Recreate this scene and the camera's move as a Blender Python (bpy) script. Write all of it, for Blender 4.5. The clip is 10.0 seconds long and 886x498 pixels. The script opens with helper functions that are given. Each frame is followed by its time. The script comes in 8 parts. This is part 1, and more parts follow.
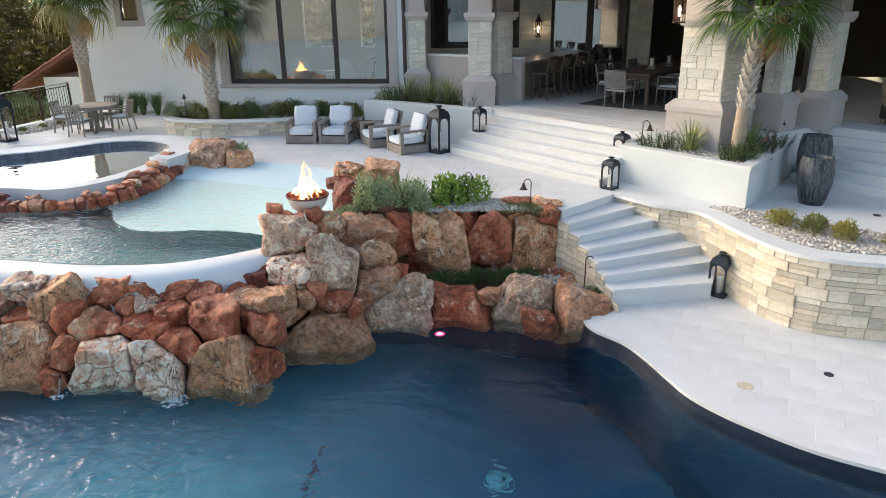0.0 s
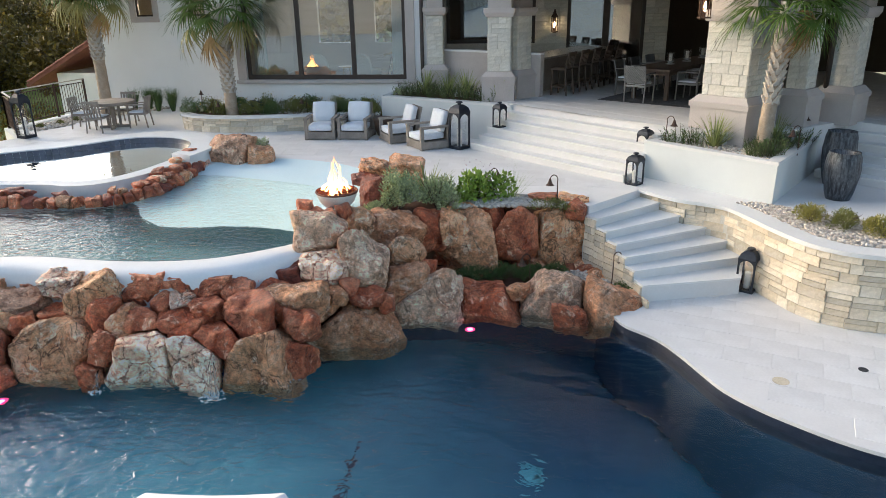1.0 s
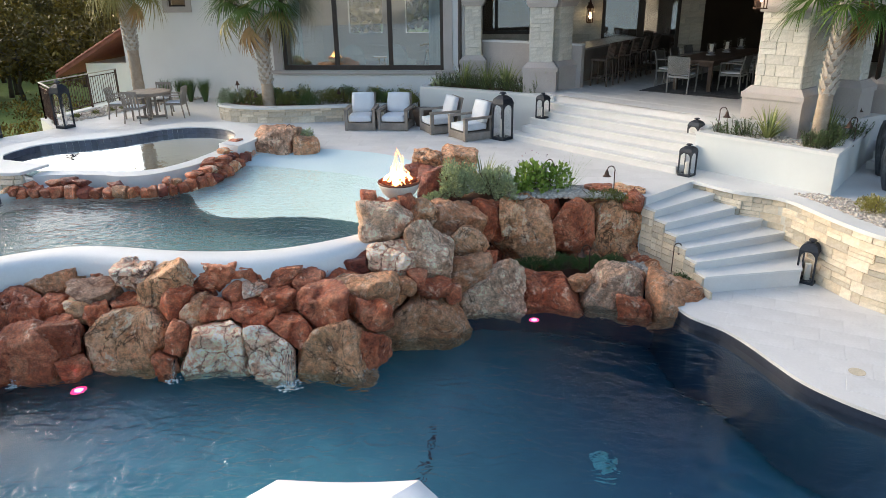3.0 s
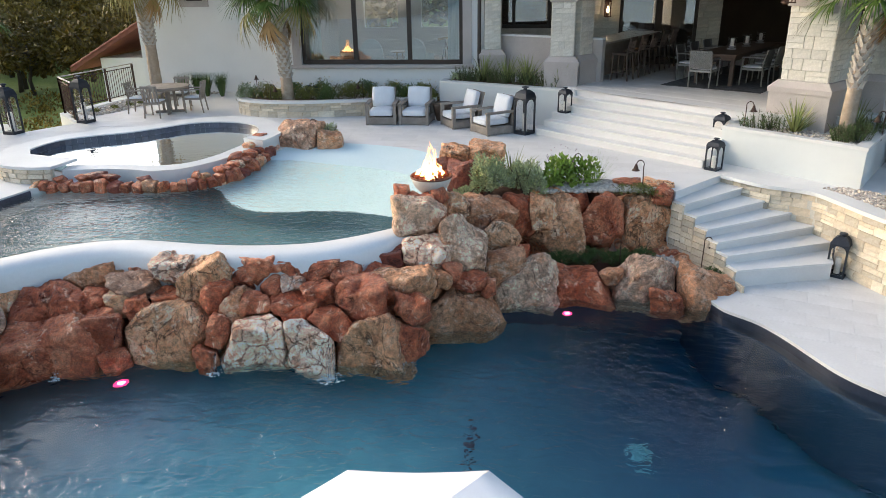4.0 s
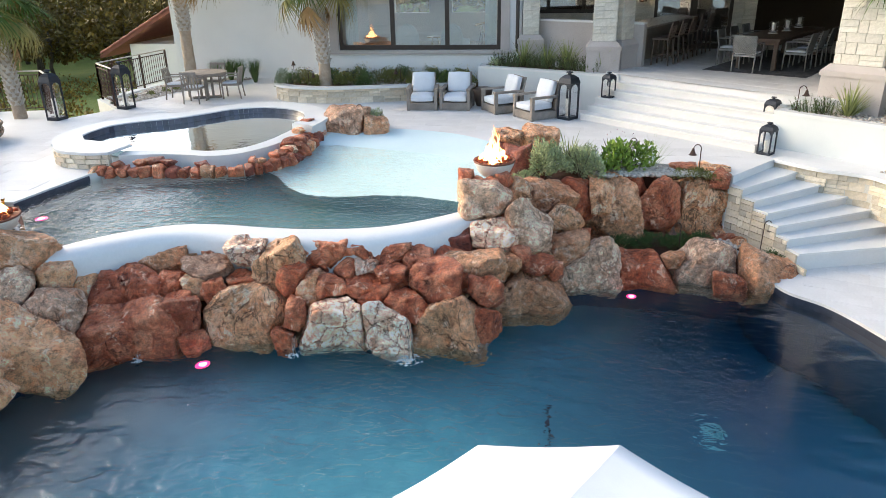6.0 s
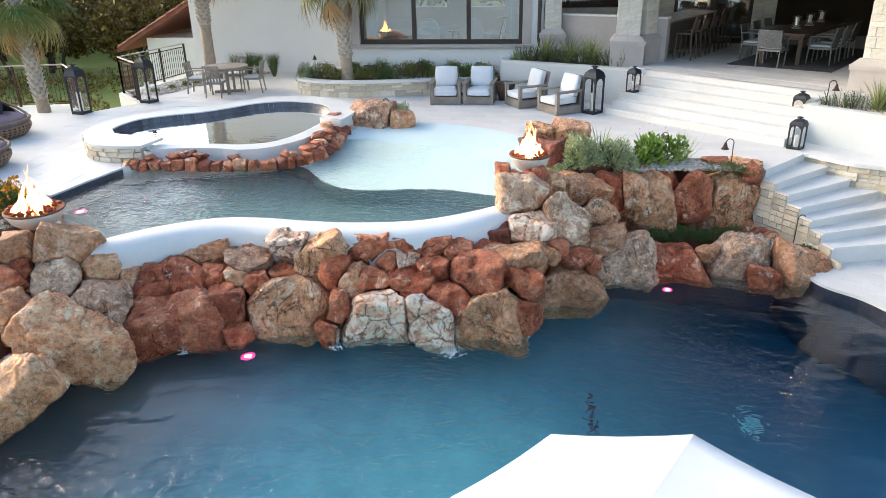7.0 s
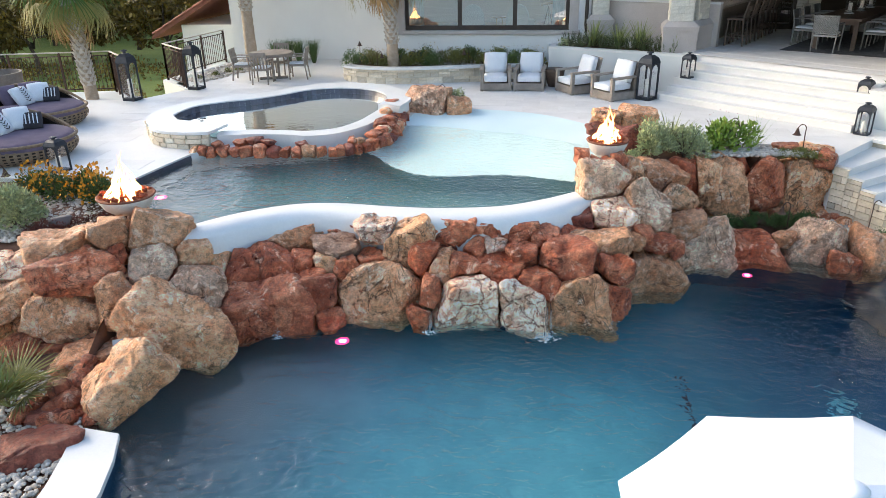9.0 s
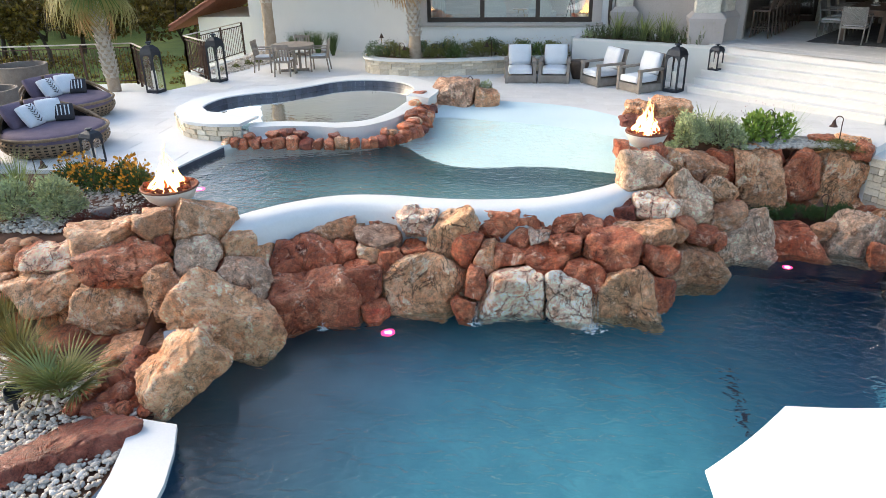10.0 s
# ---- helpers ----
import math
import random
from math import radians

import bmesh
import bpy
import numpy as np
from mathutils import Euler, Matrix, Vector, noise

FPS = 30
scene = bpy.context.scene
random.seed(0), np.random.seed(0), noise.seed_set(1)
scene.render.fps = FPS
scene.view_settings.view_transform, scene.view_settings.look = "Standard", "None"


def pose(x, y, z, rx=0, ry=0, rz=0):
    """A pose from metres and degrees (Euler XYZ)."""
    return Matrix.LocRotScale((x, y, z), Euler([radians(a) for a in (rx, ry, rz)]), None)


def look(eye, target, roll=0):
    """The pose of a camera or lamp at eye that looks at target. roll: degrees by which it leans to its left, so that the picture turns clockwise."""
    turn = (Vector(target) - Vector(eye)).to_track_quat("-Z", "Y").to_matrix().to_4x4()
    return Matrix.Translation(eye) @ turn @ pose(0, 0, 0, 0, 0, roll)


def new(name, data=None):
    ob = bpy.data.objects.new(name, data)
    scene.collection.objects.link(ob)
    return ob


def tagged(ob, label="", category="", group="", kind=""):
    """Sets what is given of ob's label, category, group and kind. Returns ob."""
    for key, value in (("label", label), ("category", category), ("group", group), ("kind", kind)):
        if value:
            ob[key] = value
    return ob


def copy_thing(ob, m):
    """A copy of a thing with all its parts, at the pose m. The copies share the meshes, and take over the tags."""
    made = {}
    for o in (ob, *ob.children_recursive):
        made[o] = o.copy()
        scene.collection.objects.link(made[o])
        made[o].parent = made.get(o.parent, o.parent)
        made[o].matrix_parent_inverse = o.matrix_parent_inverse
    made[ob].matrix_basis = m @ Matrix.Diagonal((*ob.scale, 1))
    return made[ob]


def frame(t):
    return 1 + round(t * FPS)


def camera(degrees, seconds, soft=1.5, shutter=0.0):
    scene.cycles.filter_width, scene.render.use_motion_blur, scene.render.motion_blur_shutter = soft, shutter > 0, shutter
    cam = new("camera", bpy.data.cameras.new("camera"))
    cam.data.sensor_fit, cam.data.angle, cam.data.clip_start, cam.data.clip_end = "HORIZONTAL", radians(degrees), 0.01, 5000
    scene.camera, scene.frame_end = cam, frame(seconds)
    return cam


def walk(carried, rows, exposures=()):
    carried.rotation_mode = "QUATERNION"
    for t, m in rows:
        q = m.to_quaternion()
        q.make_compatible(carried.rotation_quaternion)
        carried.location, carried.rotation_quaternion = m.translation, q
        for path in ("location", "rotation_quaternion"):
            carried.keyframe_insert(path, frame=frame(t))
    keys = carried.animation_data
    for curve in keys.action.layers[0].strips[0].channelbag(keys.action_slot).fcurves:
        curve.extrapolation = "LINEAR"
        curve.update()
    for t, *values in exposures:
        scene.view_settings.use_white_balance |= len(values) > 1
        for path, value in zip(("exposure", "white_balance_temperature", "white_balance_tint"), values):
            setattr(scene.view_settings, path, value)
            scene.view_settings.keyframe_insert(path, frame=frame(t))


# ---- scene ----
# ---- camera and walk ----
cam = camera(64.3, 10.0, soft=0.7)
PATH = [
    (0, (0.121, 0.164, 3.481), (-0.103, 2.034, 2.808), -0.8),
    (0.5, (-0.08, 0.124, 3.498), (-0.307, 1.992, 2.82), -0.9),
    (1, (-0.313, 0.088, 3.503), (-0.541, 1.953, 2.818), -0.9),
    (1.5, (-0.549, 0.042, 3.492), (-0.779, 1.905, 2.804), -0.9),
    (2, (-0.768, 0.007, 3.498), (-0.999, 1.868, 2.803), -0.9),
    (2.5, (-0.987, -0.031, 3.501), (-1.22, 1.828, 2.799), -0.9),
    (3.8, (-1.664, -0.131, 3.537), (-1.9, 1.721, 2.818), -0.8),
    (4, (-1.745, -0.167, 3.531), (-1.982, 1.683, 2.809), -0.9),
    (4.5, (-1.984, -0.217, 3.535), (-2.223, 1.629, 2.804), -1.0),
    (5, (-2.224, -0.276, 3.535), (-2.463, 1.568, 2.798), -1.0),
    (5.5, (-2.456, -0.343, 3.534), (-2.698, 1.498, 2.789), -1.0),
    (6.8, (-3.132, -0.51, 3.538), (-3.378, 1.32, 2.77), -1.1),
    (7, (-3.254, -0.542, 3.544), (-3.5, 1.288, 2.775), -1.0),
    (7.5, (-3.552, -0.598, 3.549), (-3.801, 1.228, 2.772), -1.1),
    (8, (-3.864, -0.644, 3.549), (-4.113, 1.179, 2.764), -1.1),
    (8.5, (-4.159, -0.694, 3.552), (-4.411, 1.125, 2.76), -1.1),
    (9, (-4.459, -0.738, 3.535), (-4.711, 1.078, 2.736), -1.1),
    (9.5, (-4.756, -0.771, 3.52), (-5.009, 1.041, 2.713), -1.1),
    (10, (-5.065, -0.807, 3.5), (-5.318, 1.002, 2.686), -1.1),
]
walk(cam, [(t, look(eye, target, roll)) for t, eye, target, roll in PATH],
     exposures=[(0.0, 1.32, 6450, 9), (1.0, 1.22, 6450, 9), (4.0, 1.24, 6450, 9), (5.2, 1.42, 6450, 9), (7.0, 1.62, 6450, 9), (10.0, 1.57, 6450, 9)])

# ---- world and light ----
world = bpy.data.worlds.new("evening_sky")
scene.world = world
world.use_nodes = True
wn = world.node_tree.nodes
sky = wn.new("ShaderNodeTexSky")
sky.sky_type = 'NISHITA'
sky.sun_disc = False
sky.sun_elevation = radians(21)
sky.sun_rotation = radians(-70)
sky.altitude, sky.air_density, sky.dust_density, sky.ozone_density = 100, 1.0, 3.2, 0.9
wn["Background"].inputs[1].default_value = 0.15
world.node_tree.links.new(sky.outputs[0], wn["Background"].inputs[0])

sun_data = bpy.data.lights.new("sun", 'SUN')
sun_data.energy, sun_data.angle, sun_data.color = 0.5, radians(45), (1.0, 0.94, 0.87)
sun = new("sun", sun_data)
sun.matrix_world = look((-21.8, 16.84, 7.7), (-3, 10, 0))

# ---- helpers for building ----
def link(name, bm, mat, smooth=False):
    me = bpy.data.meshes.new(name)
    bm.normal_update()
    bm.to_mesh(me)
    bm.free()
    if mat:
        me.materials.append(mat)
    if smooth:
        for p in me.polygons:
            p.use_smooth = True
    return new(name, me)


def part(name, bm, mat, parent, label="", smooth=False):
    ob = link(name, bm, mat, smooth)
    ob.parent = parent
    if label:
        ob["label"] = label
    return ob


def single(name, bm, mat, label, category, group="", kind="", smooth=False, m=None):
    ob = link(name, bm, mat, smooth)
    if m is not None:
        ob.matrix_world = m
    return tagged(ob, label, category, group, kind)


def thing(name, m, label, category, group="", kind=""):
    ob = new(name)
    ob.empty_display_size = 0.1
    ob.matrix_world = m
    return tagged(ob, label, category, group, kind)


def box(bm, x0, y0, z0, x1, y1, z1, bev=0.0):
    r = bmesh.ops.create_cube(bm, size=1.0, matrix=Matrix.LocRotScale(((x0 + x1) / 2, (y0 + y1) / 2, (z0 + z1) / 2), None, (x1 - x0, y1 - y0, z1 - z0)))
    if bev:
        vs = set(r["verts"])
        bmesh.ops.bevel(bm, geom=[e for e in bm.edges if e.verts[0] in vs and e.verts[1] in vs], offset=bev, segments=2, affect='EDGES', profile=0.6)
    return bm


def bbox(*a, **k):
    return box(bmesh.new(), *a, **k)


def obox(bm, m, sx, sy, sz, bev=0.0):
    r = bmesh.ops.create_cube(bm, size=1.0, matrix=m @ Matrix.Diagonal((sx, sy, sz, 1)))
    if bev:
        vs = set(r["verts"])
        bmesh.ops.bevel(bm, geom=[e for e in bm.edges if e.verts[0] in vs and e.verts[1] in vs], offset=bev, segments=2, affect='EDGES', profile=0.6)
    return bm


def prism(bm, pts, z0, z1, zf=None):
    """A closed outline in plan, raised from z0 to z1."""
    lo = [bm.verts.new((p[0], p[1], z0)) for p in pts]
    hi = [bm.verts.new((p[0], p[1], z1)) for p in pts]
    bm.faces.new(hi)
    bm.faces.new(lo[::-1])
    n = len(pts)
    for i in range(n):
        bm.faces.new((lo[i], lo[(i + 1) % n], hi[(i + 1) % n], hi[i]))
    bmesh.ops.recalc_face_normals(bm, faces=bm.faces)
    return bm


def lathe(bm, prof, seg=24, m=Matrix(), sq=0.0):
    rings = []
    for r, z in prof:
        ring = []
        for i in range(seg):
            a = 2 * math.pi * i / seg
            ring.append(bm.verts.new(m @ Vector((r * math.cos(a), r * math.sin(a), z))))
        rings.append(ring)
    for a, b in zip(rings, rings[1:]):
        for i in range(seg):
            bm.faces.new((a[i], a[(i + 1) % seg], b[(i + 1) % seg], b[i]))
    if prof[0][0] > 1e-4:
        bm.faces.new(rings[0][::-1])
    if prof[-1][0] > 1e-4:
        bm.faces.new(rings[-1])
    return bm


def tube(bm, pts, r, seg=8, taper=None):
    pts = [Vector(p) for p in pts]
    rings = []
    up = Vector((0.31, 0.17, 0.93))
    for i, p in enumerate(pts):
        d = (pts[min(i + 1, len(pts) - 1)] - pts[max(i - 1, 0)]).normalized()
        a = d.cross(up)
        if a.length < 0.05:
            a = d.cross(Vector((1, 0, 0)))
        a.normalize()
        b = d.cross(a)
        rr = r if taper is None else r + (taper - r) * i / (len(pts) - 1)
        rings.append([bm.verts.new(p + rr * (math.cos(2 * math.pi * k / seg) * a + math.sin(2 * math.pi * k / seg) * b)) for k in range(seg)])
    for a, b in zip(rings, rings[1:]):
        for k in range(seg):
            bm.faces.new((a[k], a[(k + 1) % seg], b[(k + 1) % seg], b[k]))
    bm.faces.new(rings[0][::-1])
    bm.faces.new(rings[-1])
    return bm


def spline(pts, n=8, closed=False):
    """Catmull-Rom through plan points."""
    P = [Vector(p) for p in pts]
    out = []
    m = len(P)
    for i in range(m if closed else m - 1):
        if closed:
            a, b, c, d = P[i - 1], P[i], P[(i + 1) % m], P[(i + 2) % m]
        else:
            a, b, c, d = P[max(i - 1, 0)], P[i], P[i + 1], P[min(i + 2, m - 1)]
        for k in range(n):
            t = k / n
            out.append(0.5 * (2 * b + (c - a) * t + (2 * a - 5 * b + 4 * c - d) * t * t + (3 * b - a - 3 * c + d) * t ** 3))
    if not closed:
        out.append(P[-1])
    return out


def offset(pts, d, closed=False):
    """Shift a plan line to its left by d."""
    out = []
    n = len(pts)
    for i, p in enumerate(pts):
        a = pts[i - 1] if (i or closed) else p
        b = pts[(i + 1) % n] if (i < n - 1 or closed) else p
        t = Vector((b[0] - a[0], b[1] - a[1]))
        t.normalize()
        out.append(Vector((p[0] - t.y * d, p[1] + t.x * d)))
    return out


def strip(bm, a, b):
    """Quads between two lines of equal length (3D points)."""
    va = [bm.verts.new(p) for p in a]
    vb = [bm.verts.new(p) for p in b]
    for i in range(len(va) - 1):
        bm.faces.new((va[i], va[i + 1], vb[i + 1], vb[i]))
    return bm


def v3(p, z):
    return Vector((p[0], p[1], z))


def ribbon(bm, line, half_l, half_r, z0, z1):
    """A wall along a plan line, with thickness."""
    l, r = offset(line, half_l), offset(line, -half_r)
    prof = [[v3(p, z1) for p in l], [v3(p, z1) for p in r], [v3(p, z0) for p in r], [v3(p, z0) for p in l]]
    vv = [[bm.verts.new(p) for p in row] for row in prof]
    n = len(line)
    for k in range(4):
        for i in range(n - 1):
            bm.faces.new((vv[k][i], vv[k][i + 1], vv[(k + 1) % 4][i + 1], vv[(k + 1) % 4][i]))
    bm.faces.new([vv[k][0] for k in range(4)])
    bm.faces.new([vv[k][-1] for k in range(3, -1, -1)])
    bmesh.ops.recalc_face_normals(bm, faces=bm.faces)
    return bm


# ---- materials ----
def node(nt, kind, **inputs):
    n = nt.nodes.new(kind)
    for k, v in inputs.items():
        n.inputs[k].default_value = v
    return n


def ramp(nt, fac, stops):
    r = nt.nodes.new("ShaderNodeValToRGB")
    while len(r.color_ramp.elements) < len(stops):
        r.color_ramp.elements.new(0.5)
    for e, (p, c) in zip(r.color_ramp.elements, stops):
        e.position, e.color = p, (*c, 1)
    nt.links.new(fac, r.inputs[0])
    return r.outputs[0]


def mixc(nt, fac, a, b, mode='MIX'):
    m = nt.nodes.new("ShaderNodeMix")
    m.data_type, m.blend_type = 'RGBA', mode
    for sock, val in ((m.inputs[0], fac), (m.inputs[6], a), (m.inputs[7], b)):
        if isinstance(val, (int, float)):
            sock.default_value = val
        elif isinstance(val, tuple):
            sock.default_value = (*val, 1)
        else:
            nt.links.new(val, sock)
    return m.outputs[2]


def surf(name, c1, c2, scale=6.0, rough=0.6, bump=0.1, bscale=60.0, metal=0.0, vary=0.0, speck=None, dist=0.01, island=False, grain=0.6):
    """A mottled surface: two colours over a broad noise, a fine grain, a fine relief, and a shift from piece to piece."""
    m = bpy.data.materials.new(name)
    m.use_nodes = True
    nt = m.node_tree
    bsdf = nt.nodes["Principled BSDF"]
    tc = nt.nodes.new("ShaderNodeTexCoord")
    n1 = node(nt, "ShaderNodeTexNoise", Scale=scale, Detail=6.0, Roughness=0.65)
    n2 = node(nt, "ShaderNodeTexNoise", Scale=bscale, Detail=5.0, Roughness=0.7)
    for n in (n1, n2):
        nt.links.new(tc.outputs["Object"], n.inputs["Vector"])
    col = ramp(nt, n1.outputs[0], [(0.3, c1), (0.7, c2)])
    tone = ramp(nt, n2.outputs[0], [(0.3, (0.72, 0.72, 0.72)), (0.7, (1.12, 1.12, 1.12))])
    col = mixc(nt, grain, col, tone, 'MULTIPLY')
    if speck:
        n3 = node(nt, "ShaderNodeTexNoise", Scale=scale * 2.7, Detail=8.0, Roughness=0.75)
        nt.links.new(tc.outputs["Object"], n3.inputs["Vector"])
        mask = ramp(nt, n3.outputs[0], [(speck[1], (0, 0, 0)), (speck[1] + 0.08, (1, 1, 1))])
        col = mixc(nt, mask, col, speck[0])
    if vary:
        if island:
            rnd = nt.nodes.new("ShaderNodeNewGeometry").outputs["Random Per Island"]
        else:
            rnd = nt.nodes.new("ShaderNodeObjectInfo").outputs["Random"]
        sh = ramp(nt, rnd, [(0.0, (1 - vary,) * 3), (0.5, (1.0, 1 - vary * 0.2, 1 - vary * 0.45)), (1.0, (1 + vary * 0.6,) * 3)])
        col = mixc(nt, 1.0, col, sh, 'MULTIPLY')
    nt.links.new(col, bsdf.inputs["Base Color"])
    bsdf.inputs["Metallic"].default_value = metal
    rr = nt.nodes.new("ShaderNodeMapRange")
    rr.inputs[3].default_value, rr.inputs[4].default_value = max(rough - 0.12, 0.02), min(rough + 0.12, 1)
    nt.links.new(n1.outputs[0], rr.inputs[0])
    nt.links.new(rr.outputs[0], bsdf.inputs["Roughness"])
    if bump:
        b = node(nt, "ShaderNodeBump", Strength=bump, Distance=dist)
        nt.links.new(n2.outputs[0], b.inputs["Height"])
        nt.links.new(b.outputs[0], bsdf.inputs["Normal"])
    return m


def rock_mat(name, base, light, dark, lichen, amount, crack=0.5, blocky=0.0, rough=0.8):
    """Weathered stone: stained tones, crusty lichen patches, wandering cracks and fine grain."""
    m = bpy.data.materials.new(name)
    m.use_nodes = True
    nt = m.node_tree
    bsdf = nt.nodes["Principled BSDF"]
    tc = nt.nodes.new("ShaderNodeTexCoord")
    info = nt.nodes.new("ShaderNodeObjectInfo")
    add = nt.nodes.new("ShaderNodeVectorMath")
    add.operation = 'MULTIPLY_ADD'
    nt.links.new(info.outputs["Random"], add.inputs[1])
    add.inputs[0].default_value = (37.0, 19.0, 53.0)
    nt.links.new(tc.outputs["Object"], add.inputs[2])
    vec = add.outputs[0]
    n1 = node(nt, "ShaderNodeTexNoise", Scale=3.4, Detail=9.0, Roughness=0.7, Distortion=0.9)
    n2 = node(nt, "ShaderNodeTexNoise", Scale=13.0, Detail=11.0, Roughness=0.8)
    n3 = node(nt, "ShaderNodeTexNoise", Scale=4.2, Detail=12.0, Roughness=0.76, Distortion=0.4)
    n4 = node(nt, "ShaderNodeTexNoise", Scale=60.0, Detail=7.0, Roughness=0.75)
    n5 = node(nt, "ShaderNodeTexNoise", Scale=1.3, Detail=5.0, Roughness=0.6, Distortion=1.6)
    n6 = node(nt, "ShaderNodeTexNoise", Scale=1.1, Detail=4.0)
    n7 = node(nt, "ShaderNodeTexNoise", Scale=4.5, Detail=8.0, Roughness=0.7)
    for n in (n1, n2, n3, n4, n5, n6, n7):
        nt.links.new(vec, n.inputs["Vector"])
    col = ramp(nt, n1.outputs[0], [(0.3, dark), (0.48, base), (0.68, light)])
    # iron stains
    stain = ramp(nt, n7.outputs[0], [(0.52, (0, 0, 0)), (0.66, (0.7, 0.7, 0.7))])
    col = mixc(nt, stain, col, mixc(nt, 1.0, col, (0.95, 0.62, 0.45), 'MULTIPLY'))
    fine = ramp(nt, n2.outputs[0], [(0.32, (0.34, 0.3, 0.28)), (0.47, (1.05, 1.05, 1.05)), (0.66, (1.7, 1.66, 1.6))])
    mask = ramp(nt, n3.outputs[0], [(1 - amount, (0, 0, 0)), (1 - amount + 0.05, (0.9, 0.9, 0.9))])
    col = mixc(nt, mask, col, lichen)
    col = mixc(nt, 1.0, col, fine, 'MULTIPLY')
    dot = ramp(nt, n4.outputs[0], [(0.32, (0.62, 0.6, 0.58)), (0.5, (1.12, 1.12, 1.12)), (0.7, (1.35, 1.35, 1.35))])
    col = mixc(nt, 0.9, col, dot, 'MULTIPLY')
    # cracks wander along the level lines of a broad noise
    vein = ramp(nt, n5.outputs[0], [(0.486, (1, 1, 1)), (0.5, (0.16, 0.13, 0.11)), (0.512, (1, 1, 1)), (0.6, (1, 1, 1)), (0.608, (0.3, 0.25, 0.22)), (0.616, (1, 1, 1))])
    where = ramp(nt, n6.outputs[0], [(0.42, (0, 0, 0)), (0.6, (crack, crack, crack))])
    ck = mixc(nt, where, (1.0, 1.0, 1.0), vein)
    if blocky:
        vo = node(nt, "ShaderNodeTexVoronoi", Scale=3.3)
        vo.feature = 'DISTANCE_TO_EDGE'
        nt.links.new(mixc(nt, 0.28, vec, n1.outputs[1], 'ADD'), vo.inputs["Vector"])
        net = ramp(nt, vo.outputs["Distance"], [(0.0, (0.25, 0.15, 0.11)), (0.03, (1, 1, 1))])
        ck = mixc(nt, blocky, ck, net, 'MULTIPLY')
    col = mixc(nt, 1.0, col, ck, 'MULTIPLY')
    sh = ramp(nt, info.outputs["Random"], [(0.0, (0.85, 0.7, 0.63)), (0.25, (1.4, 1.1, 0.92)), (0.5, (1.1, 0.96, 0.87)), (0.75, (1.5, 1.32, 1.15)), (1.0, (1.22, 1.12, 1.02))])
    col = mixc(nt, 1.0, col, sh, 'MULTIPLY')
    nt.links.new(col, bsdf.inputs["Base Color"])
    gloss = nt.nodes.new("ShaderNodeMapRange")
    gloss.inputs[1].default_value, gloss.inputs[2].default_value = 0.35, 0.65
    gloss.inputs[3].default_value, gloss.inputs[4].default_value = rough - 0.15, rough + 0.15
    nt.links.new(n1.outputs[0], gloss.inputs[0])
    nt.links.new(gloss.outputs[0], bsdf.inputs["Roughness"])
    h = mixc(nt, 0.3, n2.outputs[0], n4.outputs[0])
    h2 = mixc(nt, 1.0, h, ck, 'MULTIPLY')
    b = node(nt, "ShaderNodeBump", Strength=1.0, Distance=0.085)
    nt.links.new(h2, b.inputs["Height"])
    nt.links.new(b.outputs[0], bsdf.inputs["Normal"])
    return m


def water_mat(name, tint, wave, strength, calm_at=(0.42, 0.6), rough=0.02, still=None, high=0.16):
    """Clear water: short ripples in patches between calmer water, over a faint swell."""
    m = bpy.data.materials.new(name)
    m.use_nodes = True
    nt = m.node_tree
    bsdf = nt.nodes["Principled BSDF"]
    bsdf.inputs["Base Color"].default_value = (*tint, 1)
    bsdf.inputs["Roughness"].default_value = rough
    bsdf.inputs["IOR"].default_value = 1.33
    bsdf.inputs["Transmission Weight"].default_value = 1.0
    tc = nt.nodes.new("ShaderNodeTexCoord")
    mp = nt.nodes.new("ShaderNodeMapping")
    mp.inputs["Rotation"].default_value = (0, 0, 0.5)
    mp.inputs["Scale"].default_value = (0.8, 1.25, 1)
    nt.links.new(tc.outputs["Object"], mp.inputs["Vector"])
    a = node(nt, "ShaderNodeTexNoise", Scale=wave, Detail=1.5, Roughness=0.45, Distortion=0.9)
    c = node(nt, "ShaderNodeTexNoise", Scale=0.42, Detail=3.0, Roughness=0.6)
    d = node(nt, "ShaderNodeTexNoise", Scale=wave * 0.3, Detail=1.0)
    for n in (a, c, d):
        nt.links.new(mp.outputs[0], n.inputs["Vector"])
    calm = ramp(nt, c.outputs[0], [(calm_at[0], (0.1, 0.1, 0.1)), (calm_at[1], (1, 1, 1))])
    if still:
        # far from the falls the water lies still
        sp = nt.nodes.new("ShaderNodeSeparateXYZ")
        mr = nt.nodes.new("ShaderNodeMapRange")
        mr.inputs[1].default_value, mr.inputs[2].default_value = still
        mr.inputs[3].default_value, mr.inputs[4].default_value = 1.0, 0.22
        nt.links.new(tc.outputs["Object"], sp.inputs[0])
        nt.links.new(sp.outputs[0], mr.inputs[0])
        calm = mixc(nt, 1.0, calm, mr.outputs[0], 'MULTIPLY')
    h = mixc(nt, 1.0, a.outputs[0], calm, 'MULTIPLY')
    h = mixc(nt, 0.3, h, d.outputs[0])
    b = node(nt, "ShaderNodeBump", Strength=strength, Distance=high)
    nt.links.new(h, b.inputs["Height"])
    nt.links.new(b.outputs[0], bsdf.inputs["Normal"])
    return m


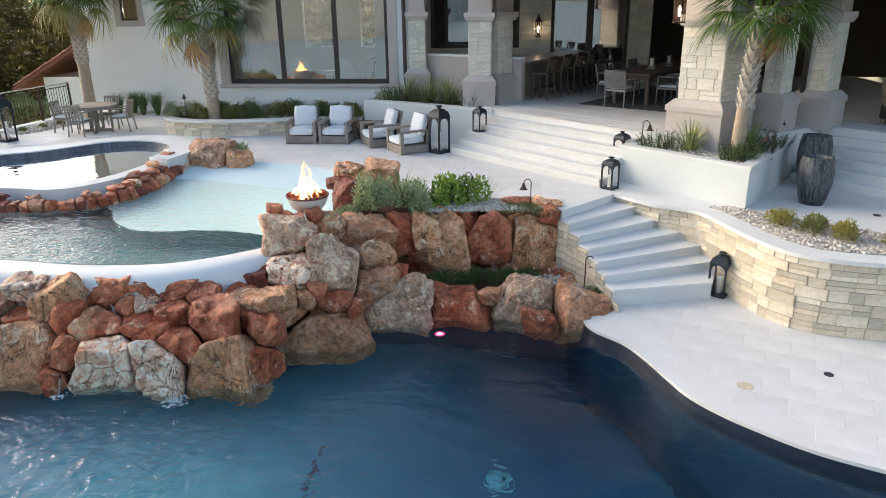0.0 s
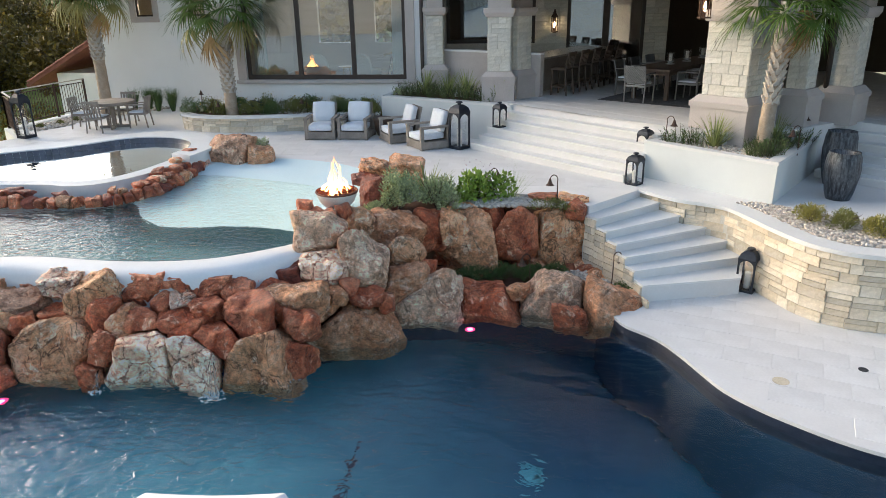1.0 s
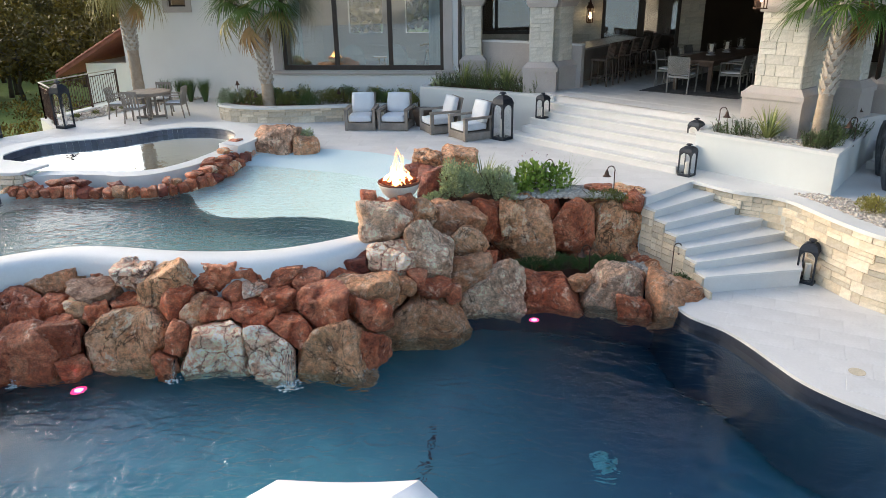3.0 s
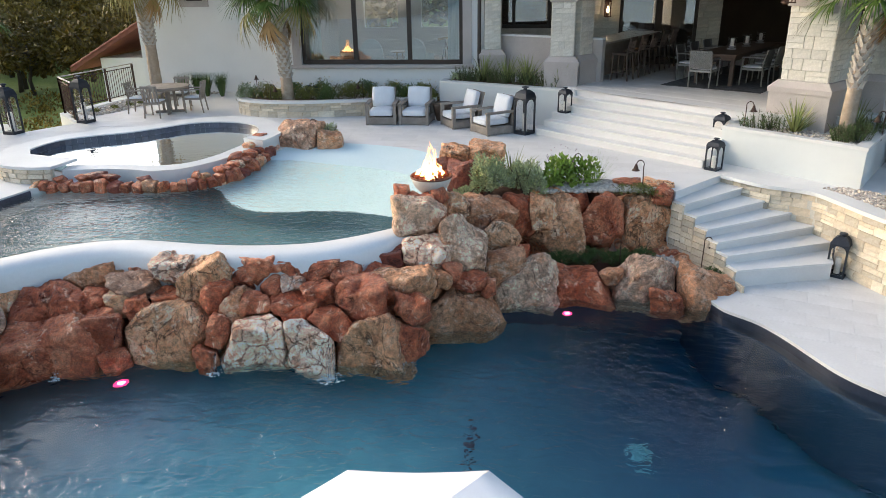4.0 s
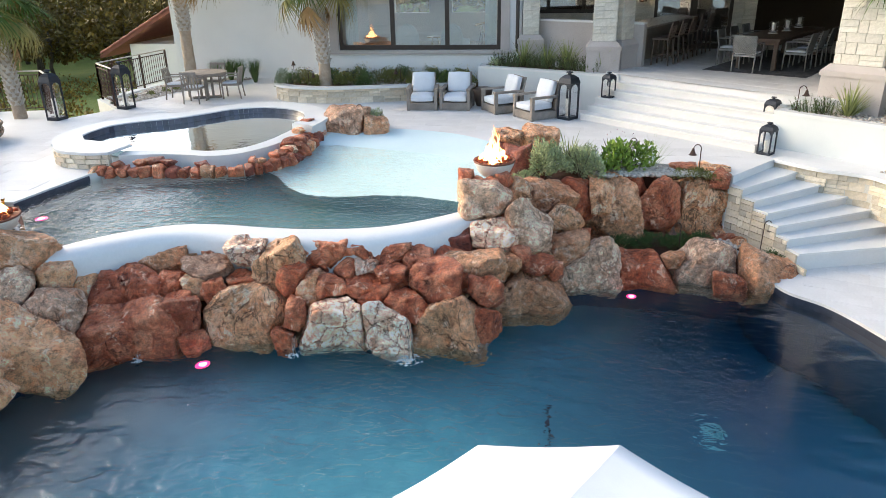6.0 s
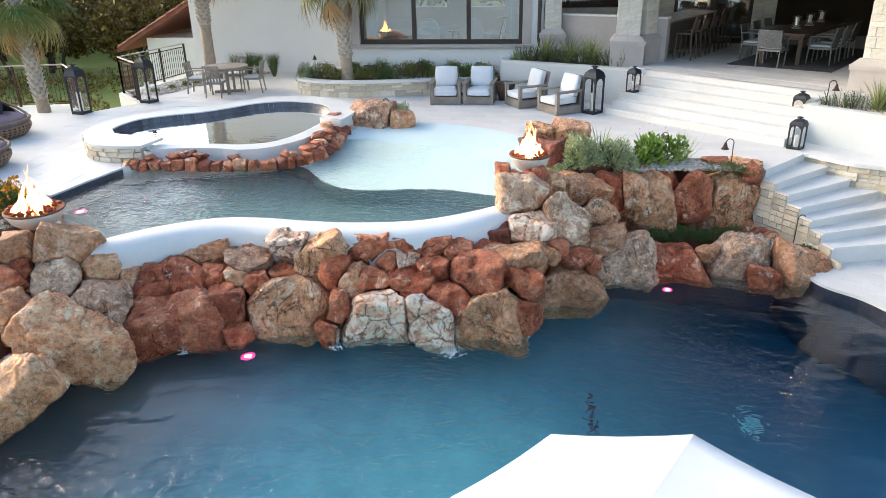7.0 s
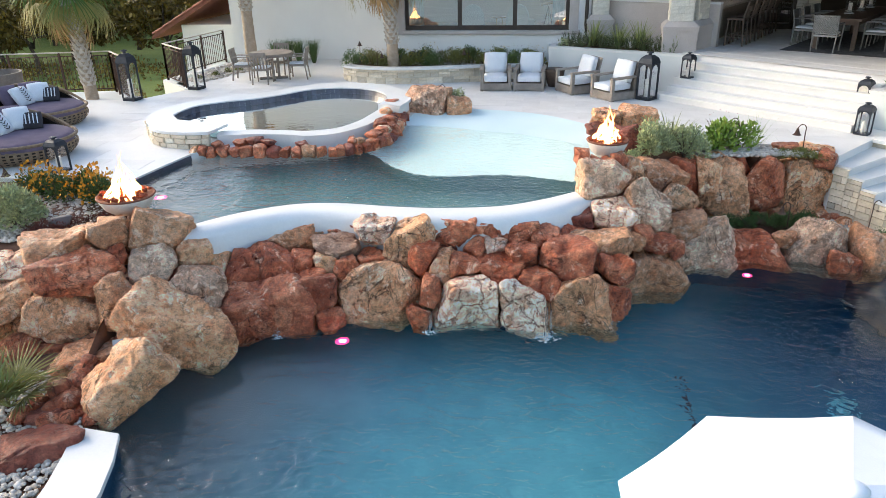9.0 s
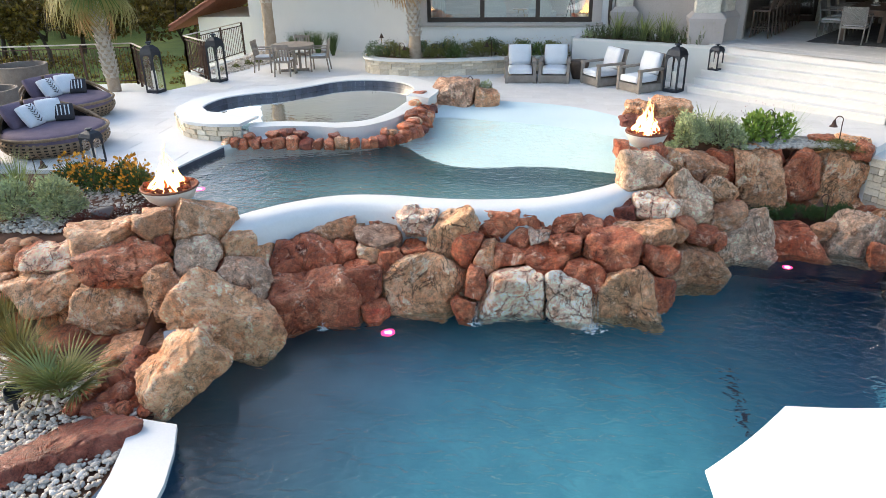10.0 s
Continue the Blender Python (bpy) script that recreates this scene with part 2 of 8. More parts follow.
def glow(name, color, strength):
    m = bpy.data.materials.new(name)
    m.use_nodes = True
    b = m.node_tree.nodes["Principled BSDF"]
    b.inputs["Base Color"].default_value = (*color, 1)
    b.inputs["Emission Color"].default_value = (*color, 1)
    b.inputs["Emission Strength"].default_value = strength
    return m


def glass_mat(name, tint=(1, 1, 1), rough=0.0):
    m = bpy.data.materials.new(name)
    m.use_nodes = True
    b = m.node_tree.nodes["Principled BSDF"]
    b.inputs["Base Color"].default_value = (*tint, 1)
    b.inputs["Roughness"].default_value = rough
    b.inputs["IOR"].default_value = 1.45
    b.inputs["Transmission Weight"].default_value = 1.0
    return m


WHITE_STONE = surf("pale_limestone", (0.62, 0.61, 0.585), (0.71, 0.70, 0.68), 0.8, 0.55, 0.05, 25, vary=0.04, grain=0.15)
COPING = surf("white_coping_stone", (0.66, 0.655, 0.625), (0.74, 0.735, 0.71), 1.2, 0.5, 0.04, 30, vary=0.03, grain=0.15)
STUCCO = surf("pale_stucco", (0.77, 0.755, 0.72), (0.83, 0.815, 0.78), 0.7, 0.85, 0.15, 90, grain=0.2)
PLASTER = surf("white_plaster", (0.60, 0.62, 0.60), (0.67, 0.69, 0.665), 0.8, 0.8, 0.1, 80, grain=0.15)
ASHLAR = surf("cream_limestone_block", (0.58, 0.55, 0.46), (0.75, 0.72, 0.64), 3.0, 0.85, 0.7, 22, vary=0.12, dist=0.02)
ASHLAR_WARM = surf("buff_limestone_block", (0.58, 0.48, 0.33), (0.78, 0.72, 0.60), 2.6, 0.85, 0.6, 24, vary=0.3, speck=((0.38, 0.28, 0.17), 0.59), dist=0.02)
CAST = surf("cast_stone", (0.45, 0.40, 0.36), (0.52, 0.47, 0.43), 2.0, 0.8, 0.1, 60)
MORTAR = surf("mortar", (0.58, 0.54, 0.45), (0.66, 0.62, 0.53), 6, 0.95, 0.3, 60)
ROCK_RED = rock_mat("rust_sandstone", (0.37, 0.118, 0.06), (0.56, 0.28, 0.17), (0.14, 0.038, 0.022), (0.62, 0.46, 0.36), 0.43, 0.95, rough=0.42)
ROCK_TAN = rock_mat("tan_boulder_stone", (0.55, 0.32, 0.18), (0.68, 0.49, 0.34), (0.28, 0.12, 0.06), (0.70, 0.58, 0.45), 0.46, 1.0, rough=0.65)
ROCK_GREY = rock_mat("grey_lichen_stone", (0.46, 0.33, 0.24), (0.60, 0.49, 0.39), (0.23, 0.13, 0.085), (0.70, 0.60, 0.49), 0.48, 1.0, 0.25)
ROCK_WHITE = rock_mat("pale_fissured_stone", (0.62, 0.45, 0.34), (0.76, 0.64, 0.54), (0.36, 0.15, 0.08), (0.79, 0.71, 0.63), 0.5, 0.8, 0.95)
ROCK_DARK = rock_mat("dark_red_stone", (0.21, 0.065, 0.045), (0.34, 0.14, 0.10), (0.09, 0.033, 0.026), (0.42, 0.32, 0.26), 0.3, 0.8, rough=0.4)
SOIL = surf("red_brown_soil", (0.10, 0.042, 0.024), (0.19, 0.09, 0.05), 3.0, 0.95, 0.7, 40, dist=0.03)
GRAVEL = surf("river_pebble", (0.46, 0.42, 0.37), (0.68, 0.63, 0.56), 9.0, 0.8, 0.3, 50, vary=0.35, island=True)
LAWN = surf("lawn", (0.11, 0.16, 0.022), (0.20, 0.25, 0.045), 0.5, 0.95, 0.6, 30, dist=0.05)
POOL_TEAL = surf("teal_depth_tinted_plaster", (0.045, 0.24, 0.31), (0.095, 0.36, 0.44), 2.2, 0.7, 0.2, 60)
# pool sides: plaster darkened in place of light lost under water
POOL_DEEP = surf("depth_darkened_plaster", (0.002, 0.03, 0.078), (0.0035, 0.042, 0.095), 1.0, 0.7, 0.2, 60)
POOL_MID = surf("grey_blue_pool_plaster", (0.10, 0.19, 0.21), (0.13, 0.23, 0.25), 1.2, 0.7, 0.2, 60)
POOL_UPPER = surf("slate_blue_pool_plaster", (0.085, 0.18, 0.20), (0.11, 0.22, 0.24), 1.2, 0.7, 0.2, 60)
POOL_BEACH = surf("pale_aqua_pool_plaster", (0.64, 0.79, 0.79), (0.70, 0.83, 0.83), 1.2, 0.6, 0.1, 60)


def tint_along_x(m, dark, x0, x1):
    """Shifts the plaster's colour along x, standing in for light in the water."""
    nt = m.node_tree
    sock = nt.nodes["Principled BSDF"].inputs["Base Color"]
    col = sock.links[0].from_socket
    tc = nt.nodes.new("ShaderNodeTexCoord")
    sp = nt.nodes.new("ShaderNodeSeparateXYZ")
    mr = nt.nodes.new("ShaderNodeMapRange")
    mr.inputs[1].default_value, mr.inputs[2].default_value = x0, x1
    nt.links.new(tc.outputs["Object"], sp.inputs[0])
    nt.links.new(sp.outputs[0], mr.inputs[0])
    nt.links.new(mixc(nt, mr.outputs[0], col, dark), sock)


def dry_meadow(m):
    """Lawn near the house; bleached dry meadow far in front of it."""
    nt = m.node_tree
    sock = nt.nodes["Principled BSDF"].inputs["Base Color"]
    col = sock.links[0].from_socket
    tc = nt.nodes.new("ShaderNodeTexCoord")
    sp = nt.nodes.new("ShaderNodeSeparateXYZ")
    mr = nt.nodes.new("ShaderNodeMapRange")
    mr.inputs[1].default_value, mr.inputs[2].default_value = 2.0, -4.0
    nt.links.new(tc.outputs["Object"], sp.inputs[0])
    nt.links.new(sp.outputs[1], mr.inputs[0])
    n = node(nt, "ShaderNodeTexNoise", Scale=0.12, Detail=6.0)
    nt.links.new(tc.outputs["Object"], n.inputs["Vector"])
    straw = ramp(nt, n.outputs[0], [(0.35, (0.36, 0.32, 0.23)), (0.65, (0.58, 0.54, 0.44))])
    nt.links.new(mixc(nt, mr.outputs[0], col, straw), sock)


dry_meadow(LAWN)
# navy to the right: light lost in deep water, put into the plaster colour
tint_along_x(POOL_TEAL, (0.004, 0.085, 0.17), -3.6, 0.6)
# grey to the left: the rocks' reflection and shallows, put into the colour
tint_along_x(POOL_TEAL, (0.12, 0.15, 0.16), -6.2, -8.6)
WATER_LOW = water_mat("pool_water", (0.8, 0.95, 1.0), 6.0, 1.0, (0.3, 0.55), still=(-3.4, 0.2), high=0.07)
WATER_UP = water_mat("upper_pool_water", (0.86, 0.97, 0.98), 7.5, 1.0, (0.3, 0.5), high=0.04)
WATER_SPA = water_mat("spa_water", (0.85, 0.93, 0.94), 5.0, 0.03)
TILE_NAVY = surf("slate_waterline_tile", (0.045, 0.05, 0.07), (0.11, 0.115, 0.15), 7.0, 0.35, 0.2, 40, vary=0.3)
TILE_DARK = surf("black_blue_waterline_tile", (0.012, 0.018, 0.034), (0.025, 0.034, 0.055), 7.0, 0.35, 0.2, 40)
BRONZE = surf("dark_bronze", (0.035, 0.025, 0.02), (0.06, 0.045, 0.035), 8, 0.45, 0.1, 60, metal=0.3)
IRON = surf("blackened_iron", (0.018, 0.022, 0.03), (0.035, 0.04, 0.05), 10, 0.5, 0.15, 70, metal=0.4)
RUST = surf("rusty_iron", (0.05, 0.025, 0.016), (0.11, 0.06, 0.04), 14, 0.7, 0.3, 70, metal=0.3)
TEAK = surf("weathered_grey_teak", (0.20, 0.165, 0.135), (0.32, 0.28, 0.24), 5, 0.75, 0.25, 60, vary=0.12)
DARKWOOD = surf("brown_stained_wood", (0.07, 0.045, 0.03), (0.13, 0.085, 0.06), 6, 0.55, 0.2, 60, vary=0.1)
CUSHION = surf("white_outdoor_fabric", (0.66, 0.68, 0.70), (0.74, 0.76, 0.78), 4, 0.95, 0.25, 300, dist=0.004)
PURPLE = surf("plum_fabric", (0.11, 0.08, 0.115), (0.16, 0.12, 0.165), 5, 0.95, 0.25, 250, dist=0.004)
CANDLE = surf("candle_wax", (0.75, 0.73, 0.66), (0.82, 0.80, 0.74), 5, 0.5, 0.02, 30)
CLEAR = glass_mat("clear_glass")
COATED = glass_mat("coated_window_glass")
COATED.node_tree.nodes["Principled BSDF"].inputs["IOR"].default_value = 2.5

# ---- levels ----
LAND, LOW, WLOW, WUP = 0.935, -1.165, -1.33, -0.10
DV, NV = Vector((0.732, -0.682)), Vector((0.682, 0.732))


def sn(s, n):
    return DV * s + NV * n


# ---- ground ----
def ground_z(x, y):
    lawn = -1.15 - 0.05 * max(0, y - 18) - 0.02 * max(0, -x - 16)
    hill = 0.12 * max(0, math.hypot(x + 5, y) - 55)
    hill = hill if y > -5 or x < -20 else 0.0
    lawn -= min(max((-4.0 - y) * 0.6, 0), 1.8)
    base = lawn + min(hill, 7) + 0.5 * noise.noise(Vector((x * 0.06, y * 0.06, 0)))
    inner = max(-13.5 - x, x - 11.0, -5.0 - y, y - 23.0)
    k = min(max(inner / 1.5, 0.0), 1.0)
    return -4.2 * (1 - k) + base * k


bm = bmesh.new()
xs = [-900, -500, -300, -200] + [-150 + 4 * i for i in range(26)] + [-48 + 1.5 * i for i in range(60)] + [44, 60, 90, 140, 220, 400, 900]
ys = [-900, -400, -200, -100, -60, -30, -15] + [-8 + 1.5 * i for i in range(50)] + [70 + 4 * i for i in range(24)] + [180, 240, 400, 900]
grid = [[bm.verts.new((x, y, ground_z(x, y))) for x in xs] for y in ys]
for j in range(len(ys) - 1):
    for i in range(len(xs) - 1):
        bm.faces.new((grid[j][i], grid[j][i + 1], grid[j + 1][i + 1], grid[j + 1][i]))
single("ground", bm, LAWN, "green lawn sloping away to wooded hillside", "ground", kind="structure", smooth=True)

# unseen water sheet behind the camera, added to brighten the window reflections
LAKE = surf("grey_lake_reflector", (0.20, 0.23, 0.24), (0.26, 0.28, 0.28), 0.2, 0.22, 0.3, 3.0)
single("lake", prism(bmesh.new(), [(-600, -700), (600, -700), (600, -7), (-40, -7), (-600, -60)], -3.6, -2.0), LAKE, "unseen pale grey lake, added to brighten window reflections", "lake", kind="structure")

# ---- plan lines ----
pool_edge = spline([(1.05, 10.1), (1.2, 9.74), (1.56, 9.38), (1.8, 8.95), (2.01, 8.42), (2.2, 8.0), (2.51, 7.62), (2.86, 7.31), (3.2, 7.05), (3.58, 6.84), (4.2, 6.6), (5.2, 6.35), (7, 6.1), (10.5, 6.0)], 5)
wall_line = spline([(1.78, 13.12), (2.34, 12.51), (2.78, 12.26), (3.1, 12.0), (3.3, 11.5), (3.52, 10.86), (3.81, 10.25), (4.22, 9.9), (4.75, 9.74), (5.3, 9.66), (6.5, 9.5), (10.5, 9.2)], 5)
weir_in = spline([(-9.5, 7.8), (-9.3, 8.05), (-9.05, 8.34), (-8.63, 8.72), (-8.03, 9.05), (-7.34, 9.13), (-6.63, 9.06), (-5.87, 9.05), (-5.03, 9.19), (-4.44, 9.49), (-3.86, 9.94), (-3.3, 10.5)], 5)
weir_out = spline([(-9.22, 7.5), (-9.0, 7.7), (-8.72, 7.98), (-8.32, 8.32), (-7.8, 8.58), (-7.22, 8.62), (-6.62, 8.54), (-5.87, 8.52), (-4.93, 8.64), (-4.2, 8.98), (-3.68, 9.5), (-3.1, 10.1)], 5)
beach_top = spline([(-7.2, 14.9), (-6.6, 15.3), (-5.6, 15.3), (-4.4, 14.9), (-3.5, 14.1), (-2.9, 13.3), (-2.8, 12.4)], 4)
shelf_line = spline([(-7.9, 12.3), (-7.47, 11.93), (-7.07, 11.32), (-6.5, 10.85), (-5.91, 10.79), (-5.24, 10.91), (-4.57, 10.89), (-4.02, 10.71), (-3.2, 10.6)], 3)

# ---- terrace, lower deck, landing ----
terrace = [(-14.6, 9.6), (-11.12, 9.6), (-11.0, 10.36), (-10.83, 11.25), (-10.4, 11.7), (-9.2, 12.1), (-8.3, 12.4), (-7.7, 13.4)]
terrace += [tuple(p) for p in beach_top] + [(-2.2, 12.75), (-0.5, 12.7), (0.4, 12.5), (0.78, 11.95)]
terrace += [tuple(p) for p in offset(wall_line, 0.12)] + [(10.5, 27), (-9.0, 27), (-9.0, 22.9), (-14.72, 22.9), (-14.6, 18.2), (-13.75, 17.5), (-14.55, 16.0), (-17.6, 15.8), (-18.5, 9.6)]
single("terrace", prism(bmesh.new(), terrace, -1.6, 0.0), WHITE_STONE, "pale cream limestone terrace floor", "terrace floor", kind="structure")
low = [tuple(p) for p in pool_edge] + [(10.5, 9.0)] + [tuple(p) for p in offset(wall_line[10:], 0.15)[::-1]] + [(1.9, 12.4), (1.0, 11.6), (0.96, 10.6)]
single("lower_deck", prism(bmesh.new(), low, -1.5, LOW), WHITE_STONE, "pale limestone pool deck beside the dark pool", "pool deck", kind="structure")
patio = [sn(-12.42, 12.25), sn(-8.0, 12.25), sn(-7.0, 12.4), sn(-6.2, 13.6), sn(-5.9, 15.25), sn(0.5, 15.25), (10.4, 27), (-3.0, 27), (-3.0, 20.3), (-1.2, 18.3)]
single("patio_floor", prism(bmesh.new(), patio, 0.01, LAND), WHITE_STONE, "pale stone floor of the covered patio", "patio floor", kind="structure")

# ---- wide steps up to the patio ----
def flight(name, s0, s1, n0, tread, label):
    st = thing(name, Matrix(), label, "steps", kind="structure")
    for k in range(6):
        z = LAND - k * LAND / 6
        n1 = n0 - tread * k
        part("step", prism(bmesh.new(), [sn(s0, n1), sn(s1, n1), sn(s1, n1 + tread + 0.02), sn(s0, n1 + tread + 0.02)], 0.004, z - 0.03), WHITE_STONE, st)
        part("tread", prism(bmesh.new(), [sn(s0, n1 - 0.02), sn(s1, n1 - 0.02), sn(s1, n1 + tread), sn(s0, n1 + tread)], z - 0.03, z + 0.004), COPING, st)
    return st


flight("steps_1", -12.42, -8.1, 12.27, 0.26, "wide white limestone steps up to the patio")
flight("steps_2", -5.85, 0.4, 15.3, 0.26, "white limestone steps beside the tall pots")

# ---- winding steps down to the pool deck ----
RISE = LOW / 8
left = [(0.74, 11.91), (0.90, 11.70), (1.05, 11.48), (1.20, 11.26), (1.33, 11.05), (1.45, 10.83), (1.55, 10.58)]
right = [(1.80, 13.16), (2.10, 12.78), (2.40, 12.46), (2.72, 12.20), (3.06, 11.95), (3.25, 11.60), (3.2, 11.05)]
steps_3 = thing("steps_3", Matrix(), "white limestone steps winding down to the pool", "steps", kind="structure")
for k in range(1, 7):
    a, b = Vector(left[k]), Vector(right[k])
    c, e = Vector(right[k - 1]), Vector(left[k - 1])
    ext = 0.25 if k < 5 else (0.12 if k == 5 else -0.05)
    b2, c2 = b + (b - a).normalized() * ext, c + (c - e).normalized() * max(ext, 0.1)
    up = (e - a) * 0.15
    part("step", prism(bmesh.new(), [a, b2, c2 + up, e + up], LOW - 0.1, k * RISE - 0.03), WHITE_STONE, steps_3)
    f = (a - e).normalized() * 0.02
    part("tread", prism(bmesh.new(), [a + f, b2 + f, c2, e], k * RISE - 0.03, k * RISE + 0.003), COPING, steps_3)

# ---- lower pool ----
bm = bmesh.new()
fx = [-9.6 + 0.8 * i for i in range(26)]
fy = [-4 + 0.9 * i for i in range(18)]


def floor_z(x, y):
    t = min(max((x + 2.9) / 2.4, 0), 1)
    return -2.1 - 0.05 * (x + 9) - 1.1 * t


DEEP_X = -2.4
gv = [[bm.verts.new((x, y, floor_z(x, y))) for x in fx] for y in fy]
for j in range(len(fy) - 1):
    for i in range(len(fx) - 1):
        bm.faces.new((gv[j][i], gv[j][i + 1], gv[j + 1][i + 1], gv[j + 1][i]))
line_tiles = thing("lane_tiles", Matrix(), "broken line of dark tiles across the pool floor", "floor tiles", kind="structure")
for k in range(26):
    y = 2.6 + 0.2 * k
    part("tile", bbox(DEEP_X - 0.03, y, floor_z(DEEP_X, y) - 0.01, DEEP_X + 0.03, y + 0.09 + 0.05 * (k % 3), floor_z(DEEP_X, y) + 0.02), TILE_DARK, line_tiles)
single("pool_floor", bm, POOL_TEAL, "teal pool floor, deep water's darkening put into its colour", "pool floor", kind="structure", smooth=True)
bm = bmesh.new()
bmesh.ops.create_grid(bm, x_segments=2, y_segments=2, size=1, matrix=Matrix.LocRotScale((0.0, 3.8, WLOW), None, (9.7, 7.6, 1)))
w = single("pool_water", bm, WATER_LOW, "rippled deep blue swimming pool water", "water", kind="structure")
w.visible_shadow = False

# ---- upper pool: shelf, floor, water, weir ----
bm = bmesh.new()
pa = [beach_top[int(i * (len(beach_top) - 1) / 23)] for i in range(24)]
pb = [shelf_line[int(i * (len(shelf_line) - 1) / 23)] for i in range(24)]
rows = []
for k in range(9):
    t = k / 8
    rows.append([bm.verts.new(v3(a.lerp(b, t), 0.0 - 0.30 * t)) for a, b in zip(pa, pb)])
edge_line = [v3(b, -0.3) for b in pb]
for r0, r1 in zip(rows, rows[1:]):
    for i in range(23):
        bm.faces.new((r0[i], r1[i], r1[i + 1], r0[i + 1]))
single("shelf_drop", strip(bmesh.new(), [p + Vector((0, 0, -0.004)) for p in edge_line], [p + Vector((0, 0, -0.9)) for p in edge_line]), POOL_UPPER, "slate-blue drop below the beach entry", "pool wall", kind="structure")
single("beach_shelf", bm, POOL_BEACH, "pale aqua plaster beach entry sloping into the pool", "pool shelf", kind="structure", smooth=True)
single("upper_pool_floor", prism(bmesh.new(), [tuple(p.lerp(q, 0.5)) for p, q in zip(weir_in, weir_out)] + [(-2.8, 13), (-11.6, 13), (-11.6, 9.0), (-10.6, 7.4)], -1.25, -1.0), POOL_UPPER, "slate-blue plaster floor of the upper pool", "pool floor", kind="structure")
ring = [v3(p, WUP) for p in weir_in] + [Vector((-2.9, 12.6, WUP)), Vector((-2.9, 15.4, WUP)), Vector((-7.6, 15.4, WUP)), Vector((-7.7, 12.6, WUP)), Vector((-11.4, 12.6, WUP)), Vector((-11.4, 9.0, WUP)), Vector((-10.8, 7.6, WUP))]
bm = bmesh.new()
bm.faces.new([bm.verts.new(p) for p in ring])
bmesh.ops.recalc_face_normals(bm, faces=bm.faces)
w = single("upper_pool_water", bm, WATER_UP, "rippled clear water of the raised pool", "water", kind="structure")
w.visible_shadow = False
bm = bmesh.new()
wi, wo = weir_in, weir_out
ROLL = ((0.0, -0.005), (0.08, 0.012), (0.65, 0.008), (0.86, -0.03), (0.96, -0.11), (1.0, -0.3))
prof = [[v3(p, -1.2) for p in wi]] + [[v3(a.lerp(b, t), WUP + dz) for a, b in zip(wi, wo)] for t, dz in ROLL] + [[v3(b, -1.3) for b in wo]]
vv = [[bm.verts.new(p) for p in r] for r in prof]
for r0, r1 in zip(vv, vv[1:]):
    for i in range(len(wi) - 1):
        bm.faces.new((r0[i], r0[i + 1], r1[i + 1], r1[i]))
bmesh.ops.recalc_face_normals(bm, faces=bm.faces)
single("weir", bm, COPING, "white curved stone weir between the two pools", "weir", kind="structure", smooth=True)
single("pool_coping", prism(bmesh.new(), [(-9.24, 4.86), (-8.72, 4.80), (-8.55, 4.4), (-8.42, 3.95), (-8.36, 3.5), (-8.4, 2.4), (-8.9, 0), (-9.4, 0), (-9.0, 2.4), (-8.93, 3.5), (-9.0, 4.0), (-9.1, 4.4)], LOW - 0.06, LOW), COPING, "white stone coping at the edge of the pool", "coping", kind="structure")

cop = [(-9.22, 4.84), (-8.75, 4.78), (-8.58, 4.4), (-8.45, 3.95), (-8.39, 3.5), (-8.43, 2.4), (-8.95, 0), (-9.6, -4), (-10.0, -4), (-9.4, 0), (-9.0, 4.4)]
single("pool_wall", prism(bmesh.new(), cop, -3.4, LOW - 0.064), POOL_DEEP, "pool side, plaster darkened for deep water", "pool wall", kind="structure")

# ---- spa ----
SPA = 0.32
spa_in = spline([(-11.98, 12.95), (-12.02, 13.4), (-11.89, 13.98), (-11.41, 14.43), (-10.87, 14.76), (-10.37, 15.31), (-10.0, 15.8), (-9.5, 16.08), (-8.95, 16.1), (-8.42, 15.9), (-8.05, 15.5), (-7.85, 14.95), (-7.92, 14.3)], 5)
spa_out = spline([(-12.15, 12.2), (-12.5, 12.9), (-12.51, 13.75), (-12.15, 14.5), (-11.35, 15.2), (-10.75, 15.6), (-10.25, 16.3), (-9.4, 16.78), (-8.4, 16.62), (-7.62, 15.85), (-7.3, 15.0), (-7.38, 14.15), (-7.4, 14.1)], 5)
spill_out = spline([(-10.55, 11.85), (-9.94, 12.0), (-9.26, 12.02), (-8.79, 11.95), (-8.29, 12.16), (-7.87, 12.8), (-7.7, 13.45), (-7.55, 14.3)], 5)
spill_in = spline([(-10.64, 12.24), (-10.04, 12.37), (-9.35, 12.36), (-8.9, 12.34), (-8.39, 12.6), (-8.1, 13.2), (-7.98, 13.8), (-7.9, 14.4)], 5)
spa = thing("spa", Matrix(), "raised stone spa with pale coping and slate tile", "spa")
bm = bmesh.new()
prof = [[v3(p, 0.1) for p in spa_in], [v3(p, SPA) for p in spa_in], [v3(p, SPA) for p in spa_out], [v3(p, SPA - 0.06) for p in spa_out], [v3(p.lerp(q, 0.06), SPA - 0.06) for p, q in zip(spa_out, spa_in)], [v3(p.lerp(q, 0.06), -0.1) for p, q in zip(spa_out, spa_in)]]
vv = [[bm.verts.new(p) for p in r] for r in prof]
for r0, r1 in zip(vv, vv[1:]):
    for i in range(len(spa_in) - 1):
        bm.faces.new((r0[i], r1[i], r1[i + 1], r0[i + 1]))
for i in (0, -1):
    bm.faces.new([r[i] for r in vv])
bmesh.ops.recalc_face_normals(bm, faces=bm.faces)
part("coping", bm, COPING, spa)
bm = bmesh.new()
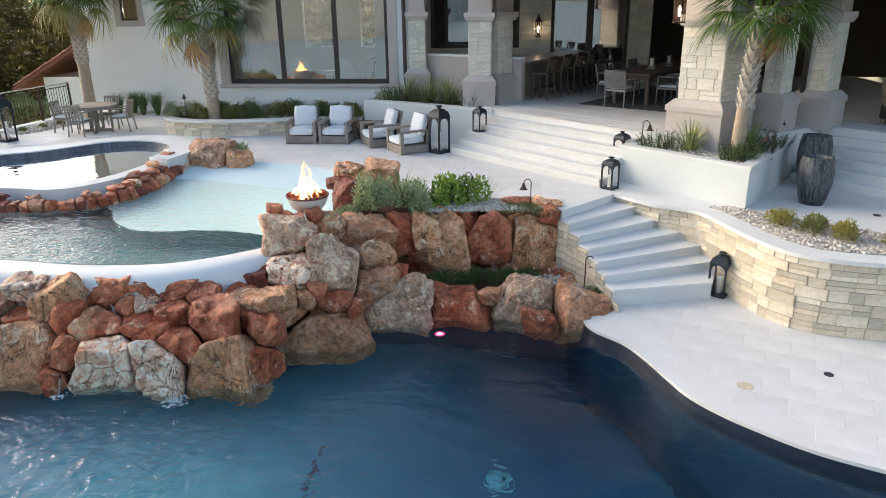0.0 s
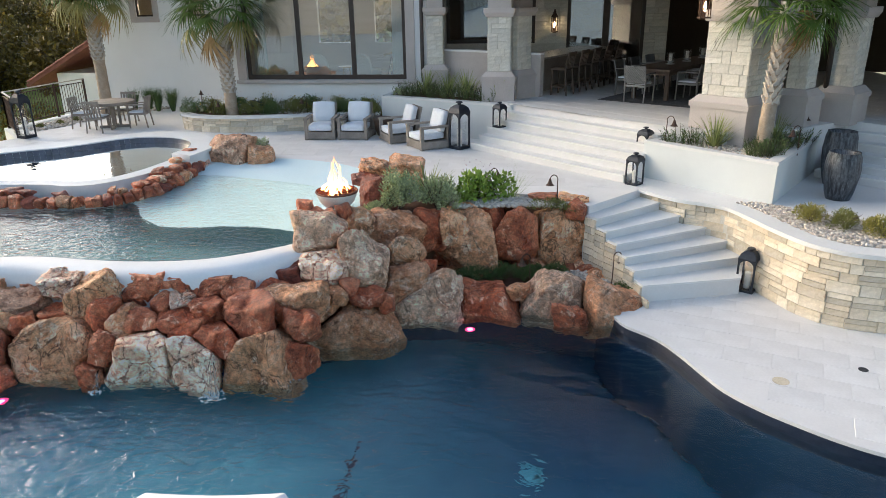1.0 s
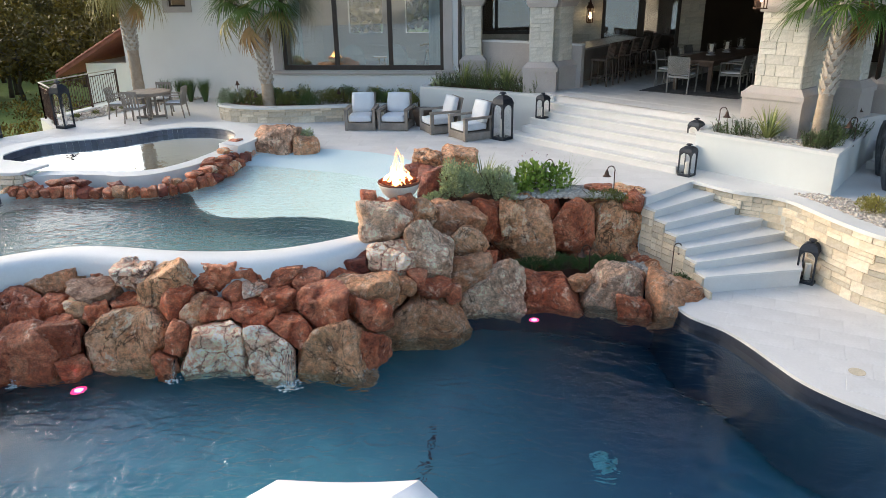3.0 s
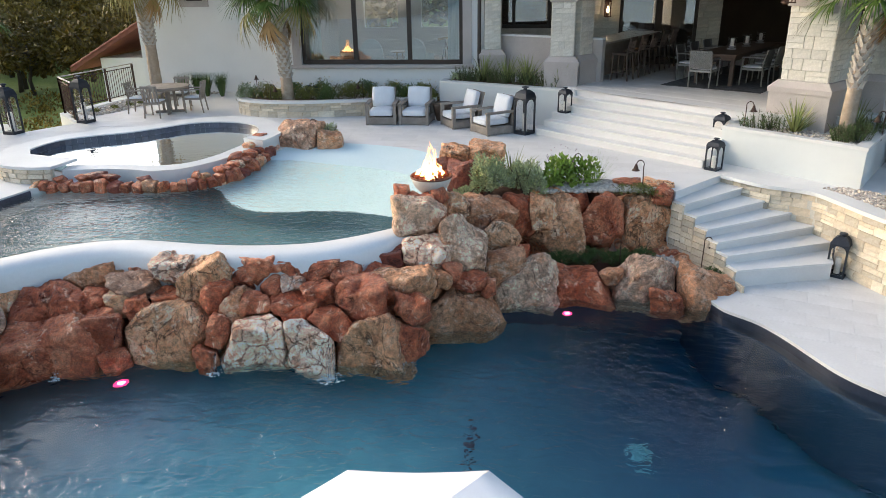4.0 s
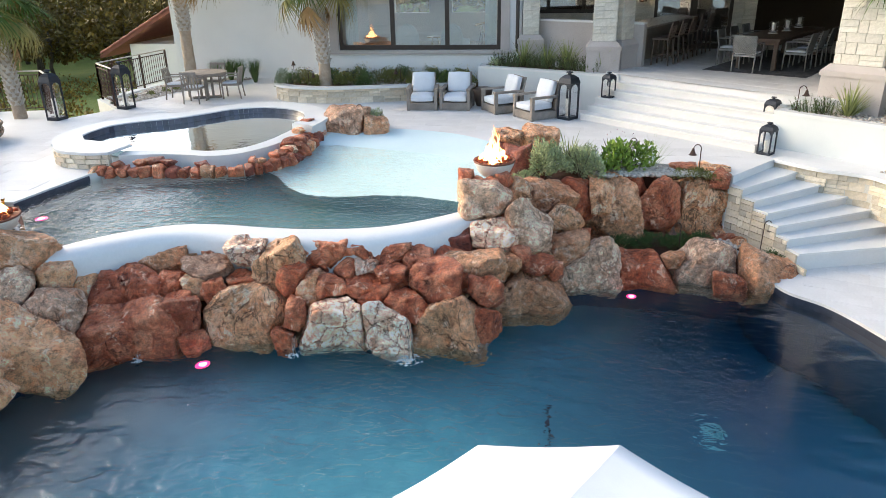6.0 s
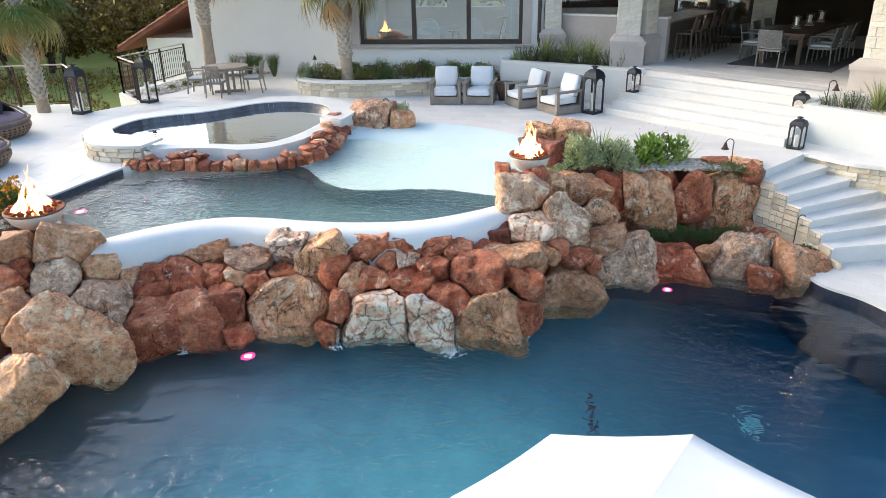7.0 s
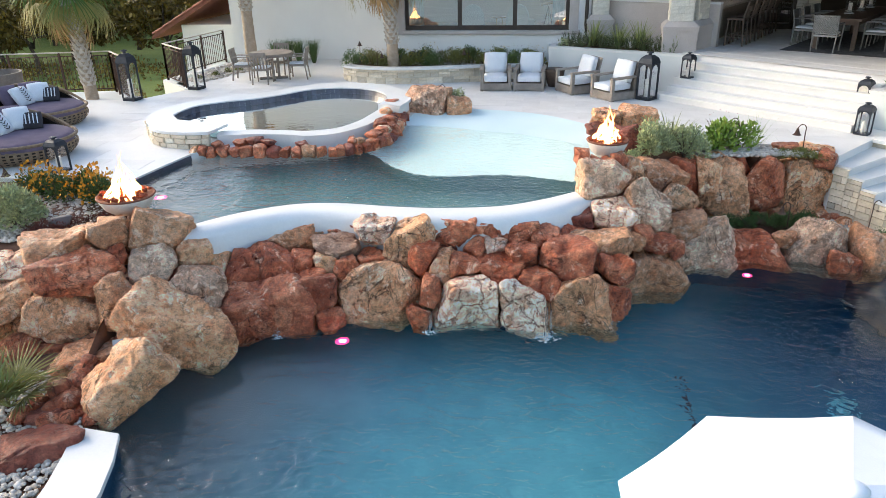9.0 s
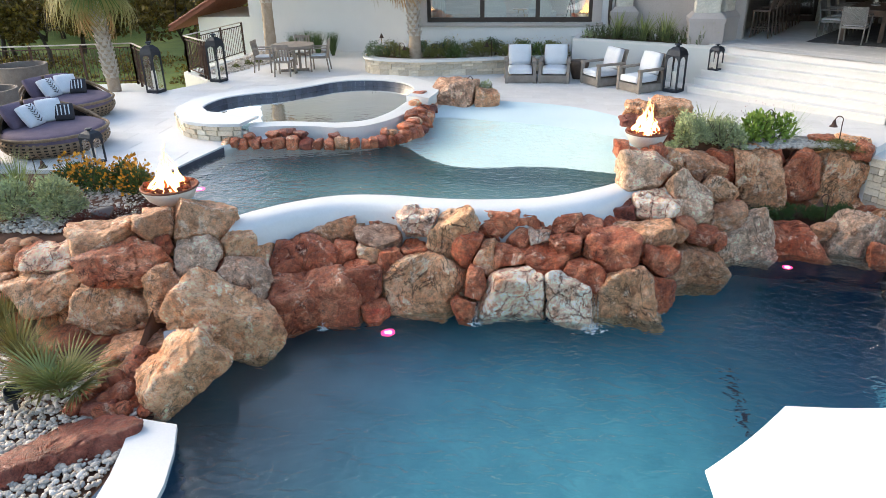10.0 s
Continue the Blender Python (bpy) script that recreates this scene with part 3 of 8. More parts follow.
lo = [[v3(p, z) for p in ln] for ln, z in ((spill_in, -0.3), (spill_in, 0.2), (spill_out, 0.2), (spill_out, -0.2))]
vv = [[bm.verts.new(p) for p in r] for r in lo]
for r0, r1 in zip(vv, vv[1:]):
    for i in range(len(spill_in) - 1):
        bm.faces.new((r0[i], r0[i + 1], r1[i + 1], r1[i]))
bmesh.ops.recalc_face_normals(bm, faces=bm.faces)
part("spillway", bm, COPING, spa, "pale stone spillway sill")
water_ring = [v3(p, 0.175) for p in offset(spa_in, 0.02)] + [v3(p, 0.175) for p in offset(spill_in, 0.02)[::-1]]
bm = bmesh.new()
bm.faces.new([bm.verts.new(p) for p in water_ring])
bmesh.ops.recalc_face_normals(bm, faces=bm.faces)
sw = part("spa_water", bm, WATER_SPA, spa, "still clear spa water")
sw.visible_shadow = False
bm = bmesh.new()
bm.faces.new([bm.verts.new(v3(p, 0.03)) for p in water_ring])
bmesh.ops.recalc_face_normals(bm, faces=bm.faces)
part("spa_floor", bm, POOL_MID, spa)

# ---- house shell ----
def wall(name, x0, y0, z0, x1, y1, z1, mat, label):
    return single(name, bbox(x0, y0, z0, x1, y1, z1), mat, label, "wall", kind="structure")


WY = 19.95
wall("wall_west_wing", -14.72, 22.75, -2.0, -8.9, 23.0, 2.9, STUCCO, "pale stucco house wall")
wall("wall_west_return", -14.72, 23.0, -2.0, -14.47, 32, 5.0, STUCCO, "pale stucco house wall")
wall("wall_bay_side", -8.9, WY + 0.3, -0.1, -8.6, 23.0, 5.0, STUCCO, "pale stucco house wall")
wall("wall_bay_low", -8.9, WY, -0.1, -3.1, WY + 0.3, 1.22, STUCCO, "pale stucco wall under the picture window")
wall("wall_bay_left", -8.9, WY, 1.22, -8.3, WY + 0.3, 5.0, STUCCO, "pale stucco wall beside the picture window")
wall("wall_bay_right", -3.68, WY, 1.22, -3.1, WY + 0.3, 5.0, STUCCO, "pale stucco wall beside the picture window")
wall("wall_bay_top", -8.3, WY, 4.3, -3.68, WY + 0.3, 5.0, STUCCO, "pale stucco wall over the picture window")
wall("wall_patio_back", -3.0, 25.0, 0.9, 12, 25.3, 5.0, ASHLAR, "limestone block wall at the back of the patio")
wall("wall_far_right", 11.5, 10.0, -0.1, 11.8, 27, 5.0, ASHLAR, "limestone block wall")
single("ceiling", bbox(-14.7, 20.2, 5.0, 12, 25.3, 5.2), PLASTER, "plain pale ceiling", "ceiling", kind="structure")
single("patio_ceiling", prism(bmesh.new(), [(-1.2, 18.3), sn(-7.6, 12.6), sn(-5.5, 14.0), (11.8, 12.5), (11.8, 20.2), (-3.1, 20.2)], 4.6, 4.8), DARKWOOD, "dark timber patio ceiling", "ceiling", kind="structure")

# ---- boulder maker ----
def rock_bm(w, d, h, seed, sub=3, cuts=(), rough=0.05):
    """A weathered boulder: a rounded body with broken faces and fine lumps, swelling towards its neighbours and stopping at the joints."""
    rng = random.Random(seed * 7 + 3)
    planes = []
    for _ in range(10):
        v = Vector((rng.gauss(0, 1), rng.gauss(0, 1), rng.gauss(0, 1))).normalized()
        planes.append((v, rng.uniform(0.74, 1.0)))
    for ax in ((1, 0, 0), (-1, 0, 0), (0, 1, 0), (0, -1, 0), (0, 0, 1), (0, 0, -1)):
        v = (Vector(ax) + Vector((rng.uniform(-.22, .22), rng.uniform(-.22, .22), rng.uniform(-.22, .22)))).normalized()
        planes.append((v, rng.uniform(0.8, 0.92)))
    bm = bmesh.new()
    bmesh.ops.create_icosphere(bm, subdivisions=sub, radius=1.0)
    off = Vector((rng.uniform(-50, 50), rng.uniform(-50, 50), rng.uniform(-50, 50)))
    half = np.array((w / 2, d / 2, h / 2))
    U = np.array([v.co.normalized() for v in bm.verts])
    N = np.array([v for v, _ in planes])
    D = np.array([q for _, q in planes])
    S = (np.maximum(U @ N.T, 0) / D) ** 28.0
    P = U * (S.sum(1) ** (-1 / 28.0))[:, None]
    lo, hi = P.min(0), P.max(0)
    P = (P - (lo + hi) / 2) / ((hi - lo) / 2) * half
    R = np.linalg.norm(P, axis=1)
    W = P / R[:, None]
    if cuts:
        C = np.array([tuple(n) for n, _ in cuts])
        L = np.array([q for _, q in cuts])
        near = np.maximum(W @ C.T, 0)
        R = R * (1 + 0.42 * near.max(1) ** 2)
        S = (R[:, None] * near / L) ** 34.0
        R = R * (1 + S.sum(1)) ** (-1 / 34.0)
        P = W * R[:, None]
    size = min(0.55, max(w, h)) * 1.1
    for v, co, wd in zip(bm.verts, P, W):
        q = Vector(co)
        k = noise.fractal(q * 2.6 + off, 0.75, 2.1, 6) * rough * 1.3 - abs(noise.noise(q * 4.5 + off)) * rough
        k -= 0.05 * max(0.0, noise.noise(q * 1.7 - off)) ** 0.5
        if sub > 4:
            vd, _ = noise.voronoi(q * 2.2 + off + Vector(noise.noise_vector(q * 2.6 + off)) * 0.45)
            k -= 0.04 * math.exp(-((vd[1] - vd[0]) / 0.035) ** 2)
            k += 0.022 * noise.fractal(q * 13.0 + off, 0.7, 2.2, 3)
        v.co = q + Vector(wd) * k * size
    return bm


def bedded(specs):
    """Each stone's joints with the stones round it, as planes in its own frame."""
    at = [Vector(q[:3]) for q in specs]
    turn = [Euler((0, radians(-q[7]), radians(q[6]))).to_matrix() for q in specs]

    def reach(i, u):
        v = turn[i].transposed() @ u
        return math.sqrt(sum((v[k] * specs[i][3 + k] / 2) ** 2 for k in range(3)))
    out = []
    for i in range(len(specs)):
        cuts = []
        for j in range(len(specs)):
            d = at[j] - at[i]
            if i == j or d.length > 1.9 or d.length < 0.02:
                continue
            u = d.normalized()
            ri, rj = reach(i, u), reach(j, u)
            if d.length > (ri + rj) * 1.5:
                continue
            cut = d.length * ri / (ri + rj) - 0.008
            big = max(specs[i][3], specs[i][5]) / max(specs[j][3], specs[j][5])
            cut = max(cut, ri * (0.86 if big > 1.5 else 0.6))
            cuts.append((turn[i].transposed() @ u, cut))
        out.append(cuts)
    return out


STONES = []


def boulder(*spec):
    STONES.append(spec)


def lay_boulders():
    for (x, y, z, w, d, h, yaw, tilt, mat, seed), cuts in zip(STONES, bedded(STONES)):
        big = max(w, h) > 0.55
        words = {"rust_sandstone": "rust-red weathered sandstone boulder", "tan_boulder_stone": "tan weathered boulder with lichen patches", "grey_lichen_stone": "grey boulder spotted with pale lichen", "pale_fissured_stone": "pale fissured boulder with dark cracks", "dark_red_stone": "dark red boulder"}[mat.name]
        tail = " at the rock garden's edge" if z > 0 else (" in the pool's rock wall" if big else " wedged in the rock wall")
        single("boulder", rock_bm(w, d, h, seed, 6 if max(w, h) > 0.85 else (5 if max(w, h) > 0.42 else 4), cuts), mat, words + tail, "boulder", "boulders of the rock wall", smooth=True, m=pose(x, y, z, 0, -tilt, yaw))


# ---- earth behind the boulders ----

foot = spline([(-9.05, 4.95), (-9.0, 5.9), (-8.5, 6.75), (-7.9, 7.3), (-7.2, 7.72), (-5.9, 7.95), (-4.5, 7.9), (-3.7, 8.15), (-3.1, 8.7), (-2.4, 9.35), (-1.6, 10.2), (-0.4, 10.6), (0.6, 10.4), (1.2, 10.3)], 4)
head = spline([(-9.4, 5.4), (-9.5, 6.5), (-9.4, 7.5), (-8.7, 8.0), (-7.6, 8.45), (-5.9, 8.4), (-4.6, 8.7), (-3.6, 9.4), (-3.2, 10.1), (-2.5, 10.9), (-1.6, 11.6), (-0.4, 12.0), (0.55, 12.0), (0.85, 11.9)], 4)
tops = spline([(-1.1, 0), (-0.55, 0), (-0.25, 0), (-0.35, 0), (-0.42, 0), (-0.42, 0), (-0.42, 0), (-0.2, 0), (0.1, 0), (-0.02, 0), (-0.02, 0), (-0.1, 0), (-0.1, 0), (-0.25, 0)], 4)
foot, head = offset(foot, 0.62), offset(head, 0.22)
head = [p + Vector((0, 0.45 * min(1, max(0, (p.x + 2.6) / 1.2)) * min(1, max(0, (1.0 - p.x) / 0.6)))) for p in head]
bm = bmesh.new()
rows = []
for k in range(11):
    t = k / 10
    row = []
    for a, b, hz in zip(foot, head, tops):
        p = a.lerp(b, t)
        u = min(1.0, max(0.0, (t - 0.62) / 0.33))
        z = -1.4 if k == 0 else -1.16 + (hz.x - 0.06 + 1.16) * u * u * (3 - 2 * u)
        q = v3(p, z)
        row.append(bm.verts.new(q + Vector((0, 0, 0.05)) * noise.noise(q * 3)))
    rows.append(row)
rows.append([bm.verts.new(v3(b + (b - a) * 0.6, hz.x)) for a, b, hz in zip(foot, head, tops)])
for r0, r1 in zip(rows, rows[1:]):
    for i in range(len(r0) - 1):
        bm.faces.new((r0[i], r0[i + 1], r1[i + 1], r1[i]))
rows_at = [[v.co.copy() for v in r] for r in rows]
bmesh.ops.recalc_face_normals(bm, faces=bm.faces)
single("earth_bank", bm, SOIL, "red-brown earth bank behind the boulders", "earth bank", kind="structure", smooth=True)

single("pool_wall", strip(bmesh.new(), [v3(p, -3.6) for p in foot], [v3(p, -1.4) for p in foot]), POOL_DEEP, "pool side under the boulders, darkened for deep water", "pool wall", kind="structure")

# ---- loose stones that fill the joints of the rock wall ----
def rubble(mat, seed, n, spots, label):
    rng = random.Random(seed)
    ico = bmesh.new()
    bmesh.ops.create_icosphere(ico, subdivisions=2, radius=1.0)
    tv = [v.co.copy() for v in ico.verts]
    tf = [[v.index for v in f.verts] for f in ico.faces]
    ico.free()
    verts, faces = [], []
    for _ in range(n):
        p, s = spots(rng)
        e = Euler((rng.uniform(-.6, .6), rng.uniform(-.6, .6), rng.uniform(0, 6.28))).to_matrix()
        sc = Vector((s * rng.uniform(0.9, 1.5), s, s * rng.uniform(0.6, 0.95)))
        b0 = len(verts)
        for v in tv:
            k = 1 + 0.3 * noise.noise(v * 1.4 + p * 3.7)
            verts.append(tuple(e @ Vector((v.x * sc.x * k, v.y * sc.y * k, v.z * sc.z * k)) + p))
        faces += [[b0 + i for i in f] for f in tf]
    me = bpy.data.meshes.new("rubble")
    me.from_pydata(verts, [], faces)
    me.materials.append(mat)
    for f in me.polygons:
        f.use_smooth = True
    tagged(new("rubble", me), label, "stones", kind="stuff")


def on_bank(rng):
    i, k = rng.randrange(len(foot)), rng.uniform(0.4, 0.82)
    r0 = rows_at[min(int(k * 10), 9)][i]
    r1 = rows_at[min(int(k * 10) + 1, 10)][i]
    s = rng.uniform(0.05, 0.14)
    return r0.lerp(r1, k * 10 % 1) + Vector((rng.uniform(-.1, .1), rng.uniform(-.1, .1), s * 0.2)), s


rubble(ROCK_RED, 41, 420, on_bank, "rust-red loose stones filling the rock wall's joints")
rubble(ROCK_TAN, 42, 200, on_bank, "tan loose stones filling the rock wall's joints")


def on_slope(rng):
    x, t = rng.uniform(-12.5, -9.2), rng.random()
    s = rng.uniform(0.05, 0.15)
    return Vector((x, 7.35 - 0.85 * t, -0.32 - 0.92 * t + s * 0.2)), s


def on_strip(rng):
    s = rng.uniform(0.04, 0.11)
    return Vector((rng.uniform(-10.1, -9.2), rng.uniform(5.0, 6.6), -1.26 + s * 0.3)), s


rubble(ROCK_TAN, 43, 170, on_slope, "tan loose stones on the garden bank")
rubble(ROCK_RED, 44, 120, on_strip, "rust-brown loose stones beside the pool coping")

# ---- left garden bed: upper terrace, bank, lower strip ----
bm = bmesh.new()
prof = [(9.75, -0.06), (8.6, -0.1), (7.75, -0.2), (7.35, -0.28), (7.15, -0.5), (6.85, -1.0), (6.55, -1.22), (5.8, -1.27), (4.6, -1.3), (3.0, -1.3), (-3, -1.3)]
rows = []
for y, z in prof:
    x1 = (-9.6 - 0.82 * max(0.0, y - 7.9)) if y > 6.6 else (-9.3 if y > 4.7 else -9.05)
    rows.append([bm.verts.new((x, y + 0.15 * noise.noise(Vector((x * 0.8, y, 3))), z + 0.05 * noise.noise(Vector((x * 1.3, y * 1.3, 1))))) for x in [-19 + (19 + x1) * i / 30 for i in range(31)]])
for r0, r1 in zip(rows, rows[1:]):
    for i in range(30):
        bm.faces.new((r0[i], r1[i], r1[i + 1], r0[i + 1]))
single("garden_bed", bm, SOIL, "red-brown soil of the planted garden bed", "garden bed", kind="structure", smooth=True)

# ---- boulders ----
boulder(-9.62, 7.70, -0.10, 0.88, 0.77, 0.78, 30, -10, ROCK_TAN, 0)
boulder(-10.08, 7.29, 0.01, 0.48, 0.47, 0.55, 33, 0, ROCK_TAN, 1)
boulder(-9.13, 7.67, -0.41, 0.50, 0.51, 0.48, 27, 0, ROCK_TAN, 2)
boulder(-9.51, 7.24, -0.42, 0.66, 0.54, 0.51, 31, 20, ROCK_GREY, 3)
boulder(-10.68, 7.17, -0.15, 0.92, 0.64, 0.46, 37, 0, ROCK_TAN, 4)
boulder(-10.07, 7.08, -0.20, 0.26, 0.24, 0.20, 34, 0, ROCK_WHITE, 5)
boulder(-9.91, 7.14, -0.18, 0.20, 0.27, 0.31, 33, 0, ROCK_RED, 6)
boulder(-11.37, 7.02, -0.45, 0.93, 0.58, 0.52, 40, 5, ROCK_WHITE, 7)
boulder(-10.26, 6.88, -0.35, 1.21, 0.59, 0.50, 36, -3, ROCK_RED, 8)
boulder(-11.32, 6.76, -0.71, 1.15, 0.65, 0.46, 41, 5, ROCK_TAN, 9)
boulder(-10.49, 6.80, -0.89, 1.18, 0.75, 0.69, 37, 10, ROCK_TAN, 10)
boulder(-9.71, 6.64, -0.57, 0.41, 0.51, 0.70, 34, 0, ROCK_TAN, 11)
boulder(-8.97, 6.50, -0.87, 1.38, 0.78, 0.80, 30, -38, ROCK_TAN, 12)
boulder(-8.89, 7.27, -0.72, 0.72, 0.65, 0.70, 27, 0, ROCK_GREY, 13)
boulder(-9.01, 5.56, -1.09, 1.17, 0.64, 0.68, 34, 52, ROCK_TAN, 14)
boulder(-9.91, 6.07, -1.21, 0.84, 0.60, 0.46, 37, 0, ROCK_TAN, 15)
boulder(-9.74, 5.21, -1.30, 0.59, 0.41, 0.30, 40, 5, ROCK_DARK, 16)
boulder(-9.80, 4.35, -1.44, 1.25, 0.70, 0.64, 44, 0, ROCK_DARK, 17)
boulder(-9.69, 5.70, -1.32, 0.37, 0.31, 0.22, 37, 0, ROCK_TAN, 18)
boulder(-9.55, 5.29, -1.32, 0.29, 0.27, 0.24, 38, 0, ROCK_RED, 19)
boulder(-9.41, 5.39, -1.28, 0.22, 0.26, 0.29, 37, 0, ROCK_RED, 20)
boulder(-10.75, 6.75, -1.36, 2.75, 0.75, 0.50, 39, 5, ROCK_RED, 21)
boulder(-11.11, 6.67, -1.09, 0.25, 0.23, 0.25, 40, 0, ROCK_RED, 22)
boulder(-8.98, 6.00, -0.91, 0.30, 0.28, 0.30, 32, 0, ROCK_TAN, 23)
boulder(-10.04, 7.44, 0.10, 0.34, 0.26, 0.24, 33, 0, ROCK_TAN, 24)
boulder(-9.32, 7.34, -0.69, 0.34, 0.39, 0.51, 29, 0, ROCK_RED, 25)
boulder(-11.88, 7.12, -0.45, 0.43, 0.38, 0.39, 42, 0, ROCK_RED, 26)
boulder(-11.14, 6.90, -0.61, 0.42, 0.31, 0.25, 40, 0, ROCK_RED, 27)
boulder(-8.87, 8.48, -0.57, 0.88, 0.47, 0.48, 24, 0, ROCK_RED, 28)
boulder(-8.30, 7.97, -0.82, 1.25, 0.72, 0.83, 22, 8, ROCK_RED, 29)
boulder(-8.19, 7.57, -1.23, 1.93, 0.82, 0.93, 22, 14, ROCK_RED, 30)
boulder(-8.35, 7.21, -1.31, 1.10, 0.55, 0.51, 24, 18, ROCK_RED, 31)
boulder(-7.48, 7.75, -1.04, 0.66, 0.61, 0.87, 18, 0, ROCK_RED, 32)
boulder(-6.59, 8.19, -1.15, 1.62, 0.88, 1.17, 12, -8, ROCK_TAN, 33)
boulder(-7.36, 8.20, -0.71, 0.58, 0.45, 0.39, 16, 10, ROCK_TAN, 34)
boulder(-7.23, 8.39, -0.51, 0.92, 0.55, 0.28, 15, -2, ROCK_GREY, 35)
boulder(-8.03, 8.58, -0.48, 0.91, 0.52, 0.38, 20, 8, ROCK_TAN, 36)
boulder(-6.72, 8.60, -0.33, 0.86, 0.44, 0.41, 12, 0, ROCK_WHITE, 37)
boulder(-6.26, 8.51, -0.48, 1.01, 0.57, 0.65, 9, 25, ROCK_TAN, 38)
boulder(-8.83, 8.51, -0.51, 0.22, 0.24, 0.20, 24, 0, ROCK_RED, 39)
boulder(-8.52, 8.60, -0.53, 0.33, 0.33, 0.24, 22, 0, ROCK_RED, 40)
boulder(-8.30, 8.68, -0.48, 0.30, 0.28, 0.19, 21, 0, ROCK_WHITE, 41)
boulder(-8.09, 8.78, -0.44, 0.32, 0.28, 0.17, 20, 0, ROCK_RED, 42)
boulder(-7.64, 8.75, -0.46, 0.33, 0.32, 0.22, 17, 0, ROCK_TAN, 43)
boulder(-7.35, 8.76, -0.44, 0.37, 0.35, 0.24, 16, 0, ROCK_RED, 44)
boulder(-7.10, 8.78, -0.33, 0.31, 0.27, 0.17, 14, 0, ROCK_RED, 45)
boulder(-6.24, 8.78, -0.29, 0.27, 0.27, 0.20, 9, 0, ROCK_RED, 46)
boulder(-5.27, 8.68, -0.25, 0.28, 0.26, 0.18, 3, 0, ROCK_RED, 47)
boulder(-4.20, 9.18, -0.36, 0.24, 0.25, 0.20, -3, 0, ROCK_RED, 48)
boulder(-8.55, 8.40, -0.62, 0.36, 0.35, 0.24, 23, 0, ROCK_RED, 49)
boulder(-7.87, 8.77, -0.40, 0.28, 0.25, 0.15, 18, 0, ROCK_RED, 50)
boulder(-6.83, 8.74, -0.26, 0.36, 0.30, 0.16, 13, 0, ROCK_RED, 51)
boulder(-5.84, 8.71, -0.30, 0.36, 0.34, 0.23, 7, 0, ROCK_RED, 52)
boulder(-5.99, 8.29, -0.56, 0.43, 0.41, 0.45, 8, 0, ROCK_RED, 53)
boulder(-5.70, 8.26, -0.70, 0.54, 0.45, 0.45, 6, 20, ROCK_TAN, 54)
boulder(-5.75, 8.62, -0.44, 0.41, 0.35, 0.36, 6, 0, ROCK_RED, 55)
boulder(-5.51, 8.70, -0.31, 0.71, 0.43, 0.35, 5, 5, ROCK_RED, 56)
boulder(-4.95, 8.88, -0.42, 1.34, 0.50, 0.39, 1, 0, ROCK_RED, 57)
boulder(-5.04, 8.59, -0.53, 0.48, 0.40, 0.40, 2, 0, ROCK_WHITE, 58)
boulder(-4.62, 8.50, -0.62, 0.56, 0.44, 0.40, -1, 0, ROCK_RED, 59)
boulder(-5.26, 8.51, -0.53, 0.35, 0.32, 0.35, 3, 0, ROCK_RED, 60)
boulder(-4.89, 8.39, -0.74, 1.03, 0.64, 0.36, 1, -4, ROCK_RED, 61)
boulder(-5.41, 8.23, -0.64, 0.52, 0.37, 0.29, 4, 0, ROCK_RED, 62)
boulder(-4.03, 8.44, -0.65, 0.75, 0.58, 0.69, -4, 0, ROCK_RED, 63)
boulder(-3.83, 9.57, -0.53, 0.63, 0.53, 0.52, -5, 0, ROCK_DARK, 64)
boulder(-5.28, 8.03, -1.19, 1.22, 0.69, 0.96, 3, -4, ROCK_WHITE, 65)
boulder(-4.60, 7.96, -1.15, 0.71, 0.57, 0.94, -1, 0, ROCK_WHITE, 66)
boulder(-3.82, 8.22, -1.25, 1.13, 0.67, 1.01, -6, -6, ROCK_TAN, 67)
boulder(-3.52, 8.89, -0.61, 0.94, 0.58, 0.50, -7, 5, ROCK_TAN, 68)
boulder(-4.37, 8.20, -0.86, 0.69, 0.48, 0.35, -2, 0, ROCK_RED, 69)
boulder(-5.85, 7.85, -0.94, 0.26, 0.36, 0.52, 7, 0, ROCK_RED, 70)
boulder(-4.31, 8.82, -0.46, 0.44, 0.37, 0.36, -3, 0, ROCK_RED, 71)
boulder(-3.24, 8.47, -0.73, 0.44, 0.40, 0.44, -9, 0, ROCK_RED, 72)
boulder(-3.34, 8.20, -1.16, 0.52, 0.48, 0.52, -9, 0, ROCK_RED, 73)
boulder(-7.05, 8.12, -0.73, 0.35, 0.36, 0.44, 15, 0, ROCK_RED, 74)
boulder(-6.77, 8.34, -0.64, 0.62, 0.41, 0.26, 13, 0, ROCK_RED, 75)
boulder(-7.71, 8.14, -0.72, 0.53, 0.43, 0.53, 19, 0, ROCK_RED, 76)
boulder(-8.86, 7.83, -0.60, 0.35, 0.35, 0.32, 26, 0, ROCK_TAN, 77)
boulder(-8.66, 7.41, -0.96, 0.29, 0.29, 0.26, 26, 0, ROCK_GREY, 78)
boulder(-7.51, 7.82, -0.76, 0.35, 0.30, 0.23, 18, 0, ROCK_RED, 79)
boulder(-5.99, 7.71, -1.26, 0.35, 0.40, 0.52, 8, 0, ROCK_RED, 80)
boulder(-7.20, 7.54, -1.29, 0.35, 0.36, 0.43, 16, 0, ROCK_RED, 81)
boulder(-3.42, 10.03, 0.08, 0.76, 0.67, 0.71, 8, 0, ROCK_GREY, 82)
boulder(-3.24, 9.66, -0.45, 0.86, 0.61, 0.64, 7, -20, ROCK_WHITE, 83)
boulder(-2.82, 9.87, -0.43, 0.95, 0.66, 0.95, 5, -35, ROCK_GREY, 84)
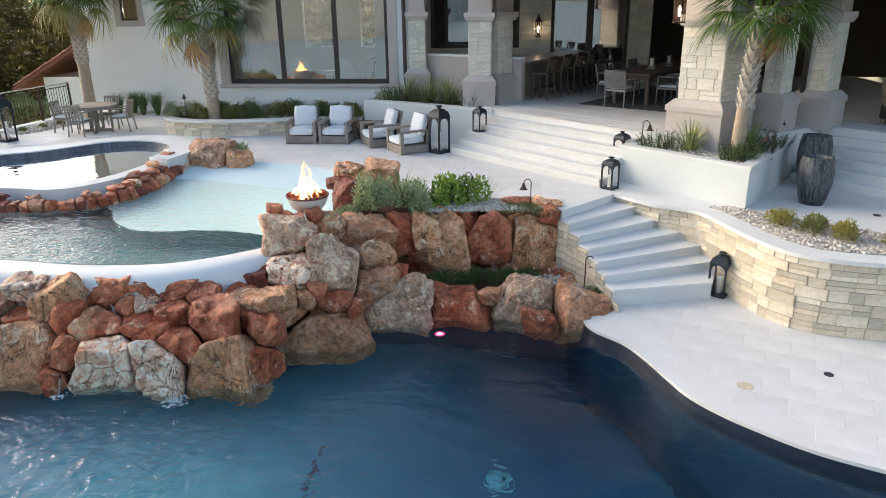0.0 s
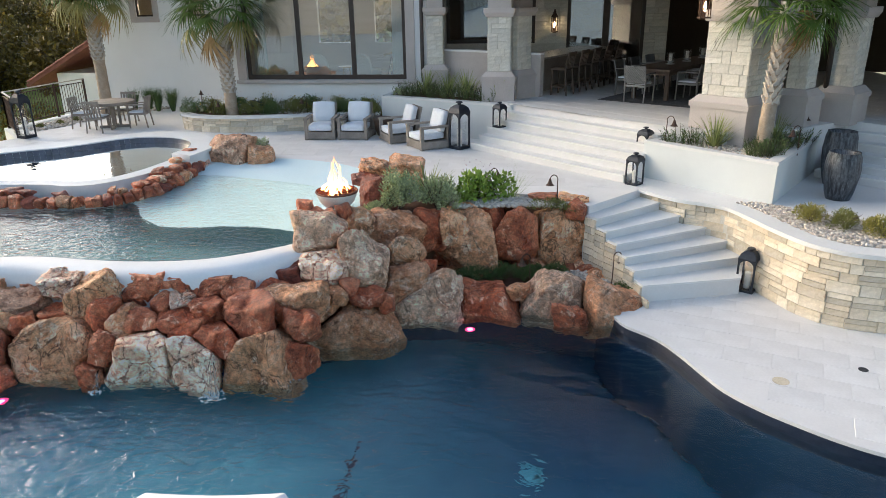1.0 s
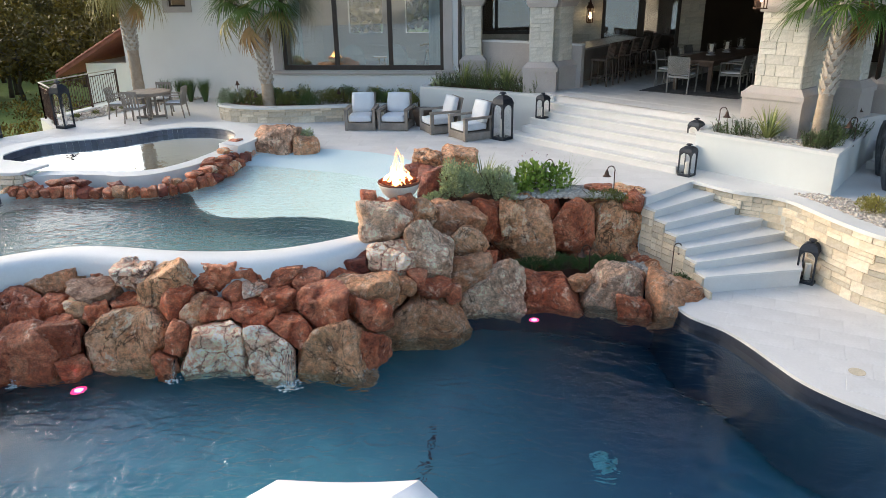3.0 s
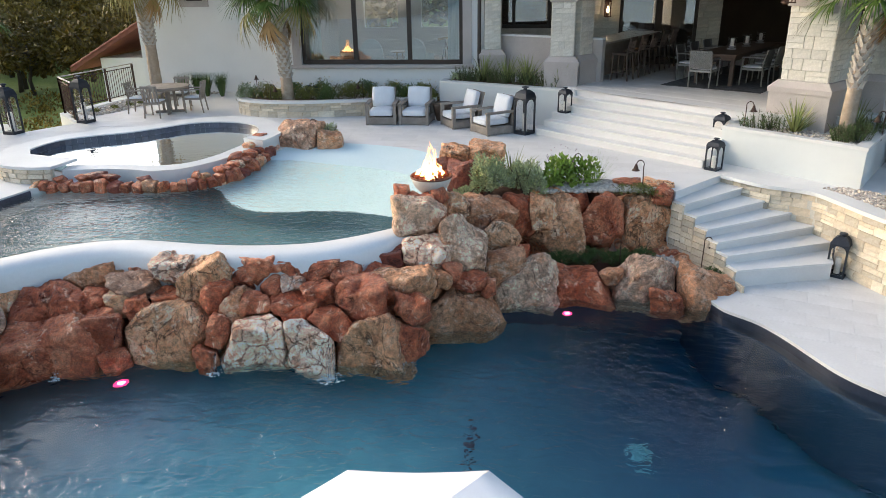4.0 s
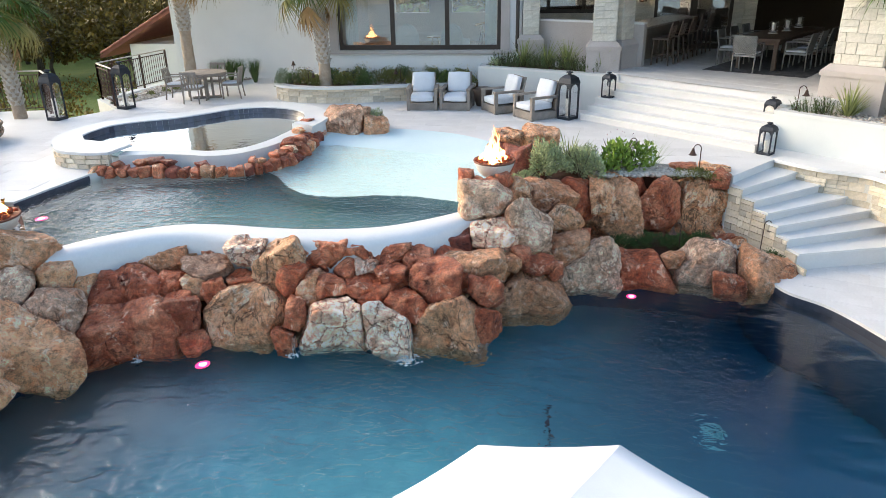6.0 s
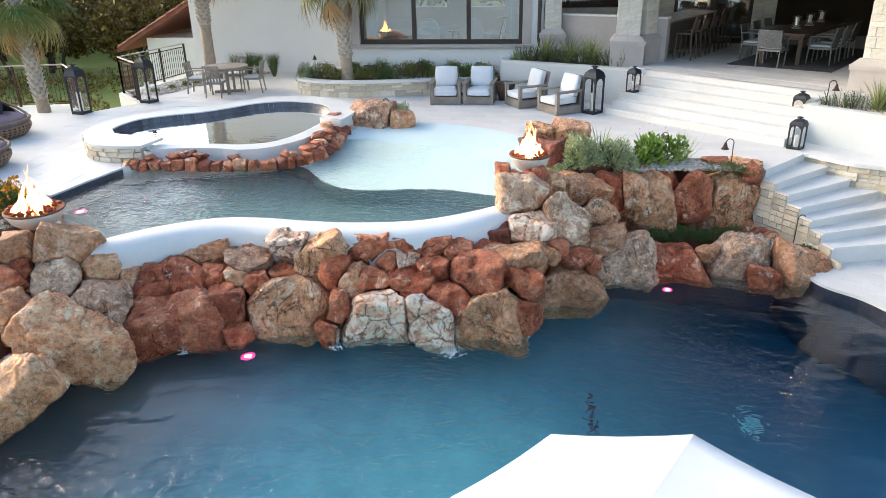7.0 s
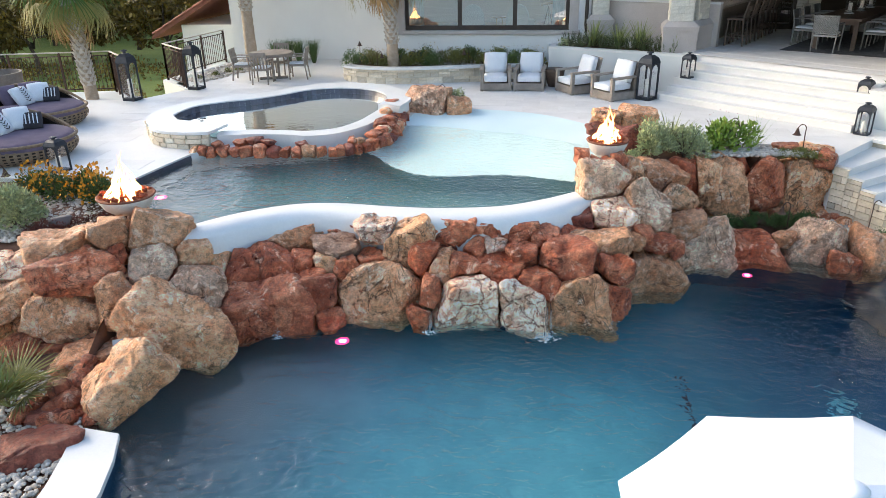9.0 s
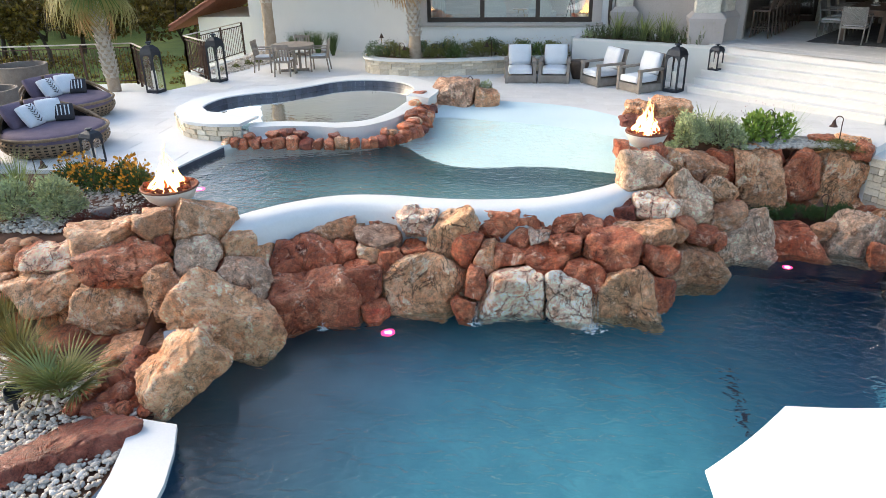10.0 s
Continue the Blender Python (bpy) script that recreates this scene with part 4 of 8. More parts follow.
boulder(-2.46, 10.95, -0.25, 0.89, 0.65, 0.72, 2, -10, ROCK_TAN, 85)
boulder(-2.16, 10.53, -0.48, 0.66, 0.55, 0.70, 1, -40, ROCK_TAN, 86)
boulder(-1.78, 10.25, -1.20, 1.16, 0.83, 1.20, -1, 8, ROCK_GREY, 87)
boulder(-2.10, 10.11, -0.70, 0.78, 0.50, 0.47, 1, 15, ROCK_TAN, 88)
boulder(-1.85, 11.47, -0.30, 0.68, 0.64, 0.74, -1, 5, ROCK_RED, 89)
boulder(-1.31, 11.79, -0.69, 1.14, 0.85, 1.34, -3, 0, ROCK_TAN, 90)
boulder(-1.52, 11.40, -0.24, 0.53, 0.47, 0.64, -2, 0, ROCK_TAN, 91)
boulder(-0.89, 12.13, -0.37, 0.51, 0.58, 0.74, -5, 0, ROCK_RED, 92)
boulder(-0.52, 11.96, -0.63, 0.93, 0.61, 1.10, -7, 0, ROCK_RED, 93)
boulder(0.38, 12.21, -0.69, 1.03, 0.61, 1.30, -11, 0, ROCK_TAN, 94)
boulder(0.58, 11.94, -0.07, 0.35, 0.35, 0.33, -12, 0, ROCK_RED, 95)
boulder(-0.91, 10.52, -1.36, 1.15, 0.81, 0.70, -6, -3, ROCK_RED, 96)
boulder(0.13, 10.66, -1.37, 0.97, 0.78, 1.20, -11, 0, ROCK_GREY, 97)
boulder(1.11, 10.41, -1.40, 0.95, 0.79, 1.10, -16, -5, ROCK_TAN, 98)
boulder(-2.85, 11.76, 0.21, 0.72, 0.61, 0.61, 4, 10, ROCK_DARK, 99)
boulder(-3.18, 12.82, 0.39, 0.56, 0.52, 0.45, 5, 0, ROCK_TAN, 100)
boulder(-3.29, 12.67, 0.24, 0.52, 0.40, 0.26, 6, 0, ROCK_DARK, 101)
boulder(-2.56, 12.95, 0.32, 0.71, 0.59, 0.57, 3, 0, ROCK_TAN, 102)
boulder(-2.99, 10.58, 0.09, 0.52, 0.42, 0.40, 5, 0, ROCK_TAN, 103)
boulder(-3.73, 10.32, 0.35, 0.28, 0.28, 0.34, 9, 0, ROCK_RED, 104)
boulder(-3.15, 10.41, 0.30, 0.30, 0.25, 0.26, 6, 0, ROCK_RED, 105)
boulder(-3.45, 10.25, 0.24, 0.55, 0.36, 0.23, 8, 0, ROCK_RED, 106)
boulder(-3.32, 9.43, -0.79, 0.90, 0.59, 0.56, 8, 8, ROCK_TAN, 107)
boulder(-2.80, 9.38, -1.33, 1.28, 0.79, 1.10, 5, 6, ROCK_TAN, 108)
boulder(-2.82, 9.32, -0.57, 0.31, 0.30, 0.33, 5, 0, ROCK_RED, 109)
boulder(-2.57, 9.35, -0.68, 0.55, 0.37, 0.24, 4, 0, ROCK_RED, 110)
boulder(-2.95, 9.21, -0.62, 0.28, 0.25, 0.28, 6, 0, ROCK_TAN, 111)
boulder(-1.93, 10.54, -0.69, 0.47, 0.34, 0.26, -0, 0, ROCK_RED, 112)
boulder(-2.30, 9.40, -0.80, 0.24, 0.24, 0.28, 2, 0, ROCK_RED, 113)
boulder(0.42, 10.08, -1.32, 0.53, 0.49, 0.75, -13, 0, ROCK_RED, 114)
boulder(-0.38, 10.52, -1.03, 0.36, 0.29, 0.26, -9, 0, ROCK_TAN, 115)
boulder(-3.90, 9.08, -0.65, 0.55, 0.44, 0.55, 12, 0, ROCK_RED, 116)
boulder(-3.55, 8.75, -0.67, 0.53, 0.36, 0.35, 10, 0, ROCK_RED, 117)
boulder(-3.30, 8.43, -0.68, 0.43, 0.31, 0.34, 9, 0, ROCK_RED, 118)
boulder(-3.18, 10.16, -0.10, 0.33, 0.38, 0.49, 7, 0, ROCK_RED, 119)
boulder(0.49, 12.30, 0.01, 0.67, 0.48, 0.18, -11, 0, ROCK_TAN, 120)
boulder(0.05, 12.37, 0.02, 0.56, 0.41, 0.16, -9, 0, ROCK_RED, 121)
boulder(-6.97, 15.26, 0.14, 1.13, 0.90, 0.82, 18, 0, ROCK_GREY, 122)
boulder(-6.22, 15.12, 0.05, 0.59, 0.55, 0.59, 15, 0, ROCK_TAN, 123)
lay_boulders()

# ---- coursed stone ----
def block_bm(w, t, h, rng):
    """One dressed stone: back on the wall, face chamfered and a little uneven. Origin at its back centre, face towards -y."""
    bm = bmesh.new()
    i = 0.004
    back = [bm.verts.new((sx * w / 2, 0.01, sz * h / 2)) for sx, sz in ((-1, -1), (1, -1), (1, 1), (-1, 1))]
    mid = [bm.verts.new((sx * w / 2, -t * 0.7, sz * h / 2)) for sx, sz in ((-1, -1), (1, -1), (1, 1), (-1, 1))]
    fr = [bm.verts.new((sx * (w / 2 - i), -t + rng.uniform(-0.004, 0.003), sz * (h / 2 - i))) for sx, sz in ((-1, -1), (1, -1), (1, 1), (-1, 1))]
    bm.faces.new(fr)
    for a, b in ((back, mid), (mid, fr)):
        for k in range(4):
            bm.faces.new((a[k], a[(k + 1) % 4], b[(k + 1) % 4], b[k]))
    bmesh.ops.recalc_face_normals(bm, faces=bm.faces)
    return bm


def coursed(parent, line, z0, z1, course, wide, mat, seed, thick=0.04, gap=0.006, top=None, name="stone_block", mixed=0.3):
    """Stones in courses along a plan line; they face to the line's right."""
    rng = random.Random(seed)
    cum = [0.0]
    for a, b in zip(line, line[1:]):
        cum.append(cum[-1] + (Vector(b) - Vector(a)).length)

    def at(s):
        for i in range(len(line) - 1):
            if s <= cum[i + 1] or i == len(line) - 2:
                a, b = Vector(line[i]), Vector(line[i + 1])
                t = (b - a).normalized()
                return a + t * (s - cum[i]), t
    z = z0
    while z < z1 - 0.03:
        h = min(course * rng.uniform(0.85, 1.2), z1 - z)
        if z1 - z - h < 0.05:
            h = z1 - z
        s = 0.0
        while s < cum[-1] - 0.02:
            w = rng.uniform(*wide)
            if s == 0.0:
                w *= rng.uniform(0.5, 1.0)
            if cum[-1] - s - w < wide[0] * 0.5:
                w = cum[-1] - s
            p, t = at(s + w / 2)
            if top is None or z + h <= top(p) + 0.03:
                split = rng.uniform(0.42, 0.58) if h > 0.13 and rng.random() < mixed else 1.0
                for za, zb in ((z, z + h * split), (z + h * split, z + h)):
                    if zb - za > 0.01:
                        ob = part(name, block_bm(w - gap, thick * rng.uniform(0.8, 1.15), zb - za - gap, rng), mat, parent)
                        ob.matrix_local = parent.matrix_world.inverted() @ Matrix.LocRotScale((p.x, p.y, (za + zb) / 2), Euler((0, 0, math.atan2(t.y, t.x))), None)
            s += w
        z += h


# ---- columns ----
def frustum(bm, cx, cy, yaw, a0, b0, z0, a1, b1, z1):
    c, s = math.cos(yaw), math.sin(yaw)
    def ring(a, b, z):
        return [bm.verts.new((cx + c * x - s * y, cy + s * x + c * y, z)) for x, y in ((-a / 2, -b / 2), (a / 2, -b / 2), (a / 2, b / 2), (-a / 2, b / 2))]
    lo, hi = ring(a0, b0, z0), ring(a1, b1, z1)
    bm.faces.new(hi)
    bm.faces.new(lo[::-1])
    for i in range(4):
        bm.faces.new((lo[i], lo[(i + 1) % 4], hi[(i + 1) % 4], hi[i]))
    bmesh.ops.recalc_face_normals(bm, faces=bm.faces)
    return bm


def column(cx, cy, yaw_deg, a, b, zb, seed, label, plinth=0.62, ztop=2.92, over=0.13, sides=(0, 1, 3)):
    yaw = radians(yaw_deg)
    col = thing("column", Matrix(), label, "column", "patio columns")
    pt = zb + plinth
    part("plinth", frustum(bmesh.new(), cx, cy, yaw, a + 2 * over, b + 2 * over, zb, a + 2 * over, b + 2 * over, pt - 0.1), CAST, col)
    bm = frustum(bmesh.new(), cx, cy, yaw, a + 2 * over + 0.05, b + 2 * over + 0.05, pt - 0.1, a + 2 * over + 0.05, b + 2 * over + 0.05, pt)
    frustum(bm, cx, cy, yaw, a + 2 * over + 0.03, b + 2 * over + 0.03, pt, a + 0.09, b + 0.09, pt + 0.12)
    part("plinth_cap", bm, CAST, col)
    shaft = part("shaft", frustum(bmesh.new(), cx, cy, yaw, a - 0.002, b - 0.002, pt + 0.05, a - 0.002, b - 0.002, ztop), MORTAR, col)
    bm = frustum(bmesh.new(), cx, cy, yaw, a + 0.1, b + 0.1, ztop, a + 0.2, b + 0.2, ztop + 0.1)
    frustum(bm, cx, cy, yaw, a + 0.2, b + 0.2, ztop + 0.1, a + 0.2, b + 0.2, ztop + 0.2)
    frustum(bm, cx, cy, yaw, a + 0.02, b + 0.02, ztop + 0.2, a - 0.04, b - 0.04, 4.6)
    part("capital", bm, CAST, col)
    c, s = math.cos(yaw), math.sin(yaw)
    cr = [Vector((cx + c * x - s * y, cy + s * x + c * y)) for x, y in ((-a / 2, -b / 2), (a / 2, -b / 2), (a / 2, b / 2), (-a / 2, b / 2))]
    for k in sides:
        coursed(shaft, [cr[k], cr[(k + 1) % 4]], pt + 0.12, ztop, 0.2, (0.14, 0.46), ASHLAR, seed + k, 0.014, 0.005, mixed=0.4)
    return col


COL_LABEL = "cream limestone block column on a cast stone plinth"
column(-2.85, 20.0, 0, 0.42, 0.45, 0.9, 11, COL_LABEL)
mid_yaw = -27
column(-1.02, 18.22, mid_yaw + 22, 0.55, 0.5, 0.9, 21, COL_LABEL)
column(-0.62, 18.62, -40, 0.5, 0.5, 0.9, 31, COL_LABEL)
big_c = sn(-7.19, 13.1)
column(big_c.x, big_c.y, -43, 0.88, 0.9, 0.5, 41, "broad cream limestone block column on a cast stone plinth", plinth=0.95, over=0.14)
c3 = Vector((4.98, 14.85))
column(c3.x, c3.y, -43, 0.36, 0.42, 0.9, 51, COL_LABEL)
c4 = Vector((5.95, 15.3))
column(c4.x, c4.y, -43, 0.5, 0.5, 0.9, 61, COL_LABEL)

# ---- bar wall between the columns ----
bar = [(-2.75, 20.1), (-0.02, 18.55)]
single("wall_bar_front", ribbon(bmesh.new(), [Vector(p) for p in bar], 0.18, 0.0, 0.5, 1.98), CAST, "smooth cast stone half wall in front of the bar", "wall", kind="structure")
single("bar_wall_cap", ribbon(bmesh.new(), [Vector(p) for p in bar], 0.2, 0.03, 1.98, 2.03), COPING, "pale stone cap on the bar wall", "wall cap", kind="structure")

# ---- picture window ----
win = thing("window_1", Matrix(), "wide three-pane picture window in dark bronze frame", "window", kind="structure")
x0, x1, z0, z1 = -8.3, -3.68, 1.22, 4.3
bm = bmesh.new()
box(bm, x0, WY + 0.05, z0, x1, WY + 0.14, z0 + 0.13)
for xa in (x0, -6.79, -5.24, x1 - 0.1):
    box(bm, xa, WY + 0.05, z0 + 0.13, xa + (0.1 if xa in (x0, x1 - 0.1) else 0.12), WY + 0.14, z1)
part("frame", bm, BRONZE, win)
for a, b in ((x0 + 0.1, -6.79), (-6.67, -5.24), (-5.12, x1 - 0.1)):
    g = part("pane", bbox(a, WY + 0.09, z0 + 0.13, b, WY + 0.1, z1), COATED, win)
    g.visible_shadow = False
bm = bmesh.new()
box(bm, x0 - 0.3, WY - 0.1, z0 - 0.1, x1 + 0.3, WY + 0.02, z0, 0.015)
part("sill", bm, CAST, win, "cast stone sill")
bm = bmesh.new()
box(bm, x0 - 0.25, WY - 0.05, z0, x0, WY + 0.01, z1)
box(bm, x1, WY - 0.05, z0, x1 + 0.25, WY + 0.01, z1)
part("surround", bm, CAST, win)

# ---- small windows of the west wing, cut through the wall's upper band ----
band = [(-14.72, -12.95), (-12.35, -11.2), (-10.6, -8.9)]
for a, b in band:
    wall("wall_west_upper", a, 22.75, 2.9, b, 23.0, 3.75, STUCCO, "pale stucco house wall")
wall("wall_west_top", -14.72, 22.75, 3.75, -8.9, 23.0, 5.0, STUCCO, "pale stucco house wall")
LAMPGLOW = glow("lamp_globe", (1.0, 0.8, 0.55), 7.0)
for k, xa in enumerate((-12.95, -11.2)):
    w2 = thing("window_%d" % (k + 2), Matrix(), "small square window with cast stone surround", "window", kind="structure")
    bm = bmesh.new()
    box(bm, xa - 0.18, 22.7, 2.72, xa + 0.78, 22.76, 2.9)
    box(bm, xa - 0.18, 22.7, 2.9, xa, 22.76, 3.93)
    box(bm, xa + 0.6, 22.7, 2.9, xa + 0.78, 22.76, 3.93)
    box(bm, xa, 22.7, 3.75, xa + 0.6, 22.76, 3.93)
    part("surround", bm, CAST, w2)
    bm = bmesh.new()
    box(bm, xa, 22.8, 2.9, xa + 0.6, 22.86, 2.95)
    box(bm, xa, 22.8, 2.95, xa + 0.06, 22.86, 3.75)
    box(bm, xa + 0.54, 22.8, 2.95, xa + 0.6, 22.86, 3.75)
    part("frame", bm, BRONZE, w2)
    g = part("pane", bbox(xa + 0.06, 22.82, 2.95, xa + 0.54, 22.83, 3.75), CLEAR, w2)
    g.visible_shadow = False
    pl = thing("pendant_lamp", pose(xa + 0.42, 23.6, 3.1), "lit frosted glass pendant lamp in dark room", "lamp", "pendant lamps")
    bm = bmesh.new()
    lathe(bm, [(0.02, -0.02), (0.16, 0.0), (0.17, 0.06), (0.1, 0.15), (0.03, 0.2)], 16)
    part("shade", bm, LAMPGLOW, pl, smooth=True)
    part("stem", tube(bmesh.new(), [(0, 0, 0.2), (0, 0, 1.9)], 0.012, 6), BRONZE, pl)
ROOM = surf("warm_dim_wall_paint", (0.30, 0.25, 0.19), (0.36, 0.30, 0.23), 0.5, 0.9, 0.05, 30)
wall("wall_wing_room_back", -14.4, 25.5, 0, -8.9, 25.6, 5.0, ROOM, "brown painted room wall")

# ---- room behind the picture window ----
PALE_ROOM = surf("greige_wall_paint", (0.62, 0.59, 0.52), (0.68, 0.65, 0.58), 0.6, 0.9, 0.05, 30)
for a, b, c, e in ((-8.6, 0.9, -3.0, 1.9), (-8.6, 1.9, -7.6, 4.0), (-6.4, 1.9, -5.6, 4.0), (-4.4, 1.9, -3.0, 4.0), (-8.6, 4.0, -3.0, 5.0)):
    wall("wall_room_back", a, 25.0, b, c, 25.2, e, PALE_ROOM, "greige painted room wall around tall windows")
wall("wall_room_side", -3.3, WY + 0.3, 0.9, -3.1, 25.0, 5.0, PALE_ROOM, "greige painted room wall")
wall("wall_room_west", -8.62, WY + 0.31, 0.9, -8.55, 25.0, 5.0, PALE_ROOM, "greige painted room wall")
single("room_floor", bbox(-8.6, WY + 0.3, 0.85, -3.1, 25.0, 0.95), surf("oak_floor", (0.22, 0.15, 0.09), (0.3, 0.21, 0.13), 3, 0.5, 0.1, 40), "brown timber room floor", "floor", kind="structure")
AQUA = surf("pale_aqua_curtain", (0.45, 0.60, 0.58), (0.55, 0.68, 0.66), 2, 0.9, 0.15, 120)
for cx, wd in ((-8.0, 0.4), (-3.98, 0.34)):
    bm = bmesh.new()
    npl = 36
    a = [Vector((cx - wd / 2 + wd * i / npl, WY + 0.42 + 0.05 * math.sin(i * 1.7), 0.95)) for i in range(npl + 1)]
    b = [Vector((cx - wd * 0.42 + wd * 0.84 * i / npl, WY + 0.42 + 0.04 * math.sin(i * 1.7 + 0.3), 4.4)) for i in range(npl + 1)]
    strip(bm, a, b)
    strip(bm, [p + Vector((0, 0.01, 0)) for p in b], [p + Vector((0, 0.01, 0)) for p in a])
    single("curtain", bm, AQUA, "pale aqua pleated curtain beside the picture window", "curtain", "window curtains", smooth=True)

# ---- low walls, planters ----
single("retaining_wall", ribbon(bmesh.new(), wall_line, 0.3, -0.045, -1.3, -0.05), MORTAR, "curved buff limestone retaining wall", "retaining wall", kind="structure")
single("retaining_wall_cap", ribbon(bmesh.new(), wall_line, 0.32, 0.03, -0.05, 0.012), COPING, "white stone cap on the curved retaining wall", "wall cap", kind="structure")
rw = bpy.data.objects["retaining_wall"]
coursed(rw, offset(wall_line, 0.05)[:50], LOW, -0.05, 0.16, (0.14, 0.46), ASHLAR_WARM, 5, 0.018, 0.005, mixed=0.4)

# planter with the tall palm
PL = [(1.97, 14.08), (3.88, 12.25), (5.62, 15.0), (4.7, 15.9), (3.3, 15.2)]
planter = thing("planter", Matrix(), "large white plastered planter holding a palm", "planter")
part("wall", prism(bmesh.new(), PL, -0.05, 0.68), PLASTER, planter)
cap = [Vector(p) for p in PL[:3]]
part("cap", ribbon(bmesh.new(), [Vector(PL[4]), *cap, Vector(PL[3])], 0.26, 0.025, 0.68, 0.735), COPING, planter, "white stone cap")
# planter beside the wide steps
PL2 = [(-4.22, 18.95), (-0.70, 17.32), (-0.35, 17.75), (-1.6, 18.6), (-3.1, 20.0), (-4.22, 20.0)]
planter2 = thing("planter", Matrix(), "white plastered planter bed beside the patio steps", "planter")
part("wall", prism(bmesh.new(), PL2, -0.05, 0.86), PLASTER, planter2)
part("cap", ribbon(bmesh.new(), [Vector((-4.0, 19.95)), Vector((-4.2, 18.97)), Vector((-0.72, 17.34)), Vector((-0.42, 17.72))], 0.22, 0.03, 0.86, 0.915), COPING, planter2, "white stone cap")
# round planter under the window
ring_line = spline([(-9.2, 21.2), (-9.75, 20.4), (-10.02, 19.4), (-9.8, 18.75), (-9.1, 18.38), (-8.2, 18.28), (-7.0, 18.5), (-5.6, 18.85), (-4.3, 19.02)], 6)
planter3 = thing("planter", Matrix(), "curved limestone planter bed under the window", "planter")
body3 = part("wall", ribbon(bmesh.new(), ring_line, 0.25, -0.036, -0.05, 0.38), MORTAR, planter3)
part("cap", ribbon(bmesh.new(), ring_line, 0.30, 0.03, 0.38, 0.43), COPING, planter3, "white stone cap")
coursed(body3, offset(ring_line, 0.04), 0.0, 0.38, 0.15, (0.18, 0.46), ASHLAR_WARM, 6, 0.018, 0.005)
# spa's stone side
spa_wall = spline([(-12.52, 13.4), (-12.45, 12.8), (-12.12, 12.25), (-11.72, 11.78), (-11.1, 11.6), (-10.62, 11.66)], 5)
spa_base = part("side_wall", ribbon(bmesh.new(), spa_wall, 0.1, -0.04, -0.15, SPA - 0.05), MORTAR, spa)
coursed(spa_base, offset(spa_wall, 0.02), 0.0, SPA - 0.05, 0.1, (0.15, 0.32), ASHLAR_WARM, 7, 0.06)
part("coping_slab", prism(bmesh.new(), [(p.x, p.y) for p in offset(spa_wall, -0.03)] + [(-10.5, 12.3), (-11.0, 12.4), (-11.7, 12.6), (-12.0, 13.0), (-12.1, 13.4)], SPA - 0.05, SPA + 0.004), COPING, spa)
# waterline tiles of the spa
rng = random.Random(3)
for i in range(0, len(spa_in) - 1, 1):
    a, b = spa_in[i], spa_in[i + 1]
    bm = bmesh.new()
    t = (b - a).normalized() * 0.002
    nn = Vector((t.y, -t.x)).normalized() * 0.012
    for zz in ((0.165, 0.295),):
        lo0, lo1 = a + t, b - t
        q = [v3(lo0 + nn, zz[0]), v3(lo1 + nn, zz[0]), v3(lo1 + nn, zz[1]), v3(lo0 + nn, zz[1])]
        qq = [v3(lo0, zz[0]), v3(lo1, zz[0]), v3(lo1, zz[1]), v3(lo0, zz[1])]
        f, g = [bm.verts.new(p) for p in q], [bm.verts.new(p) for p in qq]
        bm.faces.new(f)
        for k in range(4):
            bm.faces.new((f[k], f[(k + 1) % 4], g[(k + 1) % 4], g[k]))
    bmesh.ops.recalc_face_normals(bm, faces=bm.faces)
    part("tile", bm, TILE_NAVY, spa)
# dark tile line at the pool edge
single("pool_side", ribbon(bmesh.new(), [Vector((0.9, 11.6)), Vector((0.94, 10.6))] + pool_edge, -0.002, 0.008, -3.6, -1.5), POOL_DEEP, "side of the deep pool, plaster darkened for deep water", "pool wall", kind="structure")
single("pool_tile", ribbon(bmesh.new(), pool_edge, -0.002, 0.012, -1.55, LOW - 0.045), TILE_DARK, "dark slate waterline tile of the pool", "tile band", kind="structure")
pl = [Vector((-11.12, 9.6)), Vector((-11.0, 10.36)), Vector((-10.83, 11.25))]
single("upper_pool_tile", ribbon(bmesh.new(), pl, -0.002, 0.015, -0.5, -0.03), TILE_NAVY, "slate waterline tile of the upper pool", "tile band", kind="structure")
# stone side of the winding steps
side = single("steps_side_wall", prism(bmesh.new(), [(0.66, 11.9), (0.76, 11.93), (1.58, 10.62), (1.62, 10.92), (1.5, 11.2), (0.9, 12.2)], -1.3, -1.2), MORTAR, "buff limestone side wall of the steps", "wall", kind="structure")
for k in range(7):
    a, b = Vector(left[k]), Vector(left[min(k + 1, 6)]) if k < 6 else Vector((1.63, 10.35))
    coursed(side, [a + Vector((0, 0)), b], LOW, (k + 1) * RISE - 0.035 if k < 7 else LOW, 0.11, (0.16, 0.3), ASHLAR_WARM, 70 + k, 0.035)

